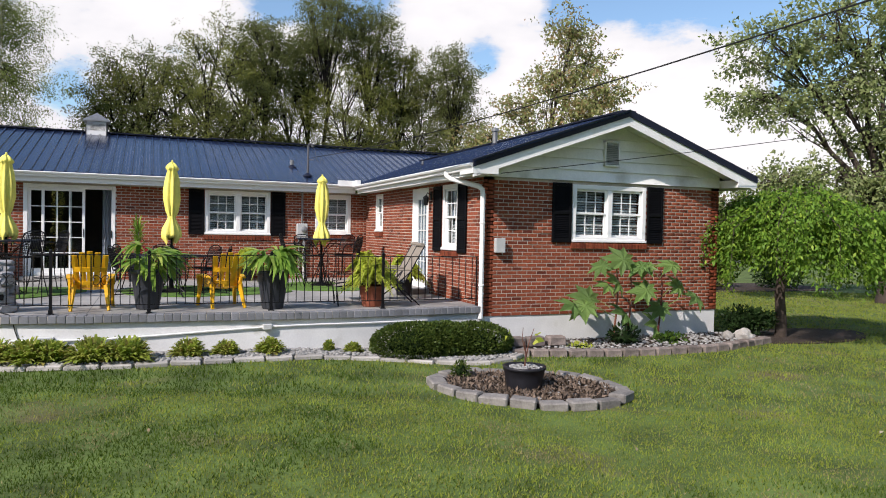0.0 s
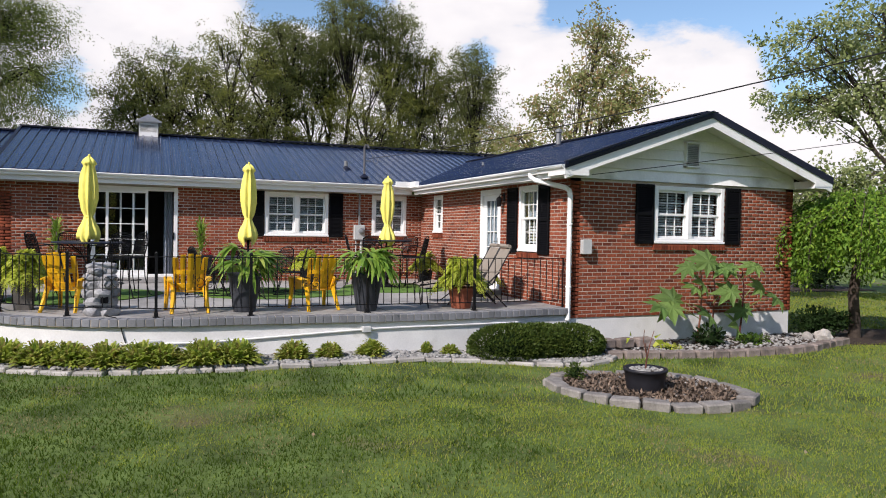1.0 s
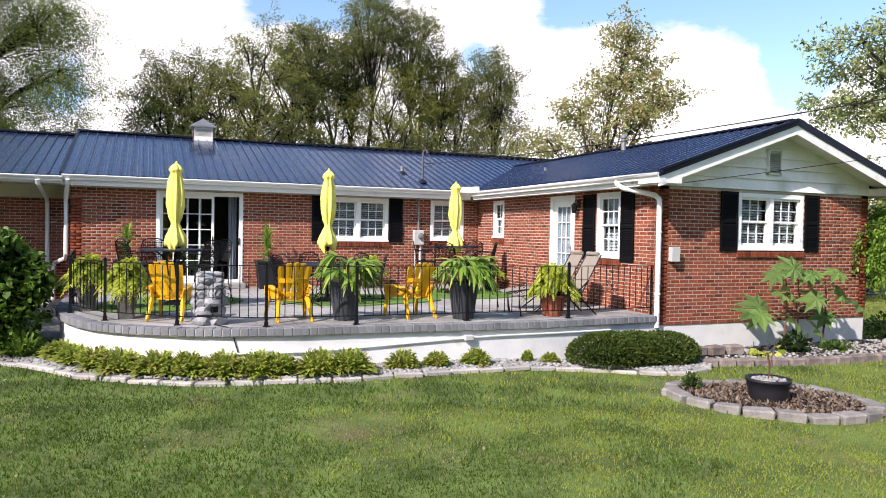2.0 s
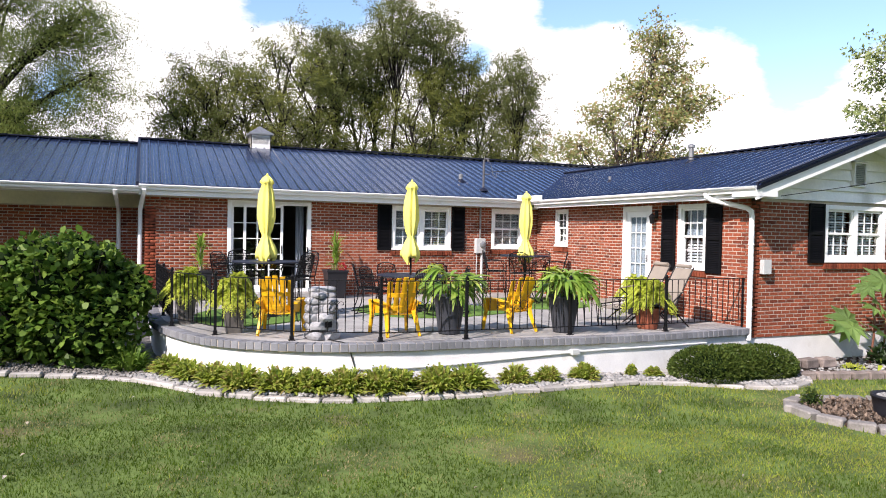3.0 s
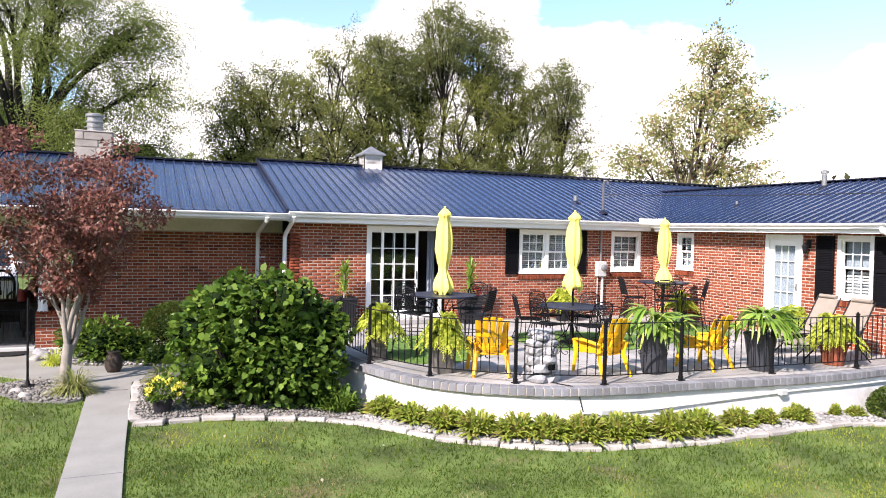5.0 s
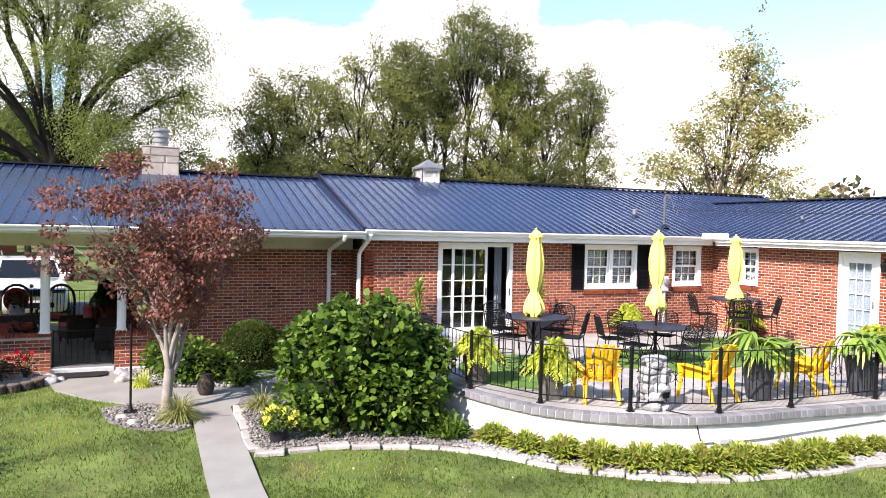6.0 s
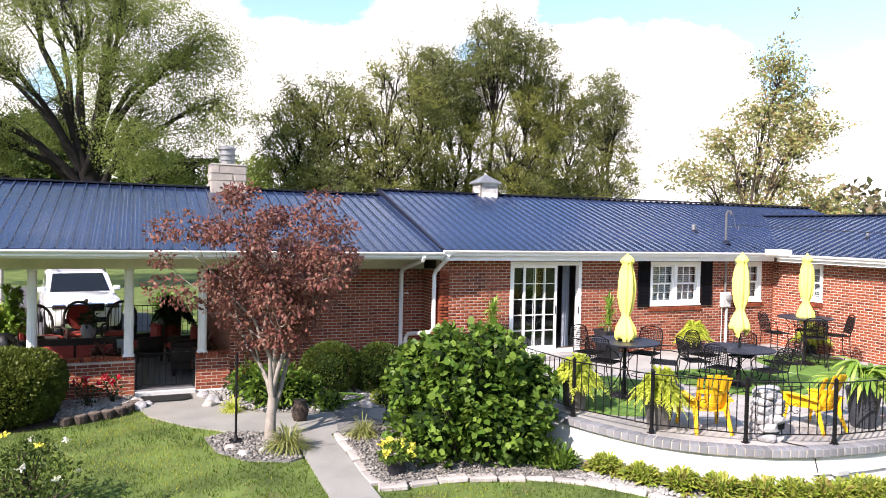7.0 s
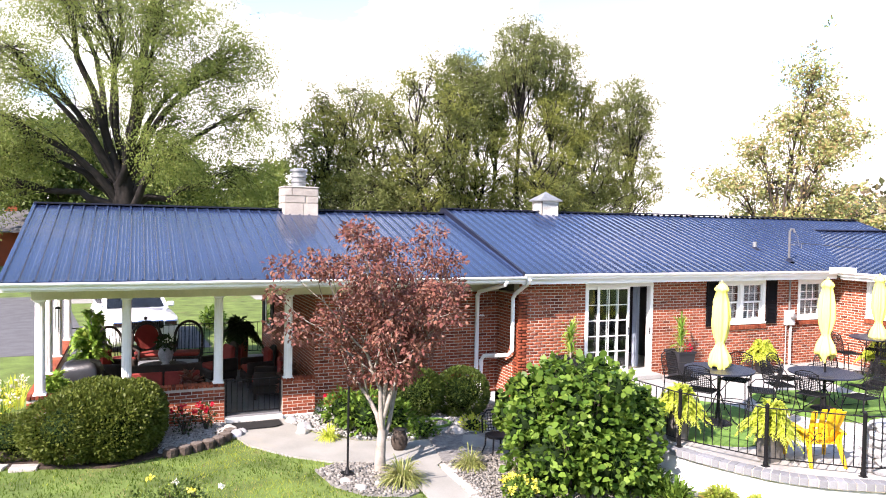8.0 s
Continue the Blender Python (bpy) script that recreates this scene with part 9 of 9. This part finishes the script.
for a, b in zip(rings, rings[1:]):
    for k in range(40):
        bm.faces.new((a[k], a[(k + 1) % 40], b[(k + 1) % 40], b[k]))
bm.faces.new(rings[-1])
part("cover", bm, surface("black_vinyl_cover", (0.012, 0.012, 0.014), 0.35, spread=0.3, scale=5, fine=30, bump=0.4, spec=0.4), gr, smooth=True)
# green seat cushion on the floor
bx("floor_cushion", M_TURF, None, -11.95, -11.5, 21.45, 21.85, 0.222, 0.42, 0.03)
tagged(bpy.data.objects["floor_cushion"], "square green cushion on the porch floor", "cushion")
pt = thing("porch_table", (-11.0, 22.6, 0.22), "round dark wicker table on the porch", "table")
bm = bmesh.new()
lathe(bm, [(0.5, 0.5), (0.52, 0.51), (0.52, 0.54), (0.05, 0.545)], 28)
part("tabletop", bm, M_WICKER, pt)
bm = bmesh.new()
lathe(bm, [(0.3, 0), (0.26, 0.1), (0.16, 0.3), (0.2, 0.5)], 16)
part("pedestal", bm, M_WICKER, pt)
pu = thing("porch_urn", (-10.95, 22.6, 0.765), "dark urn standing on the porch table", "urn")
bm = bmesh.new()
lathe(bm, [(0.09, 0), (0.07, 0.04), (0.14, 0.14), (0.17, 0.26), (0.13, 0.36), (0.16, 0.4), (0.14, 0.4)], 18)
part("body", bm, M_ROCK, pu, smooth=True)
c, d = lump((0, 0, 0.5), (0.18, 0.18, 0.14), 160, 0.2)
mesh_np("leaves", *leaves(c, 0.1, d, 0.8, 0.5), M_DARKLEAF, pu)
for at, h, reach, up, lab in (((-12.95, 20.35, 0.22), 0.42, 0.42, 0.5, "small spiky palm in a pot behind the porch wall"), ((-12.45, 22.3, 0.22), 0.55, 0.6, 1.25, "tall palm in a dark pot on the porch")):
    t = planter("porch_palm", at, h, 0.2, 0.26, lab, group="porch palms")
    fern(t, h, 40, reach, M_PALM, 0.35, up, 0.075, 28)
t = planter("porch_fern", (-9.1, 24.4, 0.22), 0.85, 0.2, 0.22, "dark fern on a tall terracotta stand on the porch", mat=M_TERRA)
fern(t, 0.85, 60, 0.7, M_DARKLEAF, 0.7, 0.5, 0.09, 18)
t = planter("porch_fern", (-10.55, 20.15, 0.22), 0.3, 0.14, 0.18, "red-leaved plant in a pot behind the porch wall", mat=M_TERRA)
fern(t, 0.3, 26, 0.4, M_MAPLE, 0.4, 0.5, 0.09, 12)
t = planter("porch_fern", (-8.6, 20.25, 0.22), 0.3, 0.14, 0.18, "red-leaved plant in a pot behind the porch pier", mat=M_TERRA)
fern(t, 0.3, 24, 0.35, M_MAPLE, 0.3, 0.55, 0.09, 12)
# back railing of the porch
pr = thing("porch_railing", (-13.2, 26.28, 0.22), "black iron railing at the back of the porch", "railing")
for z in (0.1, 0.92):
    bx("rail", M_IRON, pr, 0, 4.9, -0.012, 0.012, z, z + 0.025)
for i in range(37):
    x = 0.06 + i * 0.133
    bx("bar", M_IRON, pr, x - 0.006, x + 0.006, -0.006, 0.006, 0.125, 0.92)
pw = tagged(new("window_6"), "dark window between black shutters at the back of the porch", "window", kind="structure")
pw.matrix_basis = wall_porch_end.matrix_basis.copy()
for a, b, c, d in ((0.72, 0.79, 1.15, 2.5), (1.51, 1.58, 1.15, 2.5), (0.79, 1.51, 1.15, 1.22), (0.79, 1.51, 2.43, 2.5)):
    bx("window_frame", M_WHITE, pw, a, b, -0.03, -0.006, c, d, 0.004)
bx("pane", M_CARGLASS, pw, 0.79, 1.51, -0.016, -0.008, 1.22, 2.43)
shutter_pair(wall_porch_end.matrix_basis.copy(), [(0.30, 0.69), (1.61, 2.0)], 1.13, 2.52)
chime = thing("wind_chime", (-12.95, 20.9, 2.0), "small metal wind chime hanging from the porch beam", "wind chime")
bm = bmesh.new()
tube(bm, [(0, 0, 0.58), (0, 0, 0.3)], 0.004, 4)
lathe(bm, [(0.05, 0.28), (0.06, 0.3), (0.02, 0.33)], 12)
part("top", bm, M_IRON, chime)
for k in range(5):
    bm = bmesh.new()
    a = 2 * math.pi * k / 5
    tube(bm, [(0.04 * math.cos(a), 0.04 * math.sin(a), 0.27), (0.04 * math.cos(a), 0.04 * math.sin(a), -0.2 + 0.03 * k)], 0.009, 6)
    part("tube", bm, M_STEEL, chime)

# ---- driveway, road, car ----
sheet("driveway", [(-60, 28.6), (-9.4, 28.6), (-9.6, 33.5), (-13.5, 34.5), (-15.0, 46), (-60, 46)], 0.012, M_ASPHALT, "grey asphalt driveway behind the porch", "driveway")
sheet("road", [(-15.1, 42.5), (60, 44.0), (60, 46.8), (-15.0, 45.5)], 0.010, M_PATH, "pale country road behind the house", "road")


def loft(bm, rings, close=True):
    rs_ = [[bm.verts.new(p) for p in r] for r in rings]
    n = len(rs_[0])
    for a, b in zip(rs_, rs_[1:]):
        for k in range(n if close else n - 1):
            bm.faces.new((a[k], a[(k + 1) % n], b[(k + 1) % n], b[k]))
    return rs_


car = thing("suv_car", (-11.7, 30.4, 0.02), "white sport utility car parked on the driveway", "car", turn=9)
car.matrix_basis = car.matrix_basis @ Matrix.Diagonal((1.08, 1.06, 1.12, 1))
# local: x across, -y forward (towards the house), z up
def section(y, hw, zb, zt, tuck=0.06):
    return [(-hw + tuck, y, zb), (-hw, y, zb + 0.18), (-hw, y, zt - 0.14), (-hw + 0.07, y, zt - 0.02), (0, y, zt), (hw - 0.07, y, zt - 0.02), (hw, y, zt - 0.14), (hw, y, zb + 0.18), (hw - tuck, y, zb)]


bm = bmesh.new()
r_ = loft(bm, [section(-2.32, 0.72, 0.36, 0.84), section(-2.26, 0.86, 0.30, 0.96), section(-1.9, 0.94, 0.28, 1.04), section(-1.2, 0.95, 0.28, 1.10), section(-0.85, 0.95, 0.28, 1.12), section(0.8, 0.95, 0.28, 1.10), section(1.9, 0.94, 0.28, 1.08), section(2.2, 0.9, 0.3, 1.02)])
bm.faces.new(list(reversed(r_[0])))
bm.faces.new(r_[-1])
bmesh.ops.bevel(bm, geom=bm.edges[:], offset=0.03, segments=2, affect="EDGES")
body = part("body", bm, M_CAR, car, smooth=True)
bm = bmesh.new()


def cabin(y, hw, z):
    return [(-hw, y, 1.06), (-hw * 0.985, y, z - 0.06), (-hw * 0.85, y, z), (hw * 0.85, y, z), (hw * 0.985, y, z - 0.06), (hw, y, 1.06)]


r_ = loft(bm, [[(-0.9, -0.75, 1.05), (-0.89, -0.74, 1.08), (-0.84, -0.73, 1.09), (0.84, -0.73, 1.09), (0.89, -0.74, 1.08), (0.9, -0.75, 1.05)], cabin(0.2, 0.83, 1.62), cabin(0.95, 0.83, 1.67), cabin(1.75, 0.81, 1.63), [(-0.84, 2.15, 1.05), (-0.83, 2.14, 1.08), (-0.8, 2.12, 1.12), (0.8, 2.12, 1.12), (0.83, 2.14, 1.08), (0.84, 2.15, 1.05)]])
bm.faces.new(list(reversed(r_[0])))
bm.faces.new(r_[-1])
part("cabin", bm, M_CAR, car)
bm = bmesh.new()
v = [bm.verts.new(p) for p in ((-0.78, -0.70, 1.125), (0.78, -0.70, 1.125), (0.67, 0.12, 1.585), (-0.67, 0.12, 1.585))]
bm.faces.new(v)
bmesh.ops.solidify(bm, geom=bm.faces[:], thickness=-0.015)
part("windscreen", bm, M_CARGLASS, car, "dark windscreen")
for s in (-1, 1):
    for y0, y1 in ((-0.42, 0.45), (0.53, 1.2), (1.27, 1.75)):
        bm = bmesh.new()
        lo0 = 1.14
        hi0 = 1.60 if y0 > -0.5 else 1.36
        v = [bm.verts.new(p) for p in ((s * 0.855, y0, lo0), (s * 0.852, y1, lo0), (s * 0.842, y1, 1.54), (s * 0.842, max(y0, 0.14), 1.54))]
        bm.faces.new(v if s > 0 else list(reversed(v)))
        bmesh.ops.solidify(bm, geom=bm.faces[:], thickness=0.012)
        part("side_window", bm, M_CARGLASS, car)
    bm = bmesh.new()
    box(bm, s * 0.98 - 0.1, s * 0.98 + 0.1, -0.62, -0.5, 1.12, 1.26, 0.03)
    m_ob = part("wing_mirror", bm, M_CAR, car)
    bm = bmesh.new()
    box(bm, s * 0.66 - 0.17, s * 0.66 + 0.17, -2.33, -2.2, 0.78, 0.93, 0.03)
    part("headlight", bm, M_CHROME, car, "clear headlight")
    for y in (-1.45, 1.42):
        wh = new("wheel")
        wh.parent = car
        wh.matrix_basis = pose(s * 0.86, y, 0.36, 0, 90, 0)
        bm = bmesh.new()
        lathe(bm, [(0.22, -0.11), (0.34, -0.11), (0.36, -0.08), (0.36, 0.08), (0.34, 0.11), (0.22, 0.11)], 24)
        part("tyre", bm, M_RUBBER, wh)
        bm = bmesh.new()
        lathe(bm, [(0.05, -0.115), (0.23, -0.1), (0.23, 0.1), (0.05, 0.115)], 10)
        part("rim", bm, M_STEEL, wh)
grille = new("grille")
grille.parent = car
bx("surround", M_CHROME, grille, -0.46, 0.46, -2.36, -2.28, 0.72, 0.94, 0.02)
for i in range(15):
    x = -0.41 + i * 0.0585
    bx("slat", M_BLACK, grille, x - 0.02, x + 0.02, -2.37, -2.355, 0.74, 0.92)
bx("lower_grille", M_BLACK, car, -0.55, 0.55, -2.34, -2.25, 0.42, 0.56, 0.02)
bm = bmesh.new()
lathe(bm, [(0.05, 0), (0.055, 0.01), (0.02, 0.02)], 12)
bmesh.ops.rotate(bm, verts=bm.verts, cent=(0, 0, 0), matrix=Matrix.Rotation(radians(90), 3, "X"))
bmesh.ops.translate(bm, verts=bm.verts, vec=(0, -2.27, 1.0))
part("bonnet_badge", bm, M_CHROME, car)
for s in (-1, 1):
    bm = bmesh.new()
    tube(bm, [(s * 0.66, -0.1, 1.72), (s * 0.68, 0.1, 1.79), (s * 0.68, 1.6, 1.79), (s * 0.66, 1.8, 1.71)], 0.02, 6)
    part("roof_rail", bm, M_STEEL, car)

# shrubs on the far lawn
shrub("far_shrub", (-9.0, 32.4), [(0, 0, 0.4, 0.45, 0.45, 0.42)], 500, 0.14, M_BUSH, "light green shrub beside the driveway", flat=0.4, shell=0.5)
for i, (x, y, r) in enumerate(((17.5, 22.5, 0.9), (19.6, 21.6, 1.0), (21.5, 22.8, 1.1), (24.0, 21.5, 1.0))):
    shrub("far_shrub", (x, y), [(0, 0, 0.6 * r, r, r, 0.7 * r)], 900, 0.14, M_DARKLEAF if i % 2 else M_GROVEY, "dark shrub in a mulched bed across the lawn", group="far shrubs", flat=0.3, shell=0.6)
sheet("bed_far", [(15.8, 21.4), (20.0, 20.2), (26.0, 20.2), (27.0, 24.0), (17.0, 24.5)], 0.02, M_SOIL, "mulched bed across the lawn", "garden bed")

# neighbour's house
nb = thing("neighbour_house", (-27.5, 78, 0), "low brown brick house with a grey roof far off", "house", turn=-10)
bx("wall", M_BRICK, nb, -8, 8, -4, 4, 0, 3.0)
bm = bmesh.new()
prism_pts = [(-8.6, -4.7, 2.9), (8.6, -4.7, 2.9), (8.6, 0, 4.9), (-8.6, 0, 4.9), (-8.6, 4.7, 2.9), (8.6, 4.7, 2.9)]
v = [bm.verts.new(p) for p in prism_pts]
bm.faces.new((v[0], v[1], v[2], v[3]))
bm.faces.new((v[3], v[2], v[5], v[4]))
bm.faces.new((v[0], v[3], v[4]))
bm.faces.new((v[1], v[5], v[2]))
bm.faces.new((v[0], v[4], v[5], v[1]))
part("roof", bm, M_ASPHALT, nb, "grey shingle roof")
for x in (-5, -1.5, 5):
    w_ = new("window")
    w_.parent = nb
    bx("frame", M_WHITE, w_, x - 0.8, x + 0.8, -4.06, -3.99, 1.0, 2.3)
    bx("pane", M_CARGLASS, w_, x - 0.7, x + 0.7, -4.08, -4.05, 1.1, 2.2)
bx("garage_door", M_WHITE, nb, 1.2, 3.9, -4.05, -3.99, 0.0, 2.2)
bx("chimney", M_BRICK, nb, 5.5, 6.5, -0.5, 0.5, 4.4, 6.0)

# farther trees
for i, (x, y, h) in enumerate(((-34, 66, 13), (-27, 60, 11), (-22, 90, 14), (-40, 84, 15), (-17, 72, 12), (-48, 70, 14), (-8, 84, 11), (2, 92, 11), (30, 70, 8))):
    tree("far_tree", (x, y, 0), h, 0.3, "leafy green tree in the distance", M_OAK if i % 2 else M_BUSHFAR, width=h * 0.8, twigs=22, n=22, size=0.36, clump=0.8, wide=0.7, fork=0.12, group="far trees", seed=60 + i)

# woods along the horizon
n = 42000
a = RNG.uniform(radians(-75), radians(100), n)
rad = RNG.uniform(105, 150, n)
top = 6.5 + 2.2 * np.sin(a * 9) + 1.6 * np.sin(a * 23 + 1) + 0.9 * np.sin(a * 61)
c = np.stack([rad * np.sin(a), rad * np.cos(a), top * RNG.uniform(0.02, 1, n) ** 0.7], 1)
woods = mesh_np("far_woods", *leaves(c, 1.0, None, 1.0, 0.8), M_WOODS)
tagged(woods, "wooded skyline in autumn greens", "woods", kind="stuff")


# unseen trees added to close the place behind the walk and darken window reflections
n = 22000
a = RNG.uniform(radians(105), radians(280), n)
rad = RNG.uniform(58, 80, n)
top = 13.0 + 2.6 * np.sin(a * 11) + 1.8 * np.sin(a * 27 + 1) + 1.0 * np.sin(a * 63)
c = np.stack([rad * np.sin(a), rad * np.cos(a), top * RNG.uniform(0.01, 1, n) ** 0.8], 1)
tagged(mesh_np("far_woods", *leaves(c, 2.0, None, 1.0, 0.8), M_WOODS), "unseen trees added opposite the house to darken reflections and skylight", "woods", kind="stuff")
# ---- lawn blades ----
def lawn_points(n, s0, s1, x0, x1):
    """Points on the lawn in a band ahead of the walk's line, off beds, path and patio."""
    p = RNG.uniform((x0, 3.0), (x1, 26.0), (n, 2))
    s = (p[:, 0] - 0.48) * 0.40 + (p[:, 1] - 0.35) * 0.916
    keep = (s > s0) & (s < s1)
    for poly in LAWN_HOLES:
        keep &= ~inside(poly, p)
    return p[keep]


LAWN_HOLES = [bed, gb_bed, [(11.0, 11.0), (12.0, 10.3), (13.8, 10.3), (14.8, 11.1), (13.8, 11.9), (12.0, 11.9)], [tuple(p) for p in ring], PATH_POLY, wall_bed, hedge_bed, isle, [(-4.0, 13), (6, 10.9), (12, 11.4), (12, 27), (-14, 27), (-14, 19.7), (-4.0, 19.7)]]


def lush(p):
    """How lush the turf stands: it thins out and pales towards the wing's lawn, in patches."""
    x, y = p[:, 0], p[:, 1]
    q = 0.55 + 0.15 * np.clip(2.0 - x, -6, 3) * (x > -6) + 0.35 * (x <= -6)
    for k in range(9):
        a, f = 0.9 + 2.4 * k, 0.55 * 1.36 ** k
        q = q + 0.34 / (1 + 0.22 * k) * np.sin(f * (x * np.cos(a) + y * np.sin(a)) + 1.7 * k + 1.2 * np.sin(0.7 * f * (y * np.cos(a) - x * np.sin(a)) + k))
    return np.clip((q - 0.5) * 2.1 + 0.5, 0.05, 0.95)


def worn(p):
    """Where dry thatch shows through: small scattered patches."""
    x, y = p[:, 0], p[:, 1]
    q = 0.0
    for k in range(7):
        a, f = 0.4 + 1.9 * k, 1.1 * 1.45 ** k
        q = q + 0.3 / (1 + 0.15 * k) * np.sin(f * (x * np.cos(a) + y * np.sin(a)) + 2.3 * k + 1.4 * np.sin(0.6 * f * (y * np.cos(a) - x * np.sin(a)) + k))
    return np.clip((q - 0.36) * 1.8, 0.05, 0.75)


def blades(p, height, width, label):
    dry = RNG.uniform(size=len(p)) < worn(p)
    pick = RNG.uniform(size=len(p)) < lush(p)
    for name, q, mat, hk, lab in (("lush_grass", p[pick & ~dry], M_GRASS, 1.1, "lush green " + label), ("light_grass", p[~pick & ~dry], M_GRASSDRY, 0.85, "light yellow-green " + label), ("dry_grass", p[dry], M_THATCH, 0.6, "dry straw-coloured " + label)):
        n = len(q)
        a = RNG.uniform(0, 2 * np.pi, n)
        h = height * hk * RNG.uniform(0.4, 1.2, n)
        w = width * RNG.uniform(0.7, 1.3, n)
        base = np.stack([q[:, 0], q[:, 1], ground_z(q[:, 0], q[:, 1])], 1)
        side = np.stack([np.cos(a), np.sin(a), np.zeros(n)], 1) * w[:, None] * 0.5
        la = RNG.uniform(0, 2 * np.pi, n)
        lean = np.stack([np.cos(la), np.sin(la), np.zeros(n)], 1) * (h * RNG.uniform(0.1, 0.9, n))[:, None]
        tip = base + lean + np.array([0, 0, 1.0]) * h[:, None]
        v = np.stack([base - side, base + side, tip], 1).reshape(-1, 3)
        tagged(mesh_np(name, v, np.arange(3 * n).reshape(n, 3), mat), lab, "grass", kind="stuff")


blades(lawn_points(1050000, 4.3, 8.2, -13, 11), 0.036, 0.010, "blades of the mown lawn")
blades(lawn_points(460000, 8.2, 15.0, -18, 17), 0.055, 0.013, "blades of the lawn farther off")
blades(lawn_points(170000, 15.0, 27.0, 4, 30), 0.06, 0.022, "blades of the lawn beside the wing")
# fallen leaves and clover flowers
p = lawn_points(900, 4.5, 13.0, -13, 14)[:70]
c = np.stack([p[:, 0], p[:, 1], ground_z(p[:, 0], p[:, 1]) + 0.045], 1)
M_FALLEN = leafy("fallen_leaves", [(0.42, 0.38, 0.28), (0.3, 0.22, 0.12), (0.45, 0.42, 0.36)], 0.1)
tagged(mesh_np("fallen_leaves", *leaves(c, 0.04, None, 1.0, 0.8, 0.2, 1.5), M_FALLEN), "pale fallen leaves scattered over the lawn", "leaves", kind="stuff")

# ---- single bricks of the walls ----
for wall, length, z0, z1, holes, near in LATE:
    lay_bricks(wall, length, z0, z1, holes, near)
